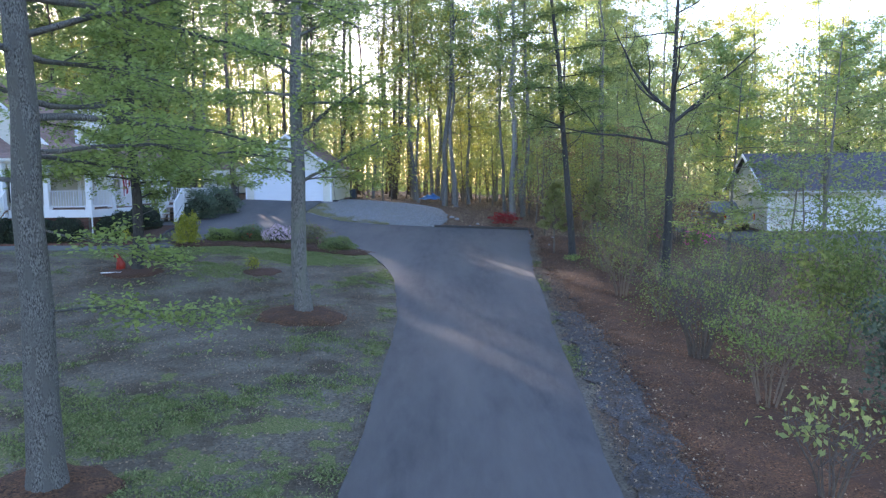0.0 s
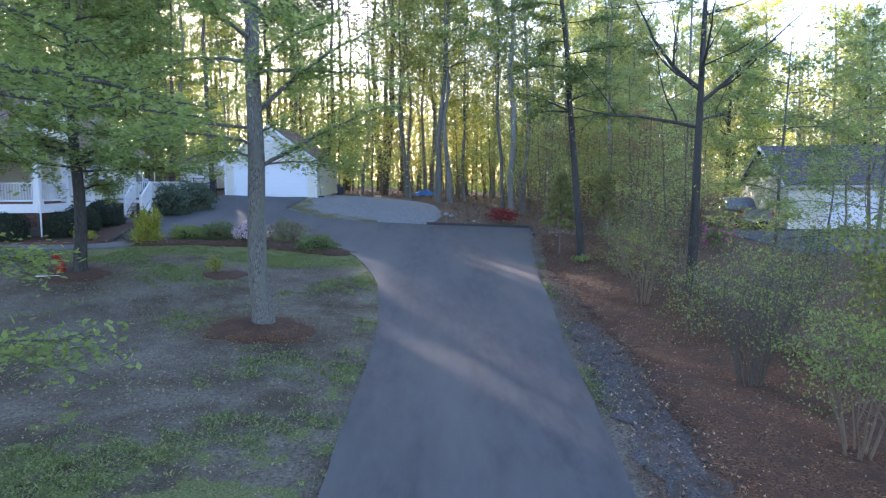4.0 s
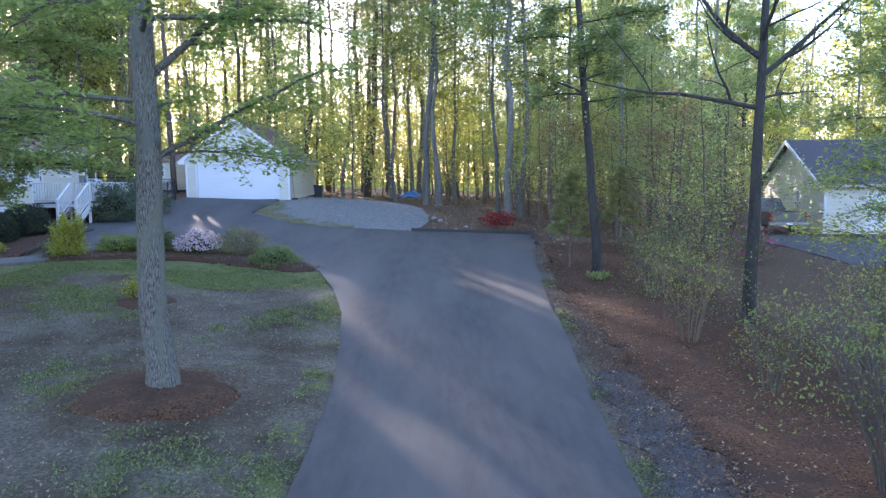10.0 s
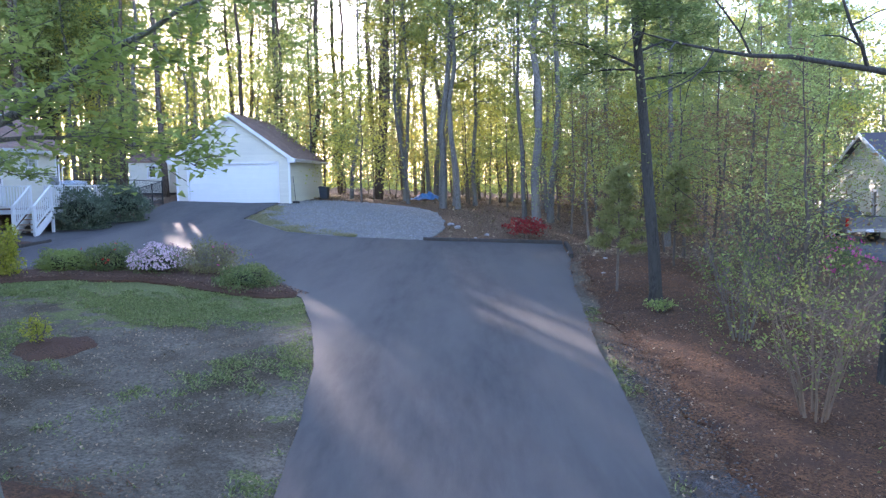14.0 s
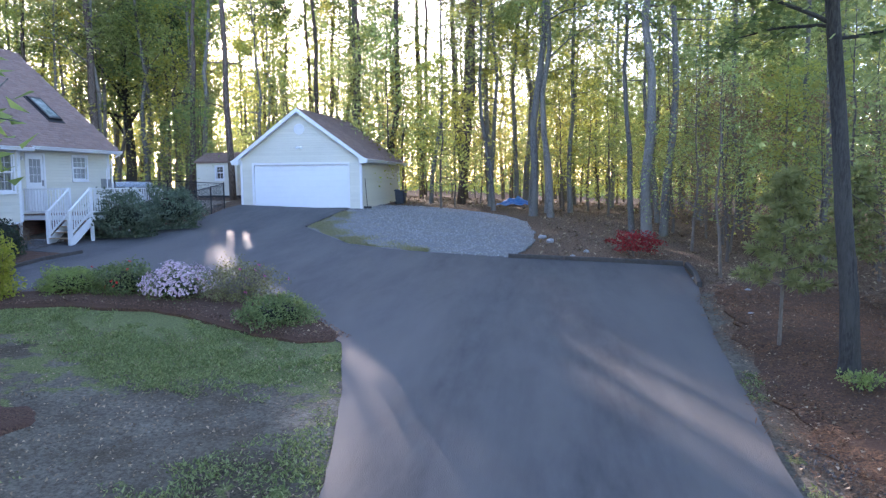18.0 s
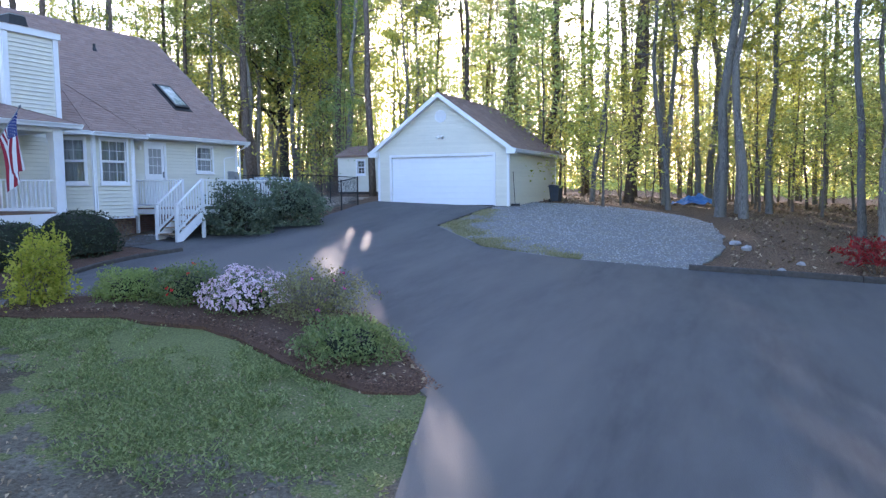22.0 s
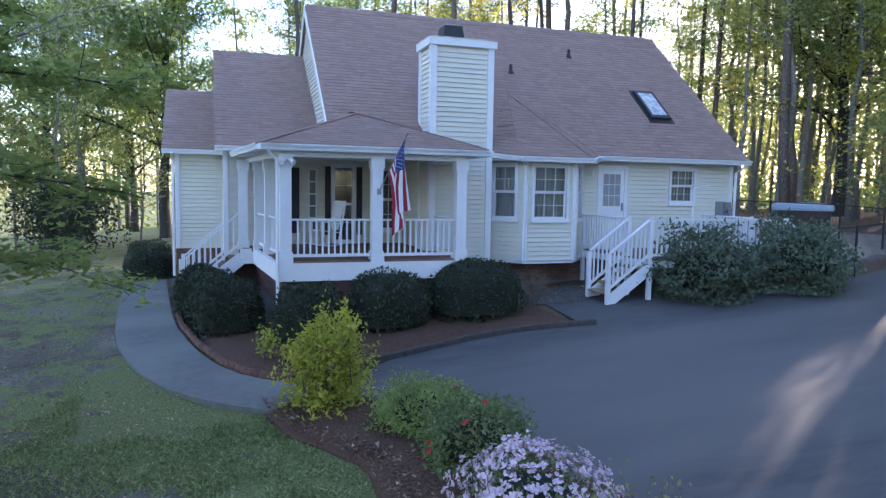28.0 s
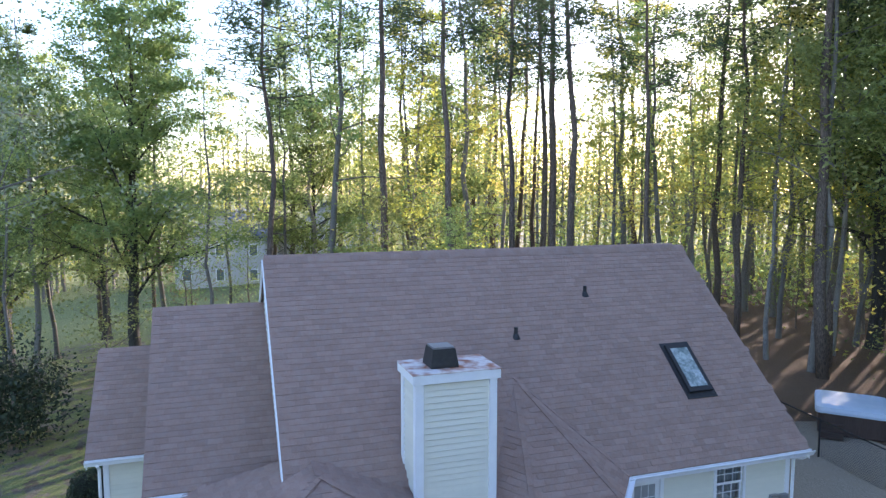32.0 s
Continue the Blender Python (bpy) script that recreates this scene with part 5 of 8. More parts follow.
def build_garage():
    W, D, he, ha = 3.15, 7.1, 2.36, 4.86
    sl = (ha - he) / (W + 0.32)
    top = lambda s: ha - 0.10 - sl * abs(s - W)
    dw, dh = 2.45, 2.12
    siding_wall(garage, "wall", (-W, 0), (W, 0), -0.05, ha, holes=((W - dw, W + dw, -0.05, dh),), top=top)
    siding_wall(garage, "wall", (W, 0), (W, D), -0.05, he + 0.08)
    siding_wall(garage, "wall", (-W, D), (-W, 0), -0.05, he + 0.08)
    siding_wall(garage, "wall", (W, D), (-W, D), -0.05, ha, top=top, board=False)
    trim(garage, "corner_trim", [((W - 0.08, -0.035, -0.05), (W + 0.035, 0.08, he)), ((-W - 0.035, -0.035, -0.05), (-W + 0.08, 0.08, he)), ((W - 0.08, D - 0.08, -0.05), (W + 0.035, D + 0.03, he))])
    trim(garage, "door_casing", [((-dw - 0.11, -0.05, -0.05), (-dw, 0.05, dh + 0.11)), ((dw, -0.05, -0.05), (dw + 0.11, 0.05, dh + 0.11)), ((-dw, -0.05, dh), (dw, 0.05, dh + 0.11))])
    door = part("garage_door", MB().box((-dw, 0.062, -0.02), (dw, 0.11, dh)), DOOR_WHITE, garage, "closed white sectional garage door with ribbed panels")
    for i in range(4):
        z0 = 0.0 + dh / 4 * i
        mb = MB()
        for j in range(2):
            za = z0 + 0.003 + j * dh / 8
            zb = za + dh / 8 - 0.005
            mb.add([(-dw, 0.06, za), (dw, 0.06, za), (dw, 0.05, za + 0.015), (-dw, 0.05, za + 0.015), (dw, 0.05, zb - 0.015), (-dw, 0.05, zb - 0.015), (dw, 0.06, zb), (-dw, 0.06, zb)],
                   [(0, 1, 2, 3), (3, 2, 4, 5), (5, 4, 6, 7)])
        part("panel", mb, DOOR_WHITE, door)
    part("door_seal", MB().box((-dw, 0.04, -0.04), (dw, 0.1, 0.0)), BLACK, door)
    rf = roof_plane(garage, [(W + 0.32, -0.3, he), (W + 0.32, D + 0.3, he), (0, D + 0.3, ha), (0, -0.3, ha)], parts=150, near=(1.5, 2.0), seed=31)
    roof_plane(garage, [(-W - 0.32, D + 0.3, he), (-W - 0.32, -0.3, he), (0, -0.3, ha), (0, D + 0.3, ha)], seed=32)
    for s in (-1, 1):
        for y0 in (-0.34, D + 0.3):
            a = [(s * (W + 0.34), y0, he - 0.015), (s * (W + 0.34), y0 + 0.04, he - 0.015), (0, y0 + 0.04, ha + 0.0), (0, y0, ha + 0.0)]
            part("rake_board", MB().add(a + [(x, y, z - 0.2) for x, y, z in a], BOXF), WHITE, rf)
        part("eave_return", MB().add([(s * (W - 0.02), -0.32, he - 0.21), (s * (W + 0.36), -0.32, he - 0.21), (s * (W + 0.36), -0.32, he + 0.0), (s * (W - 0.02), -0.32, he + 0.16), (s * (W - 0.02), 0, he - 0.21), (s * (W + 0.36), 0, he - 0.21), (s * (W + 0.36), 0, he), (s * (W - 0.02), 0, he + 0.16)], BOXF), WHITE, rf)
        gutter(garage, (s * (W + 0.33), -0.3, he - 0.01), (s * (W + 0.33), D + 0.3, he - 0.01), (s, 0, 0))
        part("soffit", MB().box((min(s * W, s * (W + 0.33)), -0.3, he - 0.14), (max(s * W, s * (W + 0.33)), D + 0.3, he - 0.11)), WHITE, garage)
        part("rake_soffit", MB().add([(s * (W + 0.3), -0.3, he - 0.14), (s * (W + 0.3), 0, he - 0.14), (0, 0, ha - 0.14), (0, -0.3, ha - 0.14)], [(0, 1, 2, 3)]), WHITE, garage)
    for i in range(30):
        y = -0.3 + i * 0.256
        cap = MB()
        for s in (-1, 1):
            cap.add([(0, y, ha + 0.03), (0, y + 0.28, ha + 0.018), (s * 0.14, y + 0.28, ha - 0.085), (s * 0.14, y, ha - 0.073)], [(0, 1, 2, 3)])
        part("cap_shingle", cap, SHINGLE, rf)
    vent = part("gable_vent", MB().tube([(0, 0.0, 3.86), (0, -0.05, 3.86)], 0.27, 24), WHITE, garage, "round white louvred gable vent")
    for i in range(7):
        z = 3.68 + 0.06 * i
        h = math.sqrt(max(0.05 ** 2, 0.22 ** 2 - (z - 3.86) ** 2))
        part("slat", MB().add([(-h, -0.055, z - 0.02), (h, -0.055, z - 0.02), (h, -0.075, z + 0.02), (-h, -0.075, z + 0.02)], [(0, 1, 2, 3)]), WHITE, vent)
    fl = part("flood_light", MB().tube([(0.02, 0, 2.93), (0.02, -0.06, 2.93)], 0.05, 10), WHITE, garage, "white twin floodlight over the door")
    for s in (-1, 1):
        part("lamp_head", MB().tube([(0.02, -0.06, 2.95), (0.02 + s * 0.08, -0.1, 2.98), (0.02 + s * 0.14, -0.16, 2.93)], [0.02, 0.05, 0.065], 10), WHITE, fl)
    part("slab", MB().box((-W + 0.1, -0.25, -0.25), (W - 0.1, D, -0.04)), CONCRETE, garage)
    part("foundation", MB().box((-W + 0.02, 0.02, -0.8), (W - 0.02, D - 0.02, -0.06)), MORTAR, garage)


build_garage()


# ---- trees ----
def limb(mb, p, way, length, r0, r, sides, segs, bend, tips, depth, twig, up=0.25):
    """A wandering tapered branch with side branches; its ends go to tips."""
    p, way = np.array(p, float), np.array(way, float)
    pts, rad = [p.copy()], [r0]
    for i in range(segs):
        way = way + r.normal(0, bend, 3) + np.array((0, 0, up * 0.12))
        way /= np.linalg.norm(way)
        p = p + way * length / segs
        pts.append(p.copy())
        rad.append(r0 * (1 - 0.82 * (i + 1) / segs))
    mb.tube(pts, rad, sides, caps=False)
    for i in range(1, segs + 1):
        if depth and r.random() < twig:
            side = np.cross(way, r.normal(0, 1, 3))
            side /= np.linalg.norm(side) + 1e-9
            w = pts[i] - pts[i - 1]
            w = w / np.linalg.norm(w) * 0.55 + side * 0.8
            limb(mb, pts[i], w, length * r.uniform(0.35, 0.6), rad[i] * 0.65, r, max(3, sides - 1), max(2, segs - 1), bend * 1.2, tips, depth - 1, twig, up)
    for i in range(max(1, segs // 2), segs + 1):
        tips.append((pts[i], length))
    return pts


def leaf_cloud(tips, r, per, spread, size, flat=0.5, droop=0.0, aspect=0.55):
    """Leaves round the branch ends."""
    c0 = np.array([t[0] for t in tips])
    sp = np.array([min(t[1], 2.5) for t in tips])[:, None] * spread
    c = np.repeat(c0, per, 0) + r.normal(0, 1, (len(c0) * per, 3)) * np.repeat(sp, per, 0) * np.array((1, 1, flat))
    c[:, 2] -= droop * np.abs(r.normal(0, 1, len(c)))
    n = len(c)
    s = size * r.uniform(0.6, 1.3, n)
    a = r.normal(0, 1, (n, 3))
    a[:, 2] *= 0.6
    a /= np.linalg.norm(a, axis=1)[:, None]
    b = np.cross(a, r.normal(0, 1, (n, 3)))
    b /= np.linalg.norm(b, axis=1)[:, None]
    return c, a * s[:, None] / 2, b * (s * aspect)[:, None] / 2


def tree(name, seed, height, r0, crown_from, limbs, limb_len, per, spread, size, bark, leaf, lean=(0, 0), fork=None, label="", category="tree", sides=9, depth=2, twig=0.55, up=0.35, flat=0.5, top=True, curve=0.0, far=False, group="", wander=0.5):
    """A tapered trunk with limbs and a ragged crown of single leaves."""
    r = np.random.default_rng(seed)
    root = empty(name, None, label=label, category=category, group=group)
    tb, tips = MB(), []
    k = 12
    t = np.linspace(0, 1, k)
    wx, wy = np.cumsum(r.normal(0, 0.012, (2, k)), axis=1) * height
    wx, wy = wx - wx[0], wy - wy[0]
    pts = np.stack((lean[0] * height * t + curve * height * t * t + wx * wander, lean[1] * height * t + wy * wander, height * t), 1)
    rad = r0 * (1 - 0.86 * t ** 0.9)
    rad[0] *= 1.25
    pts[0, 2] = -0.25
    pts2 = np.concatenate((pts[:1], [pts[0] + (pts[1] - pts[0]) * 0.12, pts[0] + (pts[1] - pts[0]) * 0.35], pts[1:]))
    rad2 = np.concatenate(([r0 * 1.45], [r0 * 1.12, r0 * 1.02], rad[1:]))
    tb.tube(pts2, rad2, sides)
    for i in range(limbs):
        u = crown_from + (1 - crown_from) * (i + r.uniform(0, 0.9)) / limbs
        u = min(u, 0.97)
        p = np.array([np.interp(u, t, pts[:, j]) for j in range(3)])
        a = i * 2.4 + r.uniform(-0.5, 0.5)
        rise = r.uniform(0.1, 0.7) * up * 2
        ln = limb_len * r.uniform(0.6, 1.15) * (1.15 - 0.75 * max(0, (u - crown_from) / (1 - crown_from)))
        limb(tb, p, (math.cos(a), math.sin(a), rise), ln, max(0.015, np.interp(u, t, rad) * 0.45), r, 3 if far else 5, 3 if far else 4, 0.16, tips, depth, twig, up)
    if fork:
        for a, rise, ln, at, rr in fork:
            p = np.array([np.interp(at, t, pts[:, j]) for j in range(3)])
            limb(tb, p, (math.cos(a), math.sin(a), rise), ln, rr, r, 7, 7, 0.11, tips, depth, 0.75, up)
    if top:
        tips += [(pts[-1], limb_len * 0.6), (pts[-2], limb_len * 0.6)]
    part("trunk", tb, bark, root, smooth=True)
    if per:
        cloud = leaf_cloud(tips, r, per, spread, size, flat)
        part("crown", MB().tris(*cloud) if far else MB().quads(*cloud), leaf, root)
    return root


def pine(name, seed, height, r0, label, group=""):
    r = np.random.default_rng(seed)
    root = empty(name, None, label=label, category="tree", group=group)
    tb, tips = MB(), []
    t = np.linspace(0, 1, 10)
    wx = np.cumsum(r.normal(0, 0.006, 10)) * height
    pts = np.stack((wx - wx[0], np.cumsum(r.normal(0, 0.005, 10)) * height, height * t), 1)
    pts[:, 1] -= pts[0, 1]
    pts[0, 2] = -0.2
    tb.tube(pts, r0 * (1 - 0.85 * t), 9)
    cf = r.uniform(0.42, 0.55)
    for i in range(26):
        u = cf + (0.98 - cf) * i / 26 if i > 5 else r.uniform(0.2, cf)
        p = np.array([np.interp(u, t, pts[:, j]) for j in range(3)])
        a = i * 2.4 + r.uniform(-0.4, 0.4)
        ln = r.uniform(1.6, 3.0) * (1.1 - 0.6 * max(0, (u - cf) / (1 - cf))) * (1 if i > 5 else 0.5)
        got = []
        limb(tb, p, (math.cos(a), math.sin(a), r.uniform(-0.05, 0.35)), ln, 0.035, r, 4, 4, 0.12, got, 1, 0.6, 0.2)
        if i > 5:
            tips += got
    part("trunk", tb, PINE_BARK, root, smooth=True)
    c0 = np.array([q[0] for q in tips])
    per = 19
    n = len(c0) * per
    c = np.repeat(c0, per, 0) + r.normal(0, 0.28, (n, 3))
    a = r.normal(0, 1, (n, 3))
    a[:, 2] = np.abs(a[:, 2]) * 0.5
    a /= np.linalg.norm(a, axis=1)[:, None]
    b = np.cross(a, r.normal(0, 1, (n, 3)))
    b /= np.linalg.norm(b, axis=1)[:, None]
    part("crown", MB().tris(c, a * r.uniform(0.12, 0.26, n)[:, None], b * 0.035), L_PINE, root)
    return root


def put(ob, x, y, turn=0.0, s=1.0, dz=0.0, first=False):
    m = Matrix.Translation((x, y, lz(x, y) + dz)) @ Matrix.Rotation(turn, 4, 'Z')
    if first:
        ob.matrix_basis = m @ Matrix.Scale(s, 4)
        return ob
    made = copy_thing(ob, m)
    made.scale = (s, s, s)
    return made


# the yard's own trees: limbs that carry flat sprays of small leaves
def spray_limb(tb, tips, p, az, rise, length, r0, r, droop=0.25, twigs=14, twig_len=0.9, flat=0.36):
    """An arching limb with side twigs that lie nearly flat; leaf places go to tips."""
    k = 9
    p = np.array(p, float)
    pts, rad = [p.copy()], [r0]
    turn = az
    for i in range(k):
        u = (i + 1) / k
        turn += r.normal(0, 0.13)
        z = rise * (1 - u * 0.55) - droop * u * u + r.normal(0, 0.07)
        d = np.array((math.cos(turn), math.sin(turn), z))
        p = p + d / np.linalg.norm(d) * length / k
        pts.append(p.copy())
        rad.append(max(0.006, r0 * (1 - 0.85 * u)))
    tb.tube(pts, rad, 6, caps=False)
    pts = np.array(pts)
    us = np.linspace(0, 1, k + 1)
    for i in range(twigs):
        u = 0.18 + 0.82 * (i + r.uniform(0, 1)) / twigs
        q = np.array([np.interp(u, us, pts[:, j]) for j in range(3)])
        a = az + (1 if i % 2 else -1) * r.uniform(0.4, 1.25) * (1 if u < 0.93 else 0.3)
        ln = twig_len * (1.2 - 0.65 * u) * r.uniform(0.55, 1.25)
        w = np.array((math.cos(a), math.sin(a), r.normal(0.05, flat)))
        m = q + w * ln * 0.55
        e = m + (w + np.array((r.normal(0, 0.25), r.normal(0, 0.25), -0.18))) * ln * 0.45
        tb.tube([q, m, e], [max(0.005, r0 * 0.22 * (1.1 - u)), 0.005, 0.003], 4, caps=False)
        ends = [(q, m), (m, e)]
        for b in (m, q + (m - q) * 0.5):
            a2 = a + r.choice((-1, 1)) * r.uniform(0.5, 1.1)
            f = b + np.array((math.cos(a2), math.sin(a2), r.normal(0, flat))) * ln * r.uniform(0.3, 0.55)
            tb.tube([b, f], [0.004, 0.003], 3, caps=False)
            ends.append((b, f))
        for s0, s1 in ends:
            for t in np.arange(0.2, 1.0, 0.11 / max(0.12, np.linalg.norm(s1 - s0))):
                tips.append(s0 + (s1 - s0) * t)


def yard_tree(name, seed, height, r0, limbs, auto, leaves, size, bark, leaf, label, lean=(0.0, 0.0), curve=0.0, twig_len=0.9, sides=14, near=False):
    """A trunk with named limbs (height, bearing, rise, length, thickness, droop) and others between auto's heights."""
    r = np.random.default_rng(seed)
    root = empty(name, None, label=label, category="tree")
    tb, tips = MB(), []
    k = 14
    t = np.linspace(0, 1, k)
    w = np.cumsum(r.normal(0, 0.0022, (2, k)), axis=1) * height
    pts = np.stack((lean[0] * height * t + curve * height * t * t + w[0] - w[0, 0], lean[1] * height * t + w[1] - w[1, 0], height * t), 1)
    rad = r0 * (1 - 0.84 * t ** 0.95)
    pts[0, 2] = -0.25
    low = [pts[0], pts[0] + (0, 0, 0.33), pts[0] + (0, 0, 0.6)]
    tb.tube(np.concatenate((low, pts[1:])), np.concatenate(([r0 * 1.6, r0 * 1.2, r0 * 1.04], rad[1:])), sides)
    at = lambda z: np.array([np.interp(z, pts[:, 2], pts[:, j]) for j in (0, 1)] + [z])
    for z, az, rise, ln, lr, droop in limbs:
        spray_limb(tb, tips, at(z), az, rise, ln, lr, r, droop, int(5 + ln * 4), twig_len)
    z0, z1, n, ln0 = auto
    for i in range(n):
        z = z0 + (z1 - z0) * (i + r.uniform(0, 0.8)) / n
        ln = ln0 * r.uniform(0.65, 1.1) * (1.1 - 0.6 * (z - z0) / (z1 - z0))
        spray_limb(tb, tips, at(z), i * 2.4 + r.uniform(-0.5, 0.5), r.uniform(0.1, 0.5), ln, max(0.018, np.interp(z, pts[:, 2], rad) * 0.32), r, r.uniform(0.2, 0.5), int(5 + ln * 3.5), twig_len)
    part("trunk", tb, bark, root, smooth=True)
    c = np.repeat(np.array(tips), leaves, 0)
    n = len(c)
    c = c + r.normal(0, 1, (n, 3)) * np.array((0.09, 0.09, 0.085))
    s = size * r.uniform(0.6, 1.3, n)
    a = np.column_stack((r.normal(0, 1, (n, 2)), r.normal(-0.1, 0.35, n)))
    a /= np.linalg.norm(a, axis=1)[:, None]
    b = np.cross(a, np.column_stack((r.normal(0, 0.45, (n, 2)), np.ones(n))))
    b /= np.linalg.norm(b, axis=1)[:, None]
    part("crown", MB().quads(c, a * s[:, None] / 2, b * (s * 0.62)[:, None] / 2) if near else MB().tris(c, a * s[:, None] * 0.62, b * (s * 0.8)[:, None] / 2), leaf, root)
    return root


put(yard_tree("oak_tree", 101, 17, 0.235, ((3.65, 0.0, 0.62, 3.6, 0.055, 0.1), (3.75, 0.5, 0.1, 2.4, 0.03, 0.5), (4.9, 0.15, 0.95, 3.8, 0.07, 0.0), (4.6, 3.25, 0.14, 3.6, 0.05, 0.3), (4.2, 4.1, 0.2, 3.2, 0.045, 0.4), (4.5, 1.2, 0.25, 0.7, 0.05, -0.2), (3.9, 2.4, 0.15, 3.0, 0.04, 0.4), (5.6, 5.2, 0.4, 3.6, 0.05, 0.2)),
              (5.6, 16.0, 26, 3.4), 6, 0.09, YARD_BARK, L_OAK, "straight grey-barked lawn tree in fresh leaf", lean=(-0.003, 0.0)), -3.98, 19.3, first=True)
put(yard_tree("oak_tree", 102, 17, 0.2, ((2.7, 1.5, 0.1, 3.8, 0.035, 0.4), (3.4, 1.75, 0.2, 3.9, 0.04, 0.4), (3.2, 0.2, 0.15, 4.0, 0.045, 0.4), (3.6, -0.6, 0.15, 4.2, 0.045, 0.4), (3.3, 3.0, 0.2, 3.8, 0.045, 0.4), (3.8, 4.2, 0.15, 4.2, 0.045, 0.4), (4.2, -1.2, 0.2, 4.2, 0.045, 0.3), (4.4, 1.4, 0.2, 4.0, 0.04, 0.3)),
              (3.4, 15.5, 44, 3.8), 6, 0.11, DARK_BARK, L_OAK, "dark-trunked yard tree with low layered leafy limbs", lean=(-0.012, 0.0), twig_len=1.05), -11.2, 25.05, first=True)
put(yard_tree("oak_tree", 103, 17, 0.235, ((5.15, 0.75, -0.02, 4.6, 0.06, 0.1), (6.75, 0.95, 0.05, 5.6, 0.06, 0.25), (5.4, 1.25, 0.05, 5.0, 0.05, 0.2), (4.7, 0.35, 0.1, 3.6, 0.04, 0.2), (6.0, 1.5, 0.1, 5.4, 0.05, 0.25), (4.6, 1.75, 0.05, 4.2, 0.04, 0.25), (2.55, 0.15, -0.05, 2.4, 0.022, 0.15), (3.7, 0.6, -0.3, 2.2, 0.02, 0.2), (5.6, 2.2, 0.1, 4.0, 0.05, 0.3), (6.2, 0.1, 0.3, 4.4, 0.05, 0.2), (4.3, 3.0, 0.1, 3.5, 0.04, 0.3), (6.0, 4.2, 0.2, 4.0, 0.05, 0.3), (7.2, 0.5, 0.1, 4.8, 0.05, 0.3)),
              (7.0, 16.0, 18, 4.2), 5, 0.092, ROUGH_BARK, L_OAK, "rough grey trunk with long low leafy limbs by the lawn", sides=18, near=True), -5.55, 9.25, first=True)
put(yard_tree("maple_tree", 104, 17, 0.15, ((5.6, 3.3, 0.5, 2.6, 0.04, 0.2), (6.0, 0.4, 0.5, 2.2, 0.04, 0.2), (6.6, 4.6, 0.4, 2.6, 0.04, 0.2)), (5.0, 16.5, 24, 2.6), 4, 0.12, DARK_BARK, L_GREEN, "leaning dark trunk with green leaves over the border", lean=(-0.06, 0.0), curve=-0.05), 5.55, 29.4, first=True)
put(tree("bare_tree", 105, 13, 0.165, 0.62, 8, 2.4, 2, 0.14, 0.08, DARK_BARK, L_SPRING, fork=((2.9, 0.22, 4.4, 0.385, 0.06), (0.1, 0.75, 4.2, 0.44, 0.07), (2.7, 0.85, 3.8, 0.47, 0.075), (0.9, 0.25, 3.4, 0.40, 0.04), (4.3, 0.5, 3.4, 0.5, 0.05)), label="dark forked tree still nearly bare of leaves", sides=12, wander=0.08, lean=(0.012, 0.0), twig=0.6), 7.85, 24.15, 0.0, first=True)

put(yard_tree("dogwood", 108, 7.4, 0.07, (), (2.4, 7.2, 18, 1.7), 4, 0.085, BARK, L_OAK, "slender small tree with layered fresh green leaves", lean=(0.04, 0.0), sides=8), 8.3, 20.2, first=True)
put(yard_tree("dogwood", 109, 9.5, 0.08, (), (2.6, 9.0, 22, 2.9), 2, 0.09, BARK, L_OAK, "small leaning tree with layered fresh green leaves", lean=(0.06, 0.0), sides=8), 12.4, 22.6, first=True)

# woods: a few kinds, repeated
G = "trees of the surrounding woods"
KINDS = [
    tree("forest_tree", 201, 21, 0.17, 0.34, 22, 3.0, 42, 0.34, 0.215, BARK, L_SPRING, label="tall slender woodland tree in yellow-green spring leaf", group=G, sides=7, depth=1, far=True),
    tree("forest_tree", 202, 19, 0.14, 0.30, 20, 2.6, 40, 0.36, 0.205, BARK, L_YELLOW, label="slender woodland tree with bright yellow-green leaves", group=G, sides=7, depth=1, far=True),
    tree("forest_tree", 203, 23, 0.21, 0.38, 20, 3.4, 42, 0.34, 0.215, BARK, L_GREEN, label="tall woodland tree in light green leaf", group=G, sides=8, depth=1, far=True),
    tree("forest_tree", 204, 18, 0.13, 0.36, 17, 2.4, 34, 0.36, 0.19, BARK, L_SPRING, label="thin woodland tree with sparse spring leaves", group=G, sides=7, depth=1, lean=(0.03, 0), far=True),
]
PINES = [pine("pine_tree", 301, 23, 0.19, "tall pine with a bare trunk and dark needle clumps", G), pine("pine_tree", 302, 25, 0.23, "tall pine with a bare trunk and dark needle clumps", G), pine("pine_tree", 303, 20, 0.16, "slim pine with a bare trunk and dark needle clumps", G)]
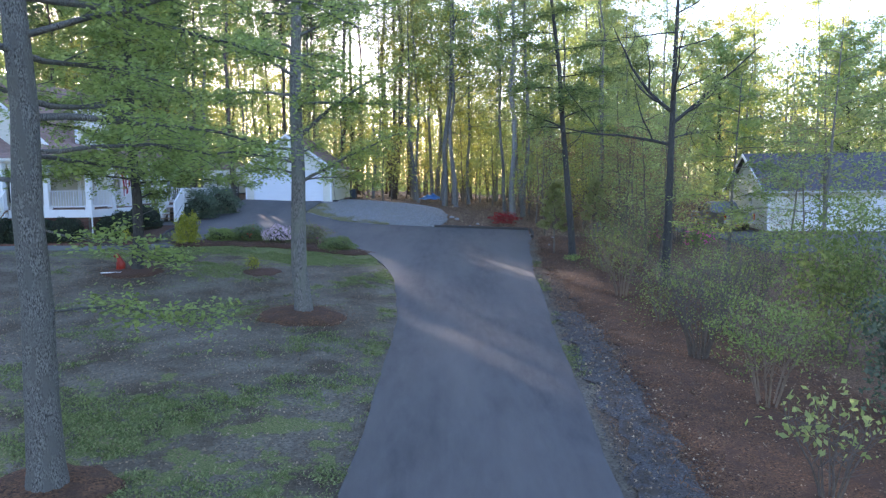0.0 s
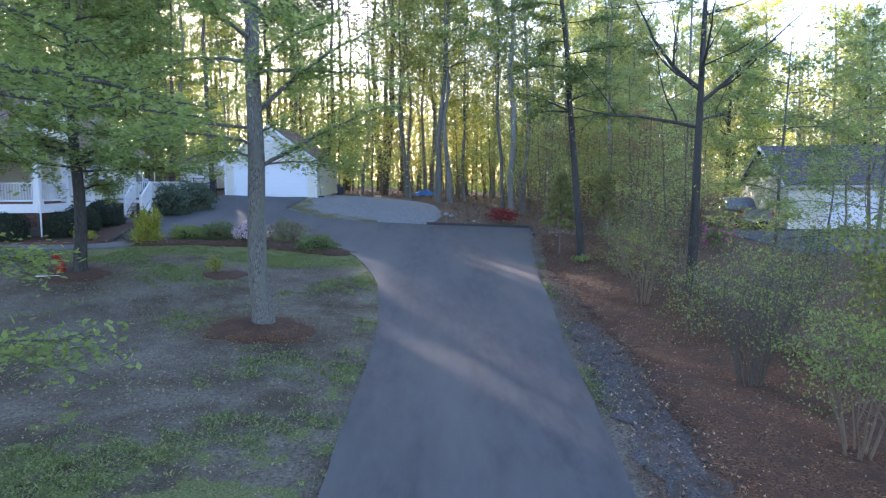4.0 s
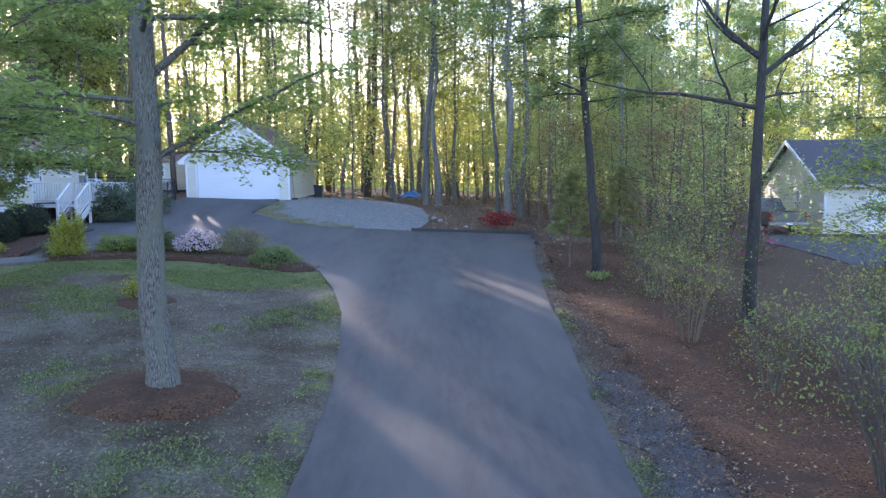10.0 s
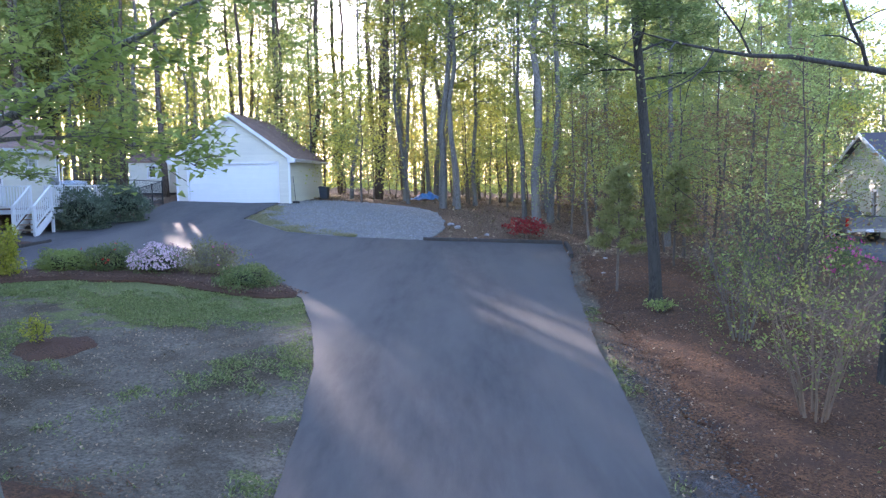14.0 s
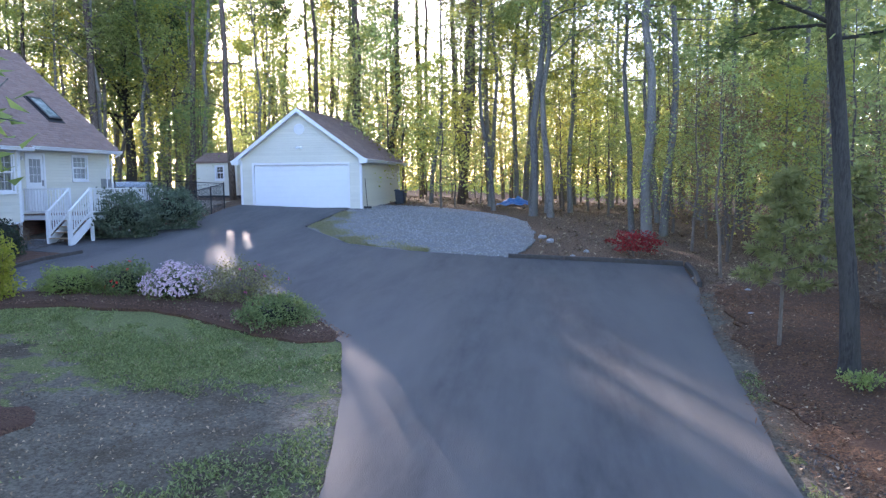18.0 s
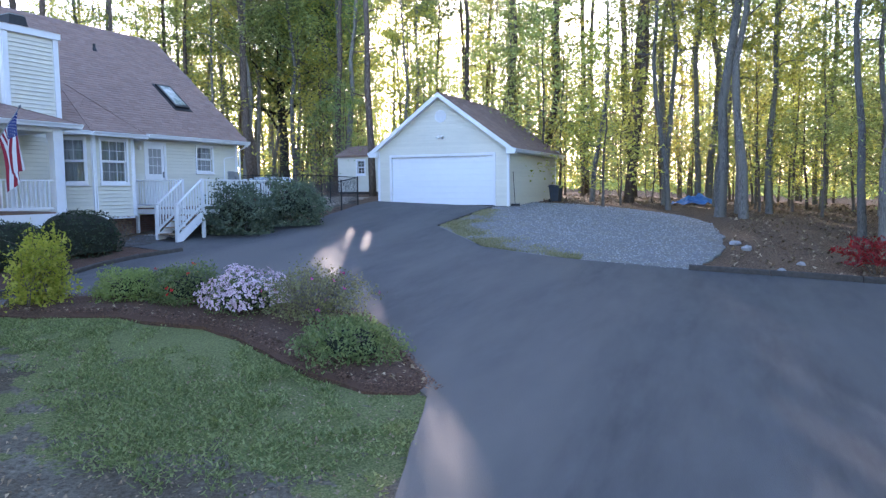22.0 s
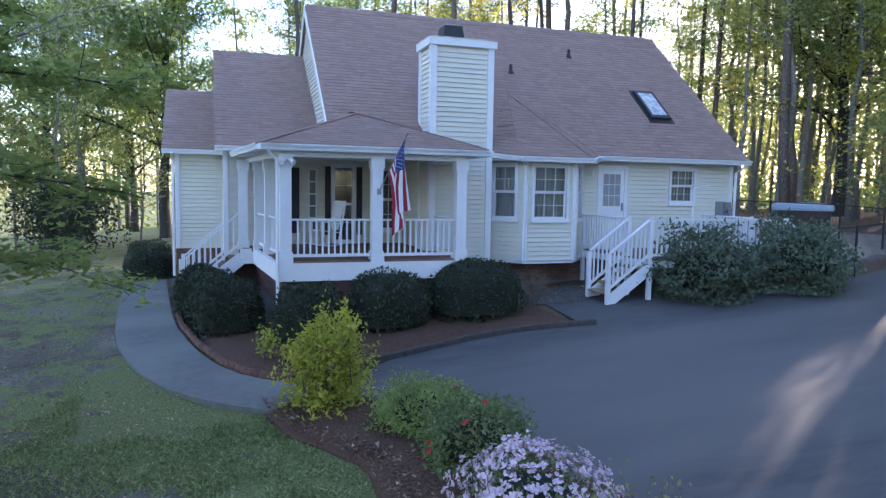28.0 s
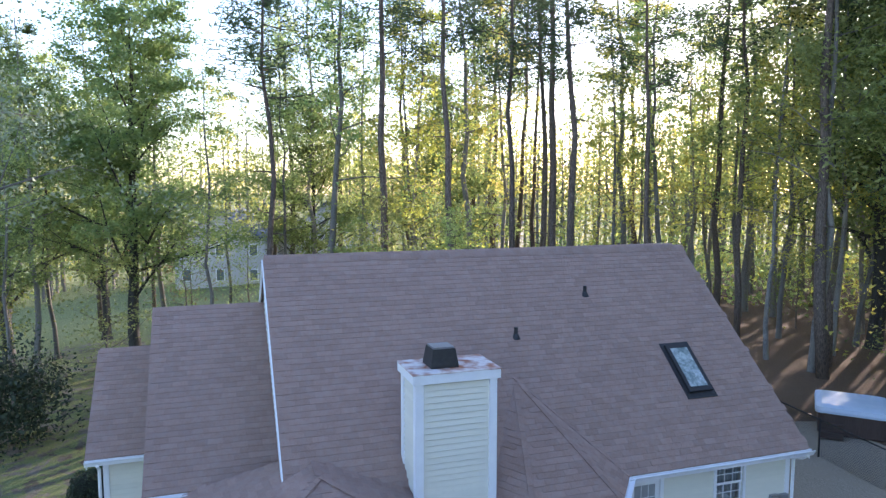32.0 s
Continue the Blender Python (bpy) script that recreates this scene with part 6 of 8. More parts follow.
LOW = [
    tree("understory_tree", 401, 6.5, 0.06, 0.15, 16, 2.2, 22, 0.38, 0.165, TWIG, L_YELLOW, label="low understory tree full of yellow-green leaves", group="understory trees", sides=6, depth=1, far=True),
    tree("understory_tree", 402, 8.0, 0.07, 0.15, 18, 2.4, 22, 0.38, 0.165, TWIG, L_SPRING, label="low understory tree full of spring-green leaves", group="understory trees", sides=6, depth=1, far=True),
    tree("understory_tree", 403, 5.0, 0.05, 0.10, 14, 2.0, 24, 0.38, 0.15, TWIG, L_GREEN, label="bushy green understory tree", group="understory trees", sides=6, depth=1, far=True),
    tree("understory_tree", 405, 5.5, 0.05, 0.12, 15, 2.0, 14, 0.36, 0.11, TWIG, L_BRONZE, label="thin understory tree with bronze young leaves", group="understory trees", sides=6, depth=1, far=True),
    tree("understory_tree", 406, 7.0, 0.06, 0.2, 17, 2.0, 16, 0.36, 0.11, TWIG, L_SPRING, label="thin twiggy understory tree with few leaves", group="understory trees", sides=6, depth=1, far=True),
]
BIG = tree("maple_tree", 404, 19, 0.36, 0.18, 34, 6.6, 120, 0.22, 0.27, DARK_BARK, L_GREEN, up=0.75, twig=0.8, label="broad green maple beyond the house", sides=10, depth=1, group="broad yard trees", far=True)
PALE = tree("oak_tree", 407, 17, 0.30, 0.3, 28, 6.2, 100, 0.24, 0.17, BARK, L_PALE, up=0.5, label="large pale-leaved oak beside the house", sides=10, depth=1, group="broad yard trees", far=True)
used = set()


def plant(kind, x, y, r, s=None, jitter=0.0):
    s = s or r.uniform(0.85, 1.15)
    first = id(kind) not in used
    used.add(id(kind))
    return put(kind, x + r.uniform(-jitter, jitter), y + r.uniform(-jitter, jitter), r.uniform(0, 6.28), s, 0.0, first)


def clear_of_buildings(x, y):
    if -28 < x < -13.5 and 28 < y < 50 or -15.3 < x < -6.5 and 43 < y < 60 or -26 < x < -13 and 49 < y < 57:
        return False
    if x < 5.4 and x > -15 and y < 50 or 13.5 < x < 36 and 32 < y < 53:
        return False
    if x < -13 and x > -48 and y < 29:
        return False
    if 18 < y < 44 and abs(x - 0.3 - 0.505 * (y - 6)) < 2.8:
        return False
    c = x + 14 + 0.489 * (y - 50)
    if y > 50 and (-1.4 if y < 64 else -3.0) < c < 1.2 or y > 63 and 1.9 < c < 7.2:
        return False
    return True


def woods():
    r = random.Random(5)
    # trunks that can be told apart
    for x, y, k in ((0.15, 50.6, 2), (0.98, 50.2, 0), (-5.7, 56.3, 3), (4.6, 45.0, 2), (5.3, 45.6, 0), (4.2, 46.3, 3), (2.0, 53.0, 1), (-2.4, 58.0, 0)):
        plant(KINDS[k], x, y, r, 1.0)
    spots = []
    def fill(n, xl, yl, gap, chooser, tries=4000):
        got = 0
        for _ in range(tries):
            if got >= n:
                break
            x, y = r.uniform(*xl), r.uniform(*yl)
            if not clear_of_buildings(x, y) or any((x - a) ** 2 + (y - b) ** 2 < gap * gap for a, b in spots):
                continue
            spots.append((x, y))
            plant(chooser(x, y), x, y, r)
            got += 1
    mix = lambda x, y: r.choice([KINDS[3], KINDS[1], KINDS[1], KINDS[0], LOW[0], LOW[1]]) if x > -3 else r.choice(PINES + KINDS[:2] + KINDS[1:2] + LOW[:1] * 2)
    fill(15, (-14, -3.5), (52, 74), 2.4, lambda x, y: r.choice(PINES + KINDS[3:] + LOW[:1]))
    fill(42, (-3.5, 16), (51, 74), 2.0, mix)                         # behind the gravel and garage
    fill(13, (5.5, 16), (38, 53), 2.7, lambda x, y: r.choice((KINDS[3], KINDS[3], KINDS[1], LOW[4])))                           # right-hand wood
    fill(72, (-46, -14), (57, 88), 2.0, lambda x, y: r.choice(PINES + KINDS + KINDS[:3]))
    fill(26, (-60, -31), (38, 58), 3.2, lambda x, y: r.choice(PINES + PINES + PINES + KINDS[:3] + LOW[:2]))
    # low trees about (-37, 42) are added to shade the side lawn
    for x, y, k, s in ((-48, 30.0, BIG, 1.0), (-46, 25.5, KINDS[2], 0.8), (-53, 25.5, KINDS[0], 0.85), (-43, 33.5, KINDS[0], 0.75), (-55, 31.5, KINDS[2], 0.9), (-60, 27.5, PINES[0], 0.9), (-57, 22.5, KINDS[2], 0.9), (-44, 28.6, LOW[1], 1.0), (-62, 36.5, KINDS[1], 0.9), (-50.5, 33.0, LOW[3], 1.4), (-65, 31, PINES[2], 1.0), (-46.5, 38, KINDS[3], 1.0), (-52, 41, BIG, 0.75), (-41, 43.5, KINDS[1], 1.0), (-38, 35.8, PINES[2], 1.1), (-56, 44, PINES[1], 1.0), (-45, 22.5, LOW[0], 1.25), (-50, 20.5, KINDS[1], 0.8), (-33.0, 22.0, PALE, 1.25), (-58, 33.5, LOW[2], 1.2), (-60, 46, LOW[2], 1.5), (-47.6, 49, BIG, 0.72), (-42, 25, KINDS[0], 0.7), (-50, 23.5, BIG, 0.85), (-57, 28, BIG, 0.8), (-52, 36.8, LOW[1], 0.9), (-36, 41, LOW[1], 1.1), (-38.5, 40.3, LOW[2], 1.4), (-34, 43.5, LOW[1], 1.0), (-41, 42.5, LOW[1], 1.15), (-33.5, 40.5, LOW[2], 1.2), (-29, 64, BIG, 1.05), (-26.3, 57.0, PINES[1], 1.15), (-27.2, 57.4, KINDS[0], 1.1), (-20.5, 56.9, PINES[0], 1.0), (-16.1, 53.2, PINES[2], 1.2), (-47, 23, LOW[2], 1.1)):
        plant(k, x, y, r, s)
        spots.append((x, y))
    # crowns that hem in the low sun beside the garage
    for c, y, k, q in ((-2.3, 56.6, LOW[2], 1.15), (-1.95, 59.2, LOW[1], 0.85), (-1.9, 75, KINDS[1], 1.0), (-2.1, 64.0, LOW[1], 1.15), (-2.2, 69, KINDS[1], 0.9), (1.0, 77, KINDS[0], 1.0), (3.8, 80, KINDS[3], 1.0), (2.6, 70, KINDS[3], 0.9), (-2.8, 57.6, LOW[1], 0.9), (-4.2, 59.5, LOW[0], 1.3), (-2.8, 61.0, LOW[1], 0.95), (9.0, 57.0, LOW[1], 1.25), (10.4, 58.5, LOW[0], 1.4), (8.6, 61.5, LOW[1], 1.3), (9.2, 66, KINDS[2], 1.0), (1.2, 72, KINDS[3], 1.0), (3.2, 60.5, LOW[1], 1.0), (-4.4, 64.5, KINDS[2], 1.0), (-4.0, 71, KINDS[0], 1.0), (-5.8, 67.5, KINDS[2], 1.05), (4.4, 74, KINDS[3], 0.95), (2.4, 69, PINES[2], 1.0), (4.3, 66.5, PINES[2], 0.9), (7.0, 71, PINES[0], 1.0), (4.6, 84, PINES[1], 1.0), (2.9, 88, KINDS[1], 1.0)):
        plant(k, -14 - 0.489 * (y - 50) + c, y, r, q)
    for y in range(62, 82, 3):
        plant(r.choice((LOW[0], LOW[2])), -14 - 0.489 * (y - 50) + r.uniform(2.2, 3.6), y, r, 0.75)
    fill(24, (14, 42), (53, 72), 2.6, mix)
    for x, y, k, q in ((23.5, 59, BIG, 0.75), (34, 58, BIG, 0.75), (14.5, 56, BIG, 0.7)):
        plant(k, x, y, r, q)
    fill(9, (11, 34), (16, 34), 3.8, lambda x, y: r.choice([KINDS[3], LOW[4], LOW[4], LOW[1]]))
    fill(40, (-5, 15), (52, 70), 1.5, lambda x, y: r.choice(LOW[:2] + LOW[:2] + LOW))
    fill(8, (-12, -6), (59, 72), 1.8, lambda x, y: r.choice(LOW))
    fill(20, (5.6, 13), (41, 53), 1.3, lambda x, y: r.choice(LOW[:2] + LOW[3:]))
    fill(24, (8, 15), (26, 46), 1.25, lambda x, y: r.choice(LOW[3:]))
    fill(8, (-34, -15), (57, 70), 2.0, lambda x, y: r.choice(LOW))


woods()


def far_woods():
    """The woods beyond, too far to count."""
    r = np.random.default_rng(9)
    tb, pos = MB(), []
    for lo, hi, n, rmin, rmax in ((-65, 75, 500, 78, 130), (75, 150, 120, 70, 120), (150, 300, 120, 45, 110)):
        a = np.radians(r.uniform(lo, hi, n))
        d = r.uniform(rmin, rmax, n)
        x, y = -6 - np.sin(a) * d, 30 + np.cos(a) * d
        for px, py in zip(x, y):
            if -88 < px < -30 and -5 < py < 62 or abs(px + 14 + 0.489 * (py - 50)) < 2 and 50 < py < 104:
                continue
            pos.append((px, py))
    for py in r.uniform(105, 138, 26):
        pos.append((-14 - 0.489 * (py - 50) + r.uniform(-6, 5), py))
    gap = lambda p: p[0] + 14 + 0.489 * (p[1] - 50)
    pos = np.array([p for p in pos if not (-2.6 < gap(p) < 0.6 or 2.2 < gap(p) < 7.0 and p[1] < 92)])
    h = r.uniform(13, 24, len(pos))
    h = np.where((pos[:, 1] < 112) & (np.abs(pos[:, 0] + 9.4 + 0.489 * (pos[:, 1] - 50)) < 2.6), np.minimum(h, 14.5), h)
    gz = land(pos[:, 0], pos[:, 1]) - 3.5 * np.clip((-pos[:, 0] - 45) / 80, 0, 1)
    for (x, y), k, g in zip(pos, h, gz):
        tb.tube([(x, y, g - 0.3), (x + r.normal(0, 0.3), y, g + k * 0.5), (x + r.normal(0, 0.5), y, g + k)], [0.2, 0.15, 0.04], 5, caps=False)
    tagged(part("far_trunks", tb, BARK), "trunks of the woods beyond", "woods", kind="stuff")
    for nm, mt, per, share in (("far_foliage", L_SPRING, 130, 0), ("far_foliage", L_YELLOW, 90, 1), ("far_foliage", L_PINE, 45, 2)):
        c = np.repeat(np.column_stack((pos, gz + h * 0.55)), per, 0)
        n = len(c)
        c = c + r.normal(0, 1, (n, 3)) * np.column_stack((np.full(n, 1.9), np.full(n, 1.9), np.repeat(h, per) * 0.24))
        c[:, 2] = np.maximum(c[:, 2], np.repeat(gz, per) + 0.4)
        s = r.uniform(0.2, 0.42, n)
        a = r.normal(0, 1, (n, 3))
        a /= np.linalg.norm(a, axis=1)[:, None]
        b = np.cross(a, r.normal(0, 1, (n, 3)))
        b /= np.linalg.norm(b, axis=1)[:, None]
        tagged(part(nm, MB().tris(c, a * s[:, None], b * (s * 0.6)[:, None]), mt), "spring foliage of the woods beyond", "woods", kind="stuff")


def far_brush():
    """Low growth between the trunks of the woods beyond."""
    r = np.random.default_rng(19)
    for n, mt in ((26000, L_SPRING), (18000, L_YELLOW), (14000, L_GREEN)):
        a = np.radians(r.uniform(-65, 70, n))
        d = 46 + 40 * r.uniform(0, 1, n) ** 0.7
        x, y = -6 - np.sin(a) * d, 30 + np.cos(a) * d
        keep = ~((x < -28) & (y < 62)) & (y > 66) | (x > 16) & (y > 52)
        x, y = x[keep], y[keep]
        n = len(x)
        top = 2.5 + 2.2 * np.sin(x * 0.7 + 2 * np.sin(y * 0.4)) + 1.2 * np.sin(x * 1.9 + y)
        c = np.column_stack((x, y, land(x, y) + 0.2 + np.clip(top, 0.6, 6) * r.uniform(0, 1, n)))
        s = r.uniform(0.13, 0.26, n)
        p = r.normal(0, 1, (n, 3))
        p /= np.linalg.norm(p, axis=1)[:, None]
        q = np.cross(p, r.normal(0, 1, (n, 3)))
        q /= np.linalg.norm(q, axis=1)[:, None]
        tagged(part("far_brush", MB().tris(c, p * s[:, None], q * (s * 0.6)[:, None]), mt), "low spring growth between the far trunks", "woods", kind="stuff")


far_woods()
far_brush()


# ---- shrubs and beds ----
def shrub(name, seed, x, y, rx, ry, h, leaves, leaf, size, stems=7, stem=TWIG, label="", category="shrub", flowers=None, hollow=0.0, lift=0.1, shape=2.0, aspect=0.5, lumps=0.25, group="", stem_r=0.014, base=0.12, solid=False):
    """A bush: stems that fan out from the ground and a ragged mass of leaves; solid adds a near-black core as inner
    shade; flowers are (material, number, size).
    """
    r = np.random.default_rng(seed)
    root = empty(name, Matrix.Translation((x, y, lz(x, y) + base * 0)), label=label, category=category, group=group)
    sb = MB()
    for i in range(stems):
        a = 2 * math.pi * i / stems + r.uniform(-0.4, 0.4)
        ex, ey = math.cos(a) * rx * r.uniform(0.3, 0.8), math.sin(a) * ry * r.uniform(0.3, 0.8)
        k = 6
        t = np.linspace(0, 1, k)
        pts = np.stack((0.12 * math.cos(a) * rx + ex * t ** 1.3 + r.normal(0, 0.03, k) * h * t, 0.12 * math.sin(a) * ry + ey * t ** 1.3 + r.normal(0, 0.03, k) * h * t, -0.08 + (h * r.uniform(0.7, 0.95) + 0.08) * t), 1)
        sb.tube(pts, stem_r * (1 - 0.75 * t) * r.uniform(0.7, 1.3), 5, caps=False)
        for j in (2, 3, 4):
            for _ in range(2):
                d = np.array((r.normal(0, 1), r.normal(0, 1), 0.9))
                d = d / np.linalg.norm(d) * h * r.uniform(0.18, 0.34)
                sb.tube([pts[j], pts[j] + d * 0.5 + r.normal(0, 0.02, 3), pts[j] + d], [stem_r * 0.45, stem_r * 0.3, stem_r * 0.12], 4, caps=False)
    part("stem", sb, stem, root)
    # near-black core put in for the shade between the inner leaves
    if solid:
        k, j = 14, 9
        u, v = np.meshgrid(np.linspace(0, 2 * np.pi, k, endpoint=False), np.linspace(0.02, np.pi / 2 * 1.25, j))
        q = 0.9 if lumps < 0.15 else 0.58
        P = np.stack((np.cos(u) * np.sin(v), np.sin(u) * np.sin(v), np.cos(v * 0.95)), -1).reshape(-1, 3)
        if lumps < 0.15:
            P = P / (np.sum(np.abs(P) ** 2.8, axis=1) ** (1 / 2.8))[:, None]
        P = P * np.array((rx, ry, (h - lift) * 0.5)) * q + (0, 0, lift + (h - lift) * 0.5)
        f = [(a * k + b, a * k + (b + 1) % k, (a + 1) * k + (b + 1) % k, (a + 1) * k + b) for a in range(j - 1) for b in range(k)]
        part("shade_core", MB().add(P, f), INNER_SHADE, root)
    def cloud(n, shell):
        d = r.normal(0, 1, (n, 3))
        d /= np.linalg.norm(d, axis=1)[:, None]
        rad = r.uniform(shell, 1.0, n) ** (1 / shape)
        ph = seed * 1.7
        lump = 1 + lumps * (0.5 * np.sin(d[:, 0] * 5 + ph) * np.sin(d[:, 1] * 5 + ph * 2) + 0.5 * np.sin(d[:, 2] * 7 + d[:, 0] * 4 + ph)) + r.normal(0, lumps * 0.22, n)
        if lumps < 0.15:
            d = d / (np.sum(np.abs(d) ** 2.8, axis=1) ** (1 / 2.8))[:, None] * 0.97
        c = d * (rad * lump)[:, None] * np.array((rx, ry, (h - lift) / 2)) + np.array((0, 0, lift + (h - lift) / 2))
        c[:, 2] = np.maximum(c[:, 2], 0.03)
        return c, d
    c, d = cloud(leaves, hollow)
    s = size * r.uniform(0.6, 1.35, leaves)
    a = r.normal(0, 1, (leaves, 3)) + d * 0.5
    a /= np.linalg.norm(a, axis=1)[:, None]
    b = np.cross(a, r.normal(0, 1, (leaves, 3)))
    b /= np.linalg.norm(b, axis=1)[:, None]
    part("foliage", MB().quads(c, a * s[:, None] / 2, b * (s * aspect)[:, None] / 2), leaf, root)
    if flowers:
        for fm, n, fs in flowers:
            c, d = cloud(n, 0.8)
            m = (c[:, 2] > h * 0.3)
            c, d = c[m] + d[m] * 0.03, d[m]
            mb = MB()
            for k in range(5):
                a = np.cross(d, r.normal(0, 1, d.shape))
                a /= np.linalg.norm(a, axis=1)[:, None]
                b = np.cross(a, d)
                mb.quads(c + a * fs * 0.45 + r.normal(0, 0.008, c.shape), a * fs * 0.5 + d * fs * 0.25, b * fs * 0.4)
            part("blossom", mb, fm, root)
    return root


# deep shade as a colour, for the cores added inside dense shrubs
INNER_SHADE = mat("inner_shade_dark", (0.012, 0.016, 0.010), (0.022, 0.026, 0.014), 20.0, 0.95)
HG = "clipped hedges before the porch"
for i, (x, y, rx, ry, h) in enumerate(((-16.8, 30.6, 0.66, 0.68, 1.15), (-17.75, 30.48, 0.6, 0.6, 1.15), (-18.6, 30.36, 0.58, 0.58, 1.15), (-19.45, 30.22, 0.56, 0.56, 1.15), (-15.4, 31.95, 0.64, 0.68, 1.12), (-15.5, 33.55, 0.76, 0.82, 1.2), (-15.5, 35.45, 0.88, 1.0, 1.26), (-27.2, 29.1, 0.6, 0.78, 1.0), (-30.0, 29.1, 0.6, 0.8, 1.05))):
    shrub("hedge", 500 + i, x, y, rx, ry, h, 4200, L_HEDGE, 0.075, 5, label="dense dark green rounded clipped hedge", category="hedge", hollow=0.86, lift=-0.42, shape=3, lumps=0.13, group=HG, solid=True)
shrub("golden_shrub", 510, -11.75, 31.45, 0.62, 0.62, 1.3, 4600, L_GOLD, 0.08, 9, label="bright yellow-green shrub at the end of the walk", lumps=0.45, solid=False, hollow=0.15, lift=-0.35)
for i, (dx, dy, hh) in enumerate(((0.25, 0.2, 1.5), (-0.1, -0.05, 1.62), (0.15, -0.35, 1.35), (-0.3, 0.3, 1.4))):
    shrub("golden_shrub", 511 + i, -11.75 + dx, 31.45 + dy, 0.16, 0.16, hh, 330, L_GOLD, 0.085, 3, label="upright shoot of the yellow-green shrub", lumps=0.4, lift=0.5)
for i, (x, y, h) in enumerate(((-14.35, 31.0, 0.75), (-14.0, 31.35, 0.5))):
    shrub("young_shrub", 516 + i, x, y, 0.22, 0.22, h, 260, L_GOLD, 0.08, 5, label="small sparse yellow-green shrub in the mulch", lumps=0.5, group="young shrubs in the porch bed")
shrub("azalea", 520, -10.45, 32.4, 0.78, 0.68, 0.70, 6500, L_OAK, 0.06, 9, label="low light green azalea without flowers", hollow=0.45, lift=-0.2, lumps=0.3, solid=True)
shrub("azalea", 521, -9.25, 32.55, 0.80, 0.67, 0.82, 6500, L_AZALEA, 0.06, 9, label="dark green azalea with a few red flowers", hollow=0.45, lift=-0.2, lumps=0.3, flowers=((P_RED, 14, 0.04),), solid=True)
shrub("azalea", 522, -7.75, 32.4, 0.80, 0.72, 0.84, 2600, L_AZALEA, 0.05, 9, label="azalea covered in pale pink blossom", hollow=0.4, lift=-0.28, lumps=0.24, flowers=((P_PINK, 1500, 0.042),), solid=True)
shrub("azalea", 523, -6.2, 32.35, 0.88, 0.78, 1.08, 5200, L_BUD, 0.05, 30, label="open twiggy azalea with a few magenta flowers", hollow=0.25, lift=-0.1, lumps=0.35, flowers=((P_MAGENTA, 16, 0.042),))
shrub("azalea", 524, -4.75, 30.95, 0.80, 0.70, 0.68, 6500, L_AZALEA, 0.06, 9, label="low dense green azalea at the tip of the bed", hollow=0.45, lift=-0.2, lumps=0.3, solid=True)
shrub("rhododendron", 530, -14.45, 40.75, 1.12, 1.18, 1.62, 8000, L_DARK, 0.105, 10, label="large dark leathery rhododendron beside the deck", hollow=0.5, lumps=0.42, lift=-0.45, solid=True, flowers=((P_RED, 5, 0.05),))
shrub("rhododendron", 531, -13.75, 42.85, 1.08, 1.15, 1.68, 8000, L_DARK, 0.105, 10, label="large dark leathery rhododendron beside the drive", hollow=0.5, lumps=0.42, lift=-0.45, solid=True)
shrub("twiggy_shrub", 532, -15.7, 37.0, 0.5, 0.5, 0.95, 500, L_BRONZE, 0.05, 14, label="thin twiggy shrub with bronze leaves by the bay", hollow=0.2, lumps=0.4)
shrub("low_shrub", 533, -12.75, 32.0, 0.3, 0.3, 0.5, 160, L_GREEN, 0.05, 9, label="sparse low twiggy plant at the bed's edge", hollow=0.2)
shrub("young_shrub", 534, -7.08, 25.45, 0.28, 0.28, 0.6, 420, L_GOLD, 0.07, 6, label="small yellow-green shrub on a mulch ring", lumps=0.4)
shrub("red_maple", 535, 3.7, 41.4, 0.85, 0.7, 0.85, 1500, L_RED, 0.09, 8, label="low spreading red-leaved shrub above the timber kerb", lumps=0.5, hollow=0.3)
# the border on the other side of the drive
B = "shrubs of the mulch border"
shrub("border_shrub", 540, 6.0, 22.9, 1.15, 1.15, 2.4, 1900, L_BORDER, 0.056, 15, PALE_TWIG, "open multi-stemmed shrub with tan stems and fresh leaves", hollow=0.3, lift=0.7, lumps=0.55, group=B, stem_r=0.018)
shrub("border_shrub", 541, 6.25, 16.55, 1.5, 1.5, 2.75, 2600, L_BORDER, 0.056, 26, TWIG, "vase-shaped bare-stemmed shrub with fresh leaves at its top", hollow=0.3, lift=1.0, lumps=0.65, group=B, stem_r=0.02)
shrub("border_shrub", 542, 6.4, 13.3, 1.25, 1.25, 2.3, 3000, L_BORDER, 0.06, 11, PALE_TWIG, "leafy multi-stemmed shrub with a green top", hollow=0.3, lift=0.8, lumps=0.5, group=B, stem_r=0.02)
shrub("border_shrub", 543, 5.6, 9.6, 0.8, 0.8, 1.7, 190, L_SPRING, 0.13, 9, TWIG, "sparse twiggy shrub with large fresh leaves", hollow=0.3, lift=0.7, lumps=0.5, group=B, stem_r=0.02)
shrub("border_shrub", 544, 6.5, 20.3, 0.8, 0.8, 1.9, 900, L_BORDER, 0.056, 13, TWIG, "slim yellow-green shrub between taller ones", hollow=0.2, lift=0.3, lumps=0.5, group=B, stem_r=0.018)
shrub("border_shrub", 545, 6.3, 26.3, 1.0, 1.0, 2.2, 1400, L_BORDER, 0.058, 13, TWIG, "airy yellow-green shrub on the border", hollow=0.2, lift=0.4, lumps=0.5, group=B, stem_r=0.02)
shrub("border_shrub", 546, 7.6, 27.8, 1.3, 1.2, 2.8, 1700, L_SPRING, 0.06, 14, TWIG, "airy spring-green shrub under the trees", hollow=0.2, lift=0.4, lumps=0.5, group=B, stem_r=0.02)
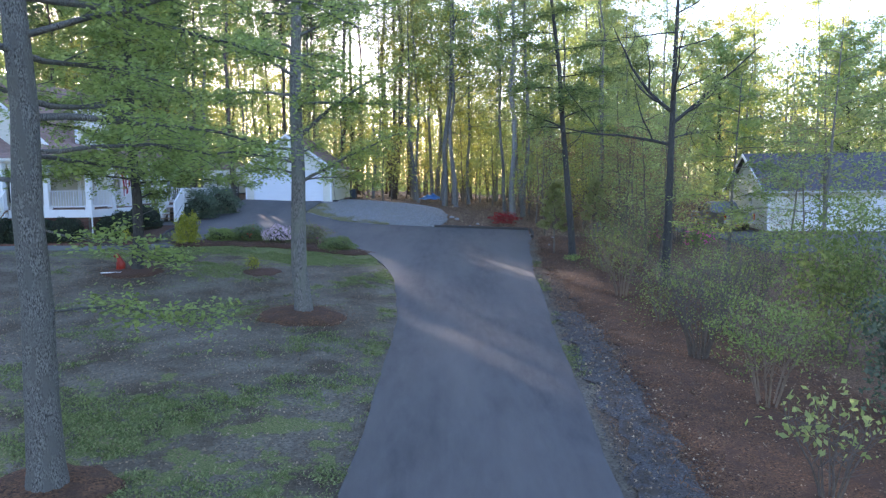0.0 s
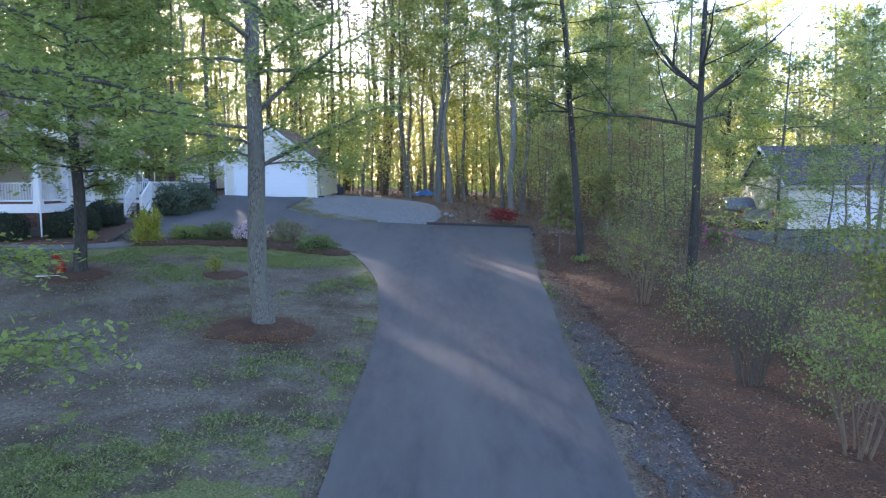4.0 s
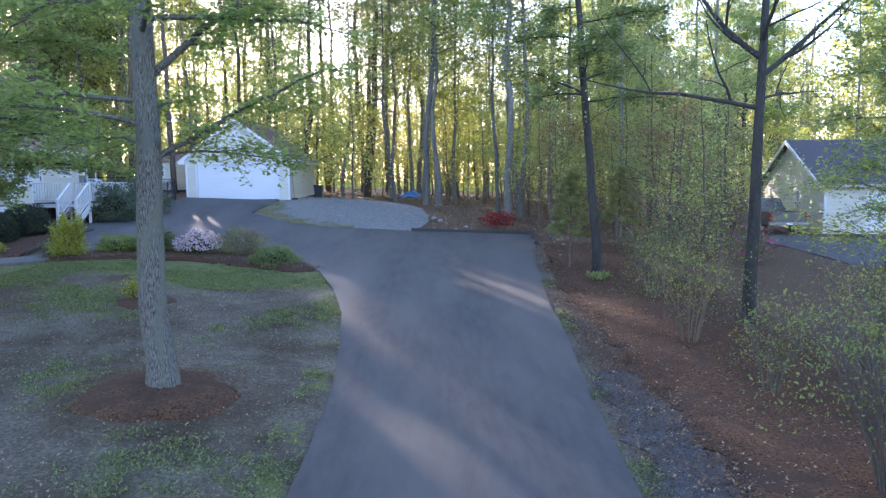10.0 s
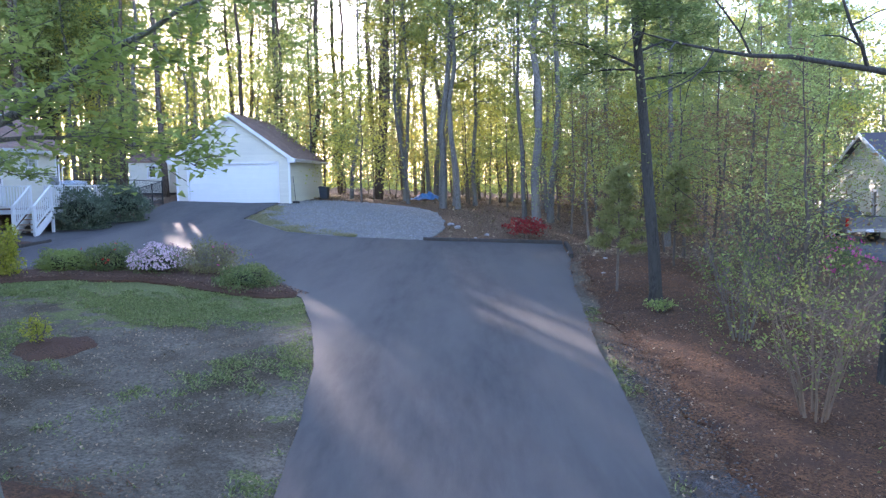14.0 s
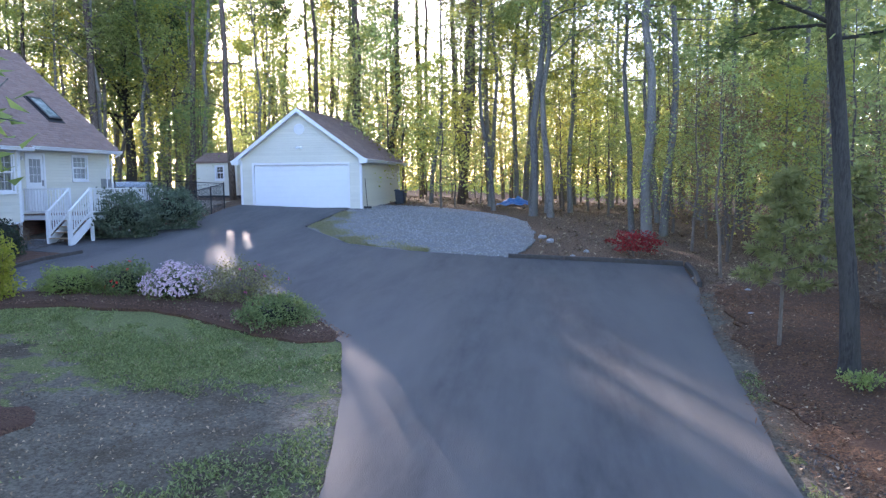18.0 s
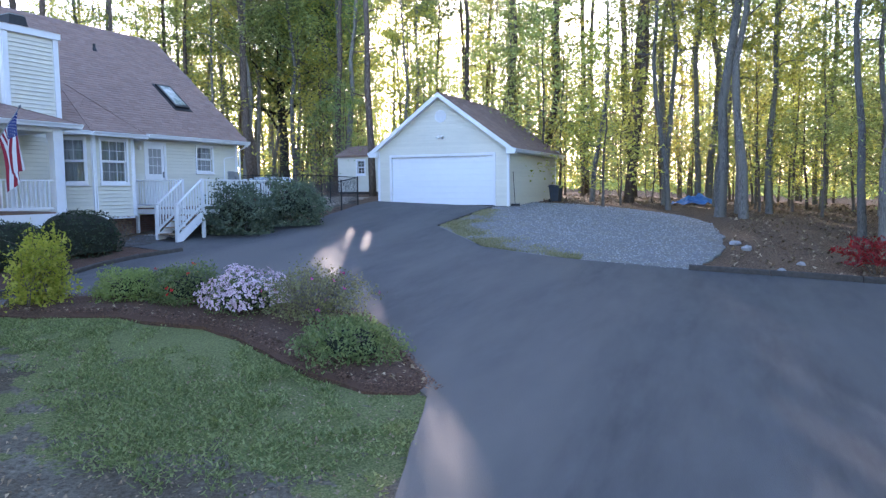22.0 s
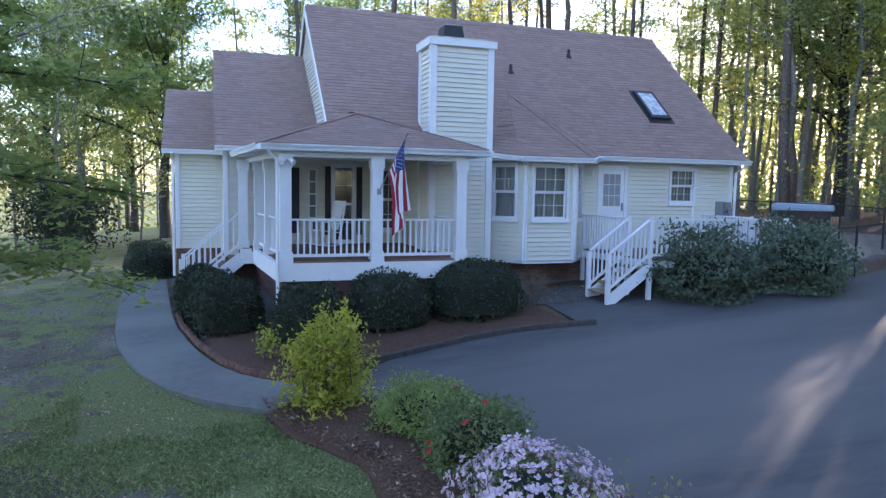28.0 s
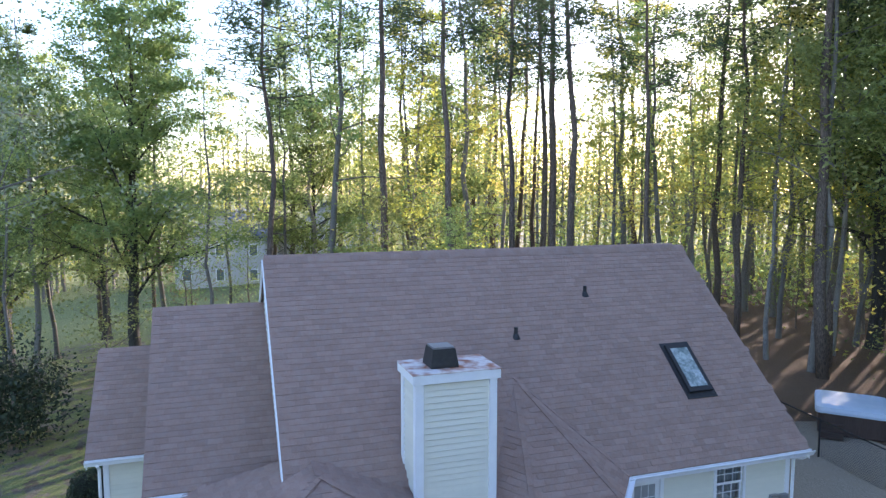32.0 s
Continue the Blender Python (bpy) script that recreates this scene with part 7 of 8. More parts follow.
shrub("border_shrub", 547, 8.0, 19.2, 1.4, 1.4, 2.9, 1700, L_BORDER, 0.058, 16, TWIG, "tall open shrub with thin bare stems", hollow=0.25, lift=0.8, lumps=0.5, group=B, stem_r=0.025)
shrub("holly", 548, 9.8, 16.8, 1.5, 1.6, 4.0, 6500, L_BORDER, 0.11, 12, TWIG, "tall leafy shrub in fresh green leaf", "shrub", hollow=0.05, lift=0.2, lumps=0.45)
shrub("holly", 549, 8.9, 12.3, 1.2, 1.3, 3.4, 5500, L_DARK, 0.12, 6, TWIG, "dense dark evergreen at the border's edge", "shrub", hollow=0.05, lift=0.2, lumps=0.45)
shrub("border_shrub", 550, 10.0, 21.8, 1.3, 1.3, 2.8, 1700, L_BORDER, 0.06, 14, TWIG, "open green shrub with many stems", hollow=0.2, lift=0.5, lumps=0.5, group=B, stem_r=0.022)
shrub("low_shrub", 551, 5.45, 28.6, 0.4, 0.3, 0.35, 420, L_OAK, 0.06, 8, TWIG, "low pale-leaved plant at the foot of a tree", lumps=0.4)
shrub("bronze_shrub", 552, 9.6, 32.2, 1.3, 1.2, 3.0, 1500, L_BRONZE, 0.075, 12, TWIG, "tall shrub with bronze young leaves", hollow=0.2, lift=0.6, lumps=0.5, stem_r=0.02)
shrub("bronze_shrub", 553, 12.2, 35.5, 1.5, 1.3, 3.3, 1600, L_BRONZE, 0.075, 12, TWIG, "tall shrub with bronze young leaves", hollow=0.2, lift=0.6, lumps=0.5, stem_r=0.02)
for i, (x, y) in enumerate(((10.6, 35.0), (13.6, 36.2), (12.4, 33.4))):
    shrub("azalea", 555 + i, x, y, 0.8, 0.7, 1.0, 1300, L_AZALEA, 0.07, 8, label="azalea with magenta flowers in the neighbouring yard", flowers=((P_MAGENTA, 70, 0.07),), lumps=0.3, group="azaleas of the neighbouring yard")

shrub("holly", 560, -37.0, 25.6, 2.3, 2.2, 3.9, 7000, L_HEDGE, 0.18, 6, TWIG, "broad dark evergreen holly on the side lawn", "shrub", hollow=0.1, lift=0.0, lumps=0.45)


def sapling_pine(x, y, h, seed):
    r = np.random.default_rng(seed)
    root = empty("pine_sapling", Matrix.Translation((x, y, lz(x, y))), label="young soft pale green pine with drooping needles", category="tree")
    tb, c, a = MB(), [], []
    tb.tube([(0, 0, -0.1), (0.04, 0.02, h * 0.5), (0.02, 0, h)], [0.04, 0.028, 0.008], 6)
    for i in range(30):
        u = 0.32 + 0.66 * i / 30
        an = i * 2.4
        d = np.array((math.cos(an), math.sin(an), 0.35))
        ln = (1.15 - u) * 1.15 * r.uniform(0.7, 1.1)
        p = np.array((0.03, 0.01, h * u))
        q = p + d * ln + (0, 0, -0.15 * ln)
        tb.tube([p, (p + q) / 2 + (0, 0, 0.06), q], [0.012, 0.008, 0.004], 4, caps=False)
        for k in range(9):
            w = p + (q - p) * (0.3 + 0.7 * k / 9)
            for _ in range(18):
                e = r.normal(0, 1, 3) + d * 0.6
                e /= np.linalg.norm(e)
                c.append(w + e * 0.09)
                a.append(e * 0.10)
    part("trunk", tb, TWIG, root)
    c, a = np.array(c), np.array(a)
    b = np.cross(a, r.normal(0, 1, a.shape))
    b = b / np.linalg.norm(b, axis=1)[:, None] * 0.015
    part("needles", MB().quads(c, a, b), L_SOFTPINE, root)


L_SOFTPINE = leaf_mat("soft_pine_needle", (0.26, 0.28, 0.11), (0.40, 0.41, 0.16), 0.5, 0.2)
sapling_pine(5.05, 31.2, 3.4, 61)
sapling_pine(7.6, 34.5, 3.3, 62)


# ---- things on and round the house ----
def flag():
    root = empty("flag", house.matrix_basis.copy(), label="red and white striped flag with starred blue canton", category="flag")
    base, tip = np.array((0.64, -6.88, 4.42)), np.array((1.0, -7.62, 5.52))
    part("pole", MB().tube([base, tip], [0.014, 0.012], 8), GREY_METAL, root)
    part("finial", MB().tube([tip, tip + (tip - base) * 0.03, tip + (tip - base) * 0.06], [0.02, 0.03, 0.008], 8), GREY_METAL, root)
    part("bracket", MB().box((0.60, -6.90, 4.36), (0.68, -6.84, 4.48)), GREY_METAL, root)

    def cloth(a, b):
        # a runs along the pole from the tip, b down the hanging cloth
        p = tip + (base - tip) * (0.03 + 0.62 * a)
        c = tip + (base - tip) * 0.33
        k = min(1.0, b * 1.6)
        q = p * (1 - 0.76 * k) + c * 0.76 * k
        fold = 0.09 * k * math.sin(a * 9.5 + 1.2 * b)
        drop = (1.24 * b - 0.10 * math.sin(b * 3)) * (0.93 + 0.12 * a)
        return (q[0] + fold + 0.12 * b * b * (1 - a) + 0.05 * b, q[1] + 0.06 * k * math.cos(a * 11 + b * 2) , min(q[2], p[2]) * 1.0 - drop)

    def patch(a0, a1, b0, b1, na, nb, name, m, off=0.0):
        v = [cloth(a0 + (a1 - a0) * i / na, b0 + (b1 - b0) * j / nb) for j in range(nb + 1) for i in range(na + 1)]
        f = [(j * (na + 1) + i, j * (na + 1) + i + 1, (j + 1) * (na + 1) + i + 1, (j + 1) * (na + 1) + i) for j in range(nb) for i in range(na)]
        return part(name, MB().add(v, f), m, root, smooth=True)

    for i in range(13):
        patch(i / 13, (i + 1) / 13, 0.4 if i < 7 else 0.0, 1.0, 3, 22, "stripe", FLAG_WHITE if i % 2 else FLAG_RED)
    patch(0, 7 / 13, 0.0, 0.4, 14, 12, "canton", FLAG_BLUE)
    mb = MB()
    for r in range(9):
        for c in range(6 if r % 2 == 0 else 5):
            a, b = (r + 0.8) / 9.6 * 7 / 13, (c + (0.55 if r % 2 == 0 else 1.05)) / 6.1 * 0.4
            p = np.array(cloth(a, b))
            for s in (-1, 1):
                o = np.array((0.0, 0.012 * s, 0))
                d1 = np.array(cloth(a + 0.012, b)) - p
                d2 = np.array(cloth(a, b + 0.012)) - p
                mb.quads((p + o)[None], d1[None], d2[None])
    tagged(part("stars", mb, FLAG_WHITE, root), kind="stuff")


FLAG_RED = mat("flag_red", (0.30, 0.018, 0.04), (0.25, 0.016, 0.035), 6.0, 0.8, big=0.1)
FLAG_WHITE = mat("flag_white", (0.74, 0.73, 0.74), (0.68, 0.67, 0.69), 6.0, 0.8, big=0.1)
FLAG_BLUE = mat("flag_blue", (0.025, 0.045, 0.18), (0.02, 0.035, 0.15), 6.0, 0.8, big=0.1)
flag()


def rocking_chair(m):
    root = empty("rocking_chair", m, label="white wooden rocking chair with a slatted back on the porch", category="chair")
    for s in (-1, 1):
        x = 0.27 * s
        t = np.linspace(-1, 1, 9)
        part("rocker", MB().tube([(x, 0.5 * k, 0.03 + 0.09 * k * k) for k in t], 0.022, 6), WHITE, root)
        part("leg", MB().beam((x, -0.22, 0.05), (x, -0.25, 0.62), 0.04, 0.04), WHITE, root)
        part("leg", MB().beam((x, 0.22, 0.06), (x, 0.42, 1.12), 0.045, 0.035), WHITE, root)
        part("armrest", MB().beam((x, -0.32, 0.63), (x, 0.32, 0.60), 0.09, 0.025), WHITE, root)
    for i in range(6):
        y = -0.26 + i * 0.095
        part("seat_slat", MB().box((-0.27, y, 0.40 - 0.012 * i), (0.27, y + 0.08, 0.42 - 0.012 * i)), WHITE, root)
    for i in range(7):
        x = -0.21 + 0.07 * i
        part("back_slat", MB().beam((x, 0.235, 0.42), (x, 0.40, 1.08), 0.045, 0.015), WHITE, root)
    part("top_rail", MB().beam((-0.29, 0.41, 1.10), (0.29, 0.41, 1.10), 0.03, 0.09), WHITE, root)
    return root


rocking_chair(house.matrix_basis @ pose(0.1, -3.3, FLOOR, 0, 0, -70))


def edging():
    root = empty("brick_edging", None, label="row of scalloped reddish edging bricks along the walk", category="edging")
    path = [(-13.25, 31.25), (-13.45, 30.95), (-13.95, 30.6), (-14.75, 30.27), (-16.1, 29.97), (-17.8, 29.76), (-19.5, 29.72)]
    me = MB()
    k = 8
    pr = [(-0.07, 0), (0.07, 0), (0.07, 0.06)] + [(0.07 * math.cos(a), 0.06 + 0.045 * math.sin(a)) for a in np.linspace(0.3, math.pi - 0.3, k)] + [(-0.07, 0.06)]
    n = len(pr)
    me.add([(x, y, z) for y in (-0.035, 0.035) for x, z in pr], [tuple(range(n)), tuple(range(2 * n - 1, n - 1, -1))] + [(i, n + i, n + (i + 1) % n, (i + 1) % n) for i in range(n)])
    mesh = me.mesh("brick")
    mesh.materials.append(BRICK)
    for (x0, y0), (x1, y1) in zip(path, path[1:]):
        d = math.hypot(x1 - x0, y1 - y0)
        for i in range(max(1, int(d / 0.148))):
            t = (i + 0.5) / max(1, int(d / 0.148))
            x, y = x0 + (x1 - x0) * t, y0 + (y1 - y0) * t
            piece("brick", mesh, root, Matrix.Translation((x, y, lz(x, y) + 0.02)) @ Matrix.Rotation(math.atan2(y1 - y0, x1 - x0), 4, 'Z') @ Matrix.Rotation(random.uniform(-0.08, 0.08), 4, 'Y'))


edging()


def timbers(name, path, w, h, label, lift=0.0):
    """Landscape timbers laid end to end."""
    root = empty(name, None, label=label, category="kerb")
    for (x0, y0), (x1, y1) in zip(path, path[1:]):
        p, q = np.array((x0, y0, lz(x0, y0) + lift + h / 2)), np.array((x1, y1, lz(x1, y1) + lift + h / 2))
        d = (q - p) / np.linalg.norm(q - p) * 0.01
        k = 4
        pts = [p + d + (q - d - p - d) * i / k for i in range(k + 1)]
        mb = MB()
        d2 = np.array((-(q - p)[1], (q - p)[0], 0))
        d2 = d2 / np.linalg.norm(d2)
        sec = [(-w / 2, -h / 2), (w / 2, -h / 2), (w / 2, h / 2 - 0.02), (w / 2 - 0.02, h / 2), (-w / 2 + 0.02, h / 2), (-w / 2, h / 2 - 0.02)]
        v = [c + d2 * a + np.array((0, 0, b + random.uniform(-0.006, 0.006))) for c in pts for a, b in sec]
        n = 6
        f = [(i * n + j, i * n + (j + 1) % n, (i + 1) * n + (j + 1) % n, (i + 1) * n + j) for i in range(k) for j in range(n)] + [tuple(range(n))[::-1], tuple(k * n + j for j in range(n))]
        part("timber", mb.add(v, f), TIMBER, root)
    return root


timbers("timber_kerb", [(-0.5, 40.02), (1.3, 40.06), (3.2, 40.08), (5.0, 40.1)], 0.14, 0.15, "weathered dark timber kerb behind the turning area")
timbers("timber_kerb", [(5.12, 40.05), (5.0, 38.3), (4.78, 36.7)], 0.14, 0.14, "weathered dark timber kerb beside the turning area")
timbers("timber_edging", [(-13.72, 37.3), (-13.98, 36.0), (-13.95, 34.8), (-13.6, 33.2), (-13.3, 31.7)], 0.10, 0.13, "dark timber edging of the porch bed")
timbers("timber_edging", [(-8.78, 44.1), (-8.75, 46.2), (-8.72, 48.2), (-8.70, 50.1)], 0.08, 0.06, "thin dark edging between asphalt and gravel", 0.02)
stones("pebbles", 2600, (-17.0, -15.4), (36.6, 39.4), lambda x, y: x < -15.55 - 0.25 * np.abs(y - 38) , 0.035, GRAVEL_STONE, 0.0, "grey pebbles under the bay window", "pebbles", 31)
strip("pebble_bed", np.arange(36.6, 39.4, 0.25), lambda y: -17.2 + 0 * y, lambda y: -15.5 - 0.25 * np.abs(y - 38), 0.045, DARK_GRAVEL, 6, label="bed of grey pebbles under the bay window", category="gravel")


def statue():
    mb = MB()
    mb.tube([(0, 0, 0), (0, 0, 0.05)], [0.16, 0.15], 12)
    mb.tube([(0, 0.04, 0.04), (0, 0.05, 0.2), (0, 0.0, 0.36), (0, -0.05, 0.47)], [0.13, 0.135, 0.10, 0.07], 10)
    mb.tube([(0, -0.04, 0.46), (0, -0.10, 0.53), (0, -0.2, 0.50)], [0.07, 0.085, 0.045], 10)
    mb.tube([(0.05, -0.1, 0.04), (0.05, -0.09, 0.3)], [0.03, 0.035], 6).tube([(-0.05, -0.1, 0.04), (-0.05, -0.09, 0.3)], [0.03, 0.035], 6)
    ob = part("garden_statue", mb, RED_PAINT, smooth=True)
    ob.matrix_basis = Matrix.Translation((-11.75, 24.85, lz(-11.75, 24.85) + 0.05)) @ Matrix.Rotation(radians(-60), 4, 'Z')
    tagged(ob, "small red seated garden statue at the foot of a tree", "statue")


statue()
pl = part("plank", MB().box((-0.35, -0.04, 0), (0.35, 0.04, 0.025)), WHITE)
pl.matrix_basis = Matrix.Translation((-11.85, 24.35, lz(-11.85, 24.35) + 0.05)) @ Matrix.Rotation(radians(12), 4, 'Z')
tagged(pl, "short white plank lying on the mulch", "plank")
pot = part("flower_pot", MB().tube([(0, 0, 0), (0, 0, 0.04), (0, 0, 0.36), (0, 0, 0.42)], [0.15, 0.16, 0.22, 0.24], 14), BLACK, smooth=False)
pot.matrix_basis = Matrix.Translation((-20.3, 29.9, lz(-20.3, 29.9)))
tagged(pot, "black plastic flower pot beside the walk", "flower pot")


def wheelie_bin():
    root = empty("wheelie_bin", Matrix.Translation((-7.0, 54.2, lz(-7.0, 54.2))) @ Matrix.Rotation(radians(80), 4, 'Z') @ Matrix.Scale(0.76, 4), label="dark grey wheeled rubbish bin beside the garage", category="bin")
    v = [(x * s, y * s, z) for z, s in ((0.05, 0.24), (0.95, 0.31)) for x, y in ((-1, -1.1), (1, -1.1), (1, 1.1), (-1, 1.1))]
    part("body", MB().add(v, BOXF), BINGREY, root)
    part("lid", MB().add([(x * 0.33, y * 0.37, z) for x, y, z in ((-1, -1, 0.95), (1, -1, 0.95), (1, 1, 0.95), (-1, 1, 0.95), (-1, -1, 0.98), (1, -1, 0.98), (0.9, 0.9, 1.06), (-0.9, 0.9, 1.06))], BOXF), BINGREY, root)
    part("handle", MB().tube([(-0.25, 0.36, 0.95), (-0.25, 0.42, 0.95), (0.25, 0.42, 0.95), (0.25, 0.36, 0.95)], 0.018, 6), BINGREY, root)
    for s in (-1, 1):
        part("wheel", MB().tube([(0.2 * s, 0.26, 0.11), (0.27 * s, 0.26, 0.11)], 0.11, 14), BLACK, root)


BINGREY = mat("dark_grey_plastic", (0.035, 0.045, 0.06), (0.05, 0.06, 0.075), 5.0, 0.5)
wheelie_bin()
rk = empty("broom", Matrix.Translation((-8.0, 50.5, lz(-8.0, 50.5) + 0.06)), label="long-handled broom leaning on the garage corner", category="broom")
part("handle", MB().tube([(0.18, -0.28, 0.08), (0.0, 0.02, 1.45)], 0.014, 6), BLACK, rk)
part("head", MB().box((0.0, -0.34, 0.0), (0.38, -0.22, 0.1), 0.2), BLACK, rk)


def tarp():
    r = np.random.default_rng(17)
    n = 16
    X, Y = np.meshgrid(np.linspace(-1.1, 1.1, n), np.linspace(-0.8, 0.8, n))
    Z = 0.42 * np.exp(-(X / 0.8) ** 2 - (Y / 0.55) ** 2) + 0.05 * np.sin(X * 9 + Y * 4) + 0.05 * r.normal(0, 1, X.shape) * np.exp(-(X ** 2 + Y ** 2)) + 0.03
    Z = np.maximum(Z, 0.005)
    v = np.stack((X, Y, Z), -1).reshape(-1, 3)
    i = (np.arange(n - 1)[:, None] * n + np.arange(n - 1)[None]).reshape(-1)
    ob = part("tarpaulin", MB().add(v, np.stack((i, i + 1, i + n + 1, i + n), 1).tolist()), TARP)
    ob.matrix_basis = Matrix.Translation((-0.9, 57.2, lz(-0.9, 57.2)))
    tagged(ob, "crumpled bright blue tarpaulin on the wood's floor", "tarpaulin")


tarp()
for i, (x, y, s, z) in enumerate(((0.9, 43.2, 0.16, 0.1), (1.6, 40.7, 0.1, 0.06), (2.1, 41.6, 0.12, 0.07), (4.9, 37.9, 0.08, 0.05), (5.7, 35.6, 0.1, 0.06), (0.6, 44.0, 0.18, 0.08), (5.2, 33.5, 0.09, 0.05))):
    r = np.random.default_rng(700 + i)
    u, v = np.meshgrid(np.linspace(0, 2 * np.pi, 9, endpoint=False), np.linspace(0.1, np.pi - 0.1, 6))
    P = np.stack((np.cos(u) * np.sin(v) * s, np.sin(u) * np.sin(v) * s * 0.8, np.cos(v) * z), -1) * r.uniform(0.8, 1.15, (6, 9, 1))
    f = [(a * 9 + b, a * 9 + (b + 1) % 9, (a + 1) * 9 + (b + 1) % 9, (a + 1) * 9 + b) for a in range(5) for b in range(9)] + [tuple(range(9))[::-1], tuple(45 + b for b in range(9))]
    ob = part("rock", MB().add(P.reshape(-1, 3), f), GRAVEL_STONE)
    ob.matrix_basis = Matrix.Translation((x, y, lz(x, y) + z * 0.4))
    tagged(ob, "pale grey field stone lying on the mulch", "rock", "loose rocks")


# ---- back yard ----
def shed():
    root = empty("shed", pose(-18.9, 54.6, lz(-18.9, 54.6), 0, 0, -6), label="low cream garden shed with a small window", category="shed")
    W, D, H = 2.55, 2.4, 2.05
    siding_wall(root, "wall", (0, 0), (W, 0), 0.12, H, holes=((1.25, 1.7, 1.05, 1.75),), course=0.2)
    siding_wall(root, "wall", (W, 0), (W, D), 0.12, H, course=0.2)
    siding_wall(root, "wall", (0, D), (0, 0), 0.12, H, course=0.2)
    siding_wall(root, "wall", (W, D), (0, D), 0.12, H, board=False)
    m, _ = frame_of((0, 0), (W, 0))
    window(root, m, 1.25, 1.7, 1.05, 1.75, cols=2, rows=2, curtain=False)
    roof_plane(root, [(-0.1, -0.15, H - 0.02), (W + 0.1, -0.15, H - 0.02), (W + 0.1, D / 2, H + 0.55), (-0.1, D / 2, H + 0.55)], seed=41)
    roof_plane(root, [(W + 0.1, D + 0.15, H - 0.02), (-0.1, D + 0.15, H - 0.02), (-0.1, D / 2, H + 0.55), (W + 0.1, D / 2, H + 0.55)], seed=42, shingles=False)
    for x in (0, W):
        part("gable", MB().add([(x, 0, H), (x, D, H), (x, D / 2, H + 0.5)], [(0, 1, 2)]), SIDING, root)
    part("skid", MB().box((0.02, 0.05, -0.2), (W - 0.02, D - 0.05, 0.12)), TIMBER, root)


shed()


def hot_tub():
    root = empty("hot_tub", pose(-21.9, 52.7, lz(-21.9, 52.7), 0, 0, 39), label="brown square hot tub under a pale blue cover", category="hot tub")
    def ring(s, z, k=0.18):
        pts = []
        for cx, cy, a0 in ((s - k, -s + k, -90), (s - k, s - k, 0), (-s + k, s - k, 90), (-s + k, -s + k, 180)):
            pts += [(cx + k * math.cos(radians(a0 + d)), cy + k * math.sin(radians(a0 + d)), z) for d in (0, 30, 60, 90)]
        return pts
    n = 16
    def shell(rings):
        v = [p for r in rings for p in r]
        f = [(i * n + j, i * n + (j + 1) % n, (i + 1) * n + (j + 1) % n, (i + 1) * n + j) for i in range(len(rings) - 1) for j in range(n)]
        return MB().add(v, f + [tuple((len(rings) - 1) * n + j for j in range(n))])
    part("cabinet", shell([ring(0.98, 0), ring(1.0, 0.04), ring(1.0, 0.74)]), TUB, root, "dark brown panelled cabinet")
    part("rim", shell([ring(1.05, 0.74), ring(1.06, 0.80), ring(1.04, 0.82)]), BLACK, root)
    part("cover", shell([ring(1.08, 0.72), ring(1.10, 0.80), ring(1.08, 0.93), ring(0.9, 0.99), ring(0.3, 1.02)]), COVER, root, "pale blue vinyl cover")
    for i in range(2):
        part("step", MB().box((-0.95, -1.45 + 0.25 * i, 0.0), (-0.25, -1.02, 0.2 + 0.2 * i)), TUB, root)


TUB = mat("brown_tub_panel", (0.05, 0.032, 0.025), (0.075, 0.05, 0.04), 6.0, 0.6, stretch=(6, 6, 0.6))
COVER = mat("pale_blue_vinyl", (0.45, 0.55, 0.66), (0.55, 0.63, 0.72), 3.0, 0.5, big=0.2)
hot_tub()


def fence(path, h=1.2):
    root = empty("chain_link_fence", None, label="black chain-link fence with slim round posts", category="fence")
    for x, y in path:
        part("post", MB().cyl(x, y, lz(x, y) - 0.2, lz(x, y) + h + 0.05, 0.03, 8), BLACK, root)
    for (x0, y0), (x1, y1) in zip(path, path[1:]):
        p, q = np.array((x0, y0, lz(x0, y0))), np.array((x1, y1, lz(x1, y1)))
        part("top_rail", MB().tube([p + (0, 0, h), q + (0, 0, h)], 0.02, 6), BLACK, root)
        ln = np.linalg.norm(q - p)
        d = (q - p) / ln
        mb = MB()
        k = int((ln + h) / 0.085)
        for s in (-1, 1):
            for i in range(k):
                t0 = i * 0.085 - (h if s > 0 else 0)
                a0, a1 = t0, t0 + h
                za, zb = (0.03, h) if s > 0 else (h, 0.03)
                lo, hi = max(0, a0), min(ln, a1)
                if hi - lo < 0.03:
                    continue
                z = lambda a: za + (zb - za) * (a - a0) / h
                mb.beam(p + d * lo + (0, 0, z(lo)), p + d * hi + (0, 0, z(hi)), 0.005, 0.005, (d[1], -d[0], 0.01))
        tagged(part("mesh", mb, BLACK, root), kind="stuff")


fence([(-14.6, 43.6), (-13.95, 45.0), (-14.1, 46.7), (-14.35, 48.5)])
fence([(-14.35, 48.5), (-15.9, 48.8), (-17.6, 49.2), (-20.8, 49.8), (-24.5, 50.5)])


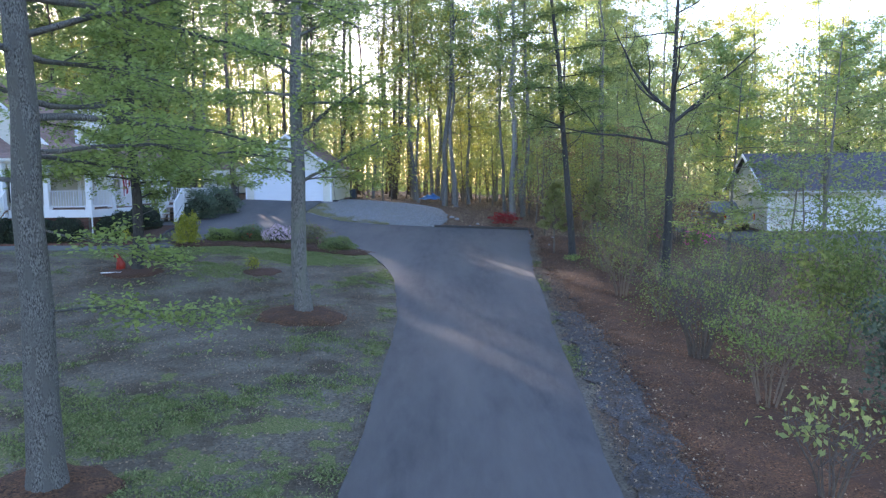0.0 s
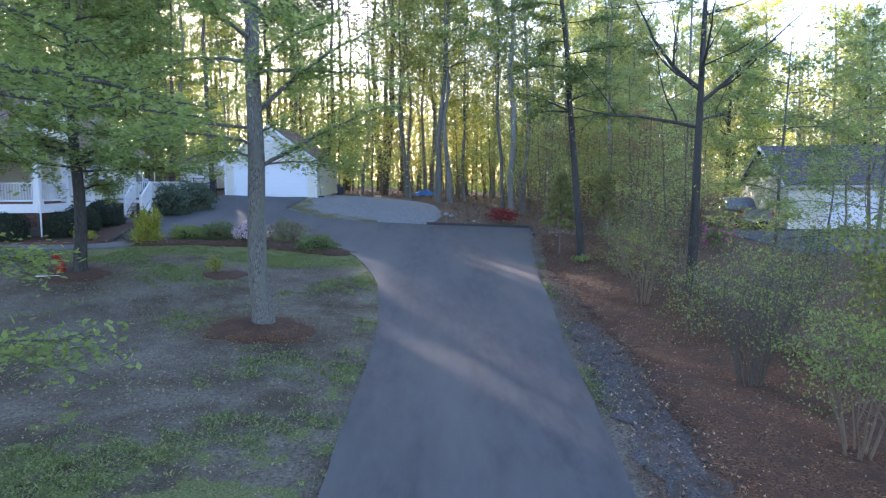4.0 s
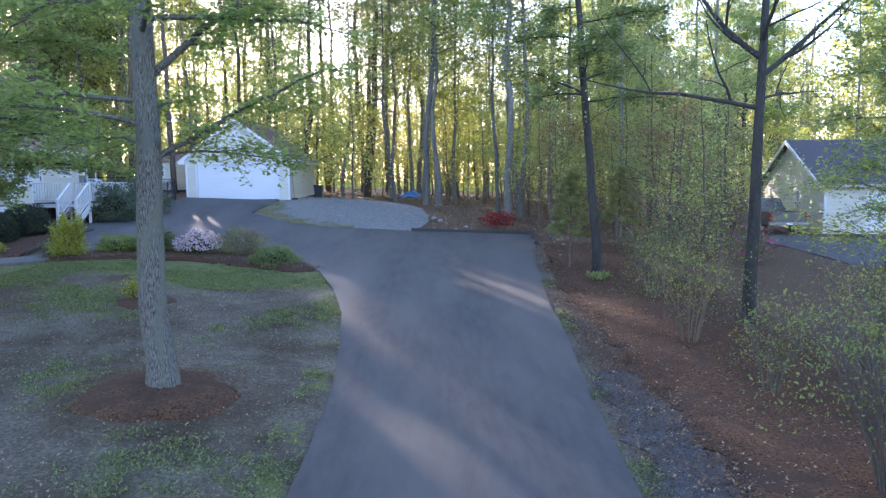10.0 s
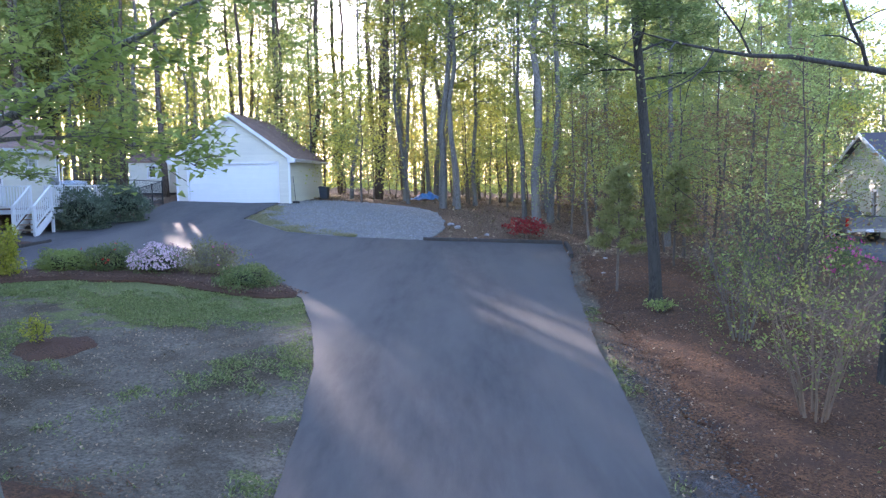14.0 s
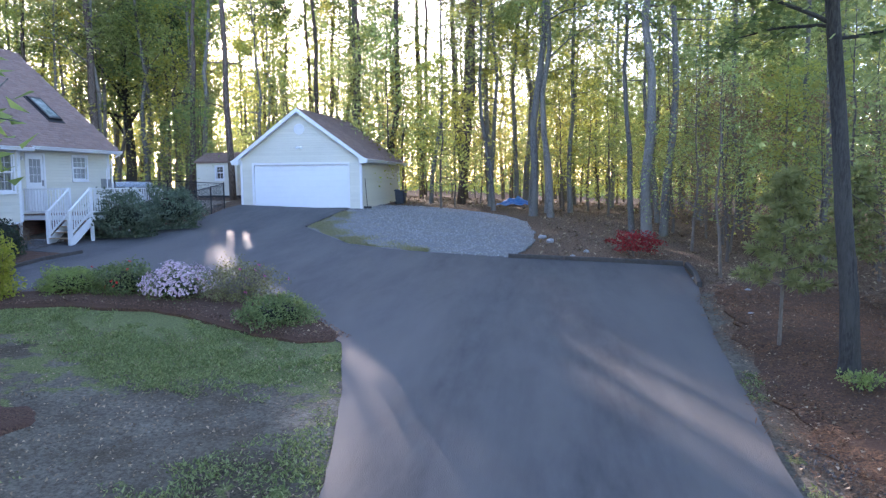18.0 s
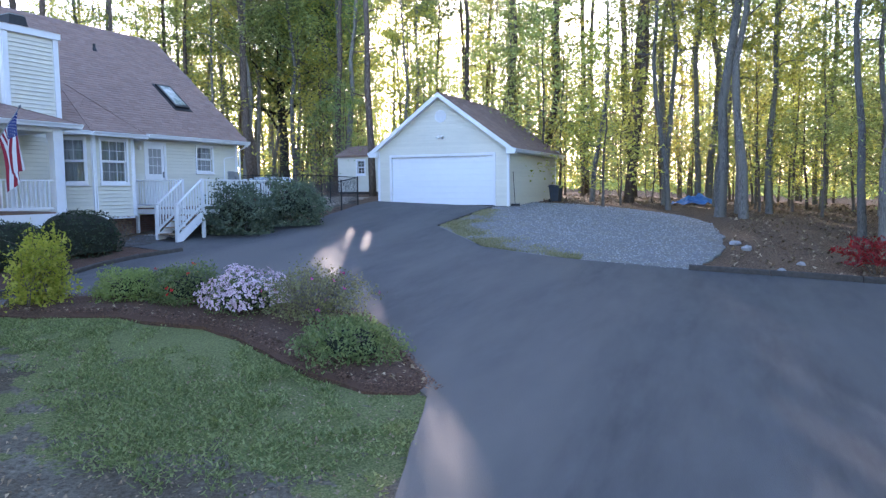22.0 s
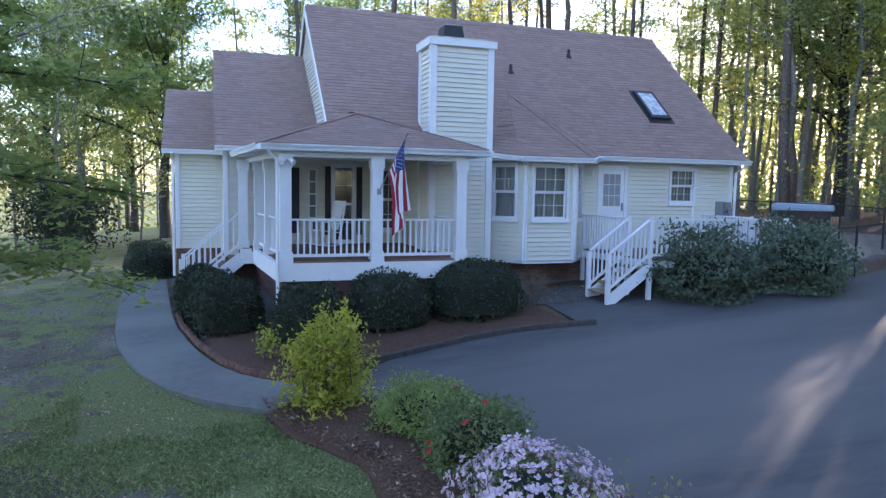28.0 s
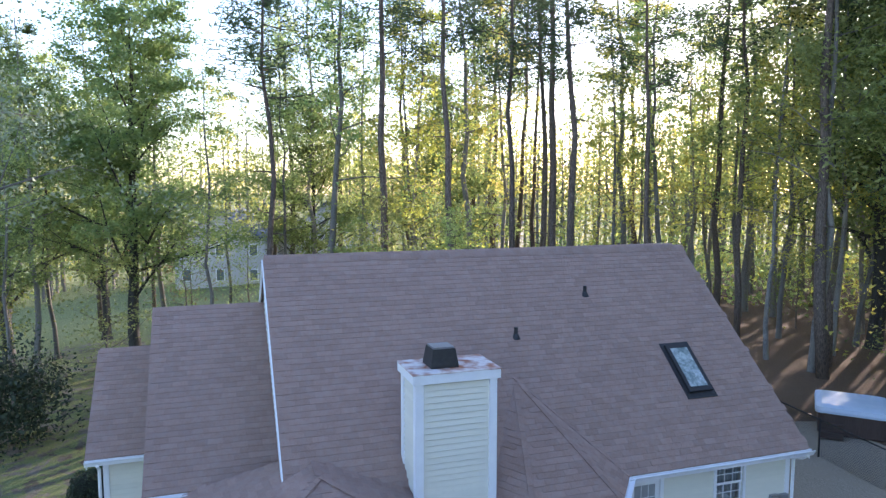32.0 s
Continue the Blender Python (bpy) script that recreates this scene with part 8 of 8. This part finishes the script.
# ---- the neighbour's house and truck ----
def neighbour():
    gx, gy = 19.75, 41.75
    z = 1.02
    root = empty("neighbour_house", pose(gx, gy, z, 0, 0, -9), label="white sided neighbouring house with a dark grey roof", category="house")
    D, L, he, ha = 9.4, 13.0, 2.45, 4.86
    sl = (ha - he) / (D / 2 + 0.3)
    siding_wall(root, "wall", (0, D), (0, 0), 0, ha, holes=((5.6, 6.1, 0.9, 2.1),), top=lambda s: ha - 0.1 - sl * abs(s - D / 2), course=0.2)
    m, _ = frame_of((0, D), (0, 0))
    window(root, m, 5.6, 6.1, 0.9, 2.1, cols=1, rows=1, curtain=False)
    siding_wall(root, "wall", (0, 0), (L, 0), 0, he, holes=((1.9, 4.6, 0, 2.1), (5.4, 8.1, 0, 2.1)), course=0.2)
    siding_wall(root, "wall", (L, D), (0, D), 0, he, board=False)
    siding_wall(root, "wall", (L, 0), (L, D), 0, ha, top=lambda s: ha - 0.1 - sl * abs(s - D / 2), board=False)
    for x in (1.9, 5.4):
        d = part("garage_door", MB().box((x, 0.06, 0), (x + 2.7, 0.09, 2.1)), DOOR_WHITE, root)
        for i in range(4):
            part("panel", MB().box((x + 0.02, 0.03, 0.03 + i * 0.525), (x + 2.68, 0.06, 0.51 + i * 0.525)), DOOR_WHITE, d)
    a = roof_plane(root, [(-0.35, -0.35, he - 0.02), (L, -0.35, he - 0.02), (L, D / 2, ha), (-0.35, D / 2, ha)], seed=51, shingles=False)
    b = roof_plane(root, [(L, D + 0.35, he - 0.02), (-0.35, D + 0.35, he - 0.02), (-0.35, D / 2, ha), (L, D / 2, ha)], seed=52, shingles=False)
    for rf in (a, b):
        rf.data.materials.clear()
        rf.data.materials.append(GREYROOF)
    for s, y in ((1, -0.37), (-1, D + 0.37)):
        q = [(-0.40, y, he - 0.03), (-0.35, y, he - 0.03), (-0.35, D / 2, ha), (-0.40, D / 2, ha)]
        part("rake_board", MB().add(q + [(x, yy, zz - 0.2) for x, yy, zz in q], BOXF), WHITE, a)
    gutter(root, (-0.35, -0.36, he - 0.02), (L, -0.36, he - 0.02), (0, -1, 0))
    trim(root, "corner_trim", [((-0.04, -0.04, 0), (0.1, 0.06, he - 0.05))])
    part("foundation", MB().box((0.05, 0.05, -0.8), (L - 0.05, D - 0.05, 0.0)), MORTAR, root)
    strip("neighbour_drive", np.arange(32.5, 52, 0.4), lambda y: 14.4 + 0.1 * np.abs(44 - y), lambda y: np.where(y < 40.2, 36, 19.2 + 0.16 * (y - 41.7)), 0.03, ASPHALT, 14, label="grey paved forecourt of the neighbouring house", category="driveway")


GREYROOF = mat("grey_shingle", (0.075, 0.07, 0.078), (0.11, 0.10, 0.11), 30.0, 0.95, 0.3, 80, big=0.3)
neighbour()


def truck():
    root = empty("pickup_truck", pose(18.2, 42.2, 0.975, 0, 0, 1), label="parked silver-grey pickup truck with dark windows", category="truck")
    w = 0.95
    part("bed", MB().box((-w, 0.0, 0.55), (-w + 0.08, 2.0, 1.12)).box((w - 0.08, 0, 0.55), (w, 2.0, 1.12)).box((-w, 0, 0.5), (w, 2.0, 0.62)).box((-w, 1.94, 0.55), (w, 2.0, 1.12)), TRUCK, root)
    part("tailgate", MB().box((-w + 0.12, -0.05, 0.62), (w - 0.12, 0.0, 1.12)).box((-0.12, -0.07, 0.9), (0.12, -0.05, 1.0)), TRUCK, root)
    def loft(rings):
        n = len(rings[0])
        v = [p for r in rings for p in r]
        return MB().add(v, [(i * n + j, i * n + (j + 1) % n, (i + 1) * n + (j + 1) % n, (i + 1) * n + j) for i in range(len(rings) - 1) for j in range(n)] + [tuple(range(n))[::-1], tuple((len(rings) - 1) * n + j for j in range(n))])
    part("cab", loft([[(-w, y0, z), (w, y0, z), (w, y1, z), (-w, y1, z)] if s == 1 else [(-w * s, y0, z), (w * s, y0, z), (w * s, y1, z), (-w * s, y1, z)] for z, y0, y1, s in ((0.45, 2.0, 4.0, 1), (1.15, 2.0, 4.05, 1), (1.68, 2.25, 3.35, 0.84), (1.76, 2.4, 3.2, 0.78))]), TRUCK, root)
    part("bonnet", loft([[(-w, 3.9, z), (w, 3.9, z), (w * k, y1, z), (-w * k, y1, z)] for z, y1, k in ((0.45, 5.4, 0.97), (0.95, 5.4, 0.97), (1.12, 5.15, 0.9))]), TRUCK, root)
    part("rear_window", MB().add([(-0.68, 2.06, 1.2), (0.68, 2.06, 1.2), (0.62, 2.225, 1.6), (-0.62, 2.225, 1.6)], [(0, 1, 2, 3)]), SKYGLASS, root)
    for s in (-1, 1):
        part("side_window", MB().add([(s * (w - 0.01) , 2.35, 1.2), (s * (w - 0.01), 3.6, 1.2), (s * (w * 0.85 + 0.01), 3.2, 1.64), (s * (w * 0.85 + 0.01), 2.45, 1.64)], [(0, 1, 2, 3)]), SKYGLASS, root)
        part("tail_light", MB().box((s * (w - 0.06) - 0.06, -0.06, 0.72), (s * (w - 0.06) + 0.06, 0.0, 1.08)), REDLENS, root)
        part("mirror", MB().box((s * 1.05 - 0.1, 3.55, 1.15), (s * 1.05 + 0.1, 3.62, 1.32)), BLACK, root)
        for y in (0.95, 4.45):
            t = part("wheel", MB().tube([(s * 0.70, y, 0.37), (s * 0.72, y, 0.37), (s * 0.93, y, 0.37), (s * 0.95, y, 0.37)], [0.33, 0.37, 0.37, 0.33], 20), BLACK, root)
            part("rim", MB().tube([(s * 0.945, y, 0.37), (s * 0.965, y, 0.37)], [0.22, 0.2], 16), GREY_METAL, t)
    part("bumper", MB().box((-w, -0.16, 0.48), (w, -0.02, 0.62)), GREY_METAL, root)
    part("plate", MB().box((-0.16, -0.175, 0.5), (0.16, -0.162, 0.6)), WHITE, root)


TRUCK = mat("silver_grey_paint", (0.17, 0.175, 0.19), (0.14, 0.145, 0.155), 3.0, 0.3, metallic=0.3, big=0.1)
REDLENS = mat("red_lens", (0.35, 0.01, 0.01), (0.3, 0.01, 0.01), 5.0, 0.2)
truck()


def far_house(x, y, turn, w, d, h, roof, walls, lift):
    z = lz(x, y) - 3.5 * min(1, max(0, (-x - 45) / 80)) - 0.2
    root = empty("far_house", pose(x, y, z, 0, 0, turn), label="distant two-storey house with a slate-grey roof beyond the trees", category="house", group="distant houses")
    part("wall", MB().box((-w, -d, 0), (w, d, h)).add([(-w, -d, h), (w, -d, h), (0, -d, h + lift * 0.93)], [(0, 1, 2)]).add([(-w, d, h), (w, d, h), (0, d, h + lift * 0.93)], [(2, 1, 0)]), walls, root)
    for s in (-1, 1):
        a = [(s * (w + 0.4), -d - 0.4, h - 0.25), (s * (w + 0.4), d + 0.4, h - 0.25), (0, d + 0.4, h + lift), (0, -d - 0.4, h + lift)]
        part("roof", MB().add(a + [(p, q, r - 0.2) for p, q, r in a], BOXF), roof, root)
    for i in range(3):
        for z0 in (0.9, h - 1.9):
            x0 = -w + 0.8 + i * (2 * w - 2.6) / 2
            f = part("window", MB().box((x0, -d - 0.05, z0), (x0 + 1.0, -d - 0.003, z0 + 1.4)), WHITE, root)
            part("pane", MB().box((x0 + 0.1, -d - 0.07, z0 + 0.1), (x0 + 0.9, -d - 0.052, z0 + 1.3)), SKYGLASS, f)


SLATE = mat("slate_grey_roof", (0.09, 0.11, 0.15), (0.12, 0.14, 0.18), 5.0, 0.8)
PALEWALL = mat("pale_wall", (0.5, 0.49, 0.46), (0.45, 0.44, 0.42), 3.0, 0.8)
far_house(-95, 54, 62, 5.5, 6.5, 5.2, SLATE, PALEWALL, 3.6)
far_house(-92, 40, 70, 5.0, 6.0, 5.6, SLATE, PALEWALL, 3.2)
far_house(-104, 78, 40, 6.0, 6.0, 5.0, SLATE, PALEWALL, 3.4)
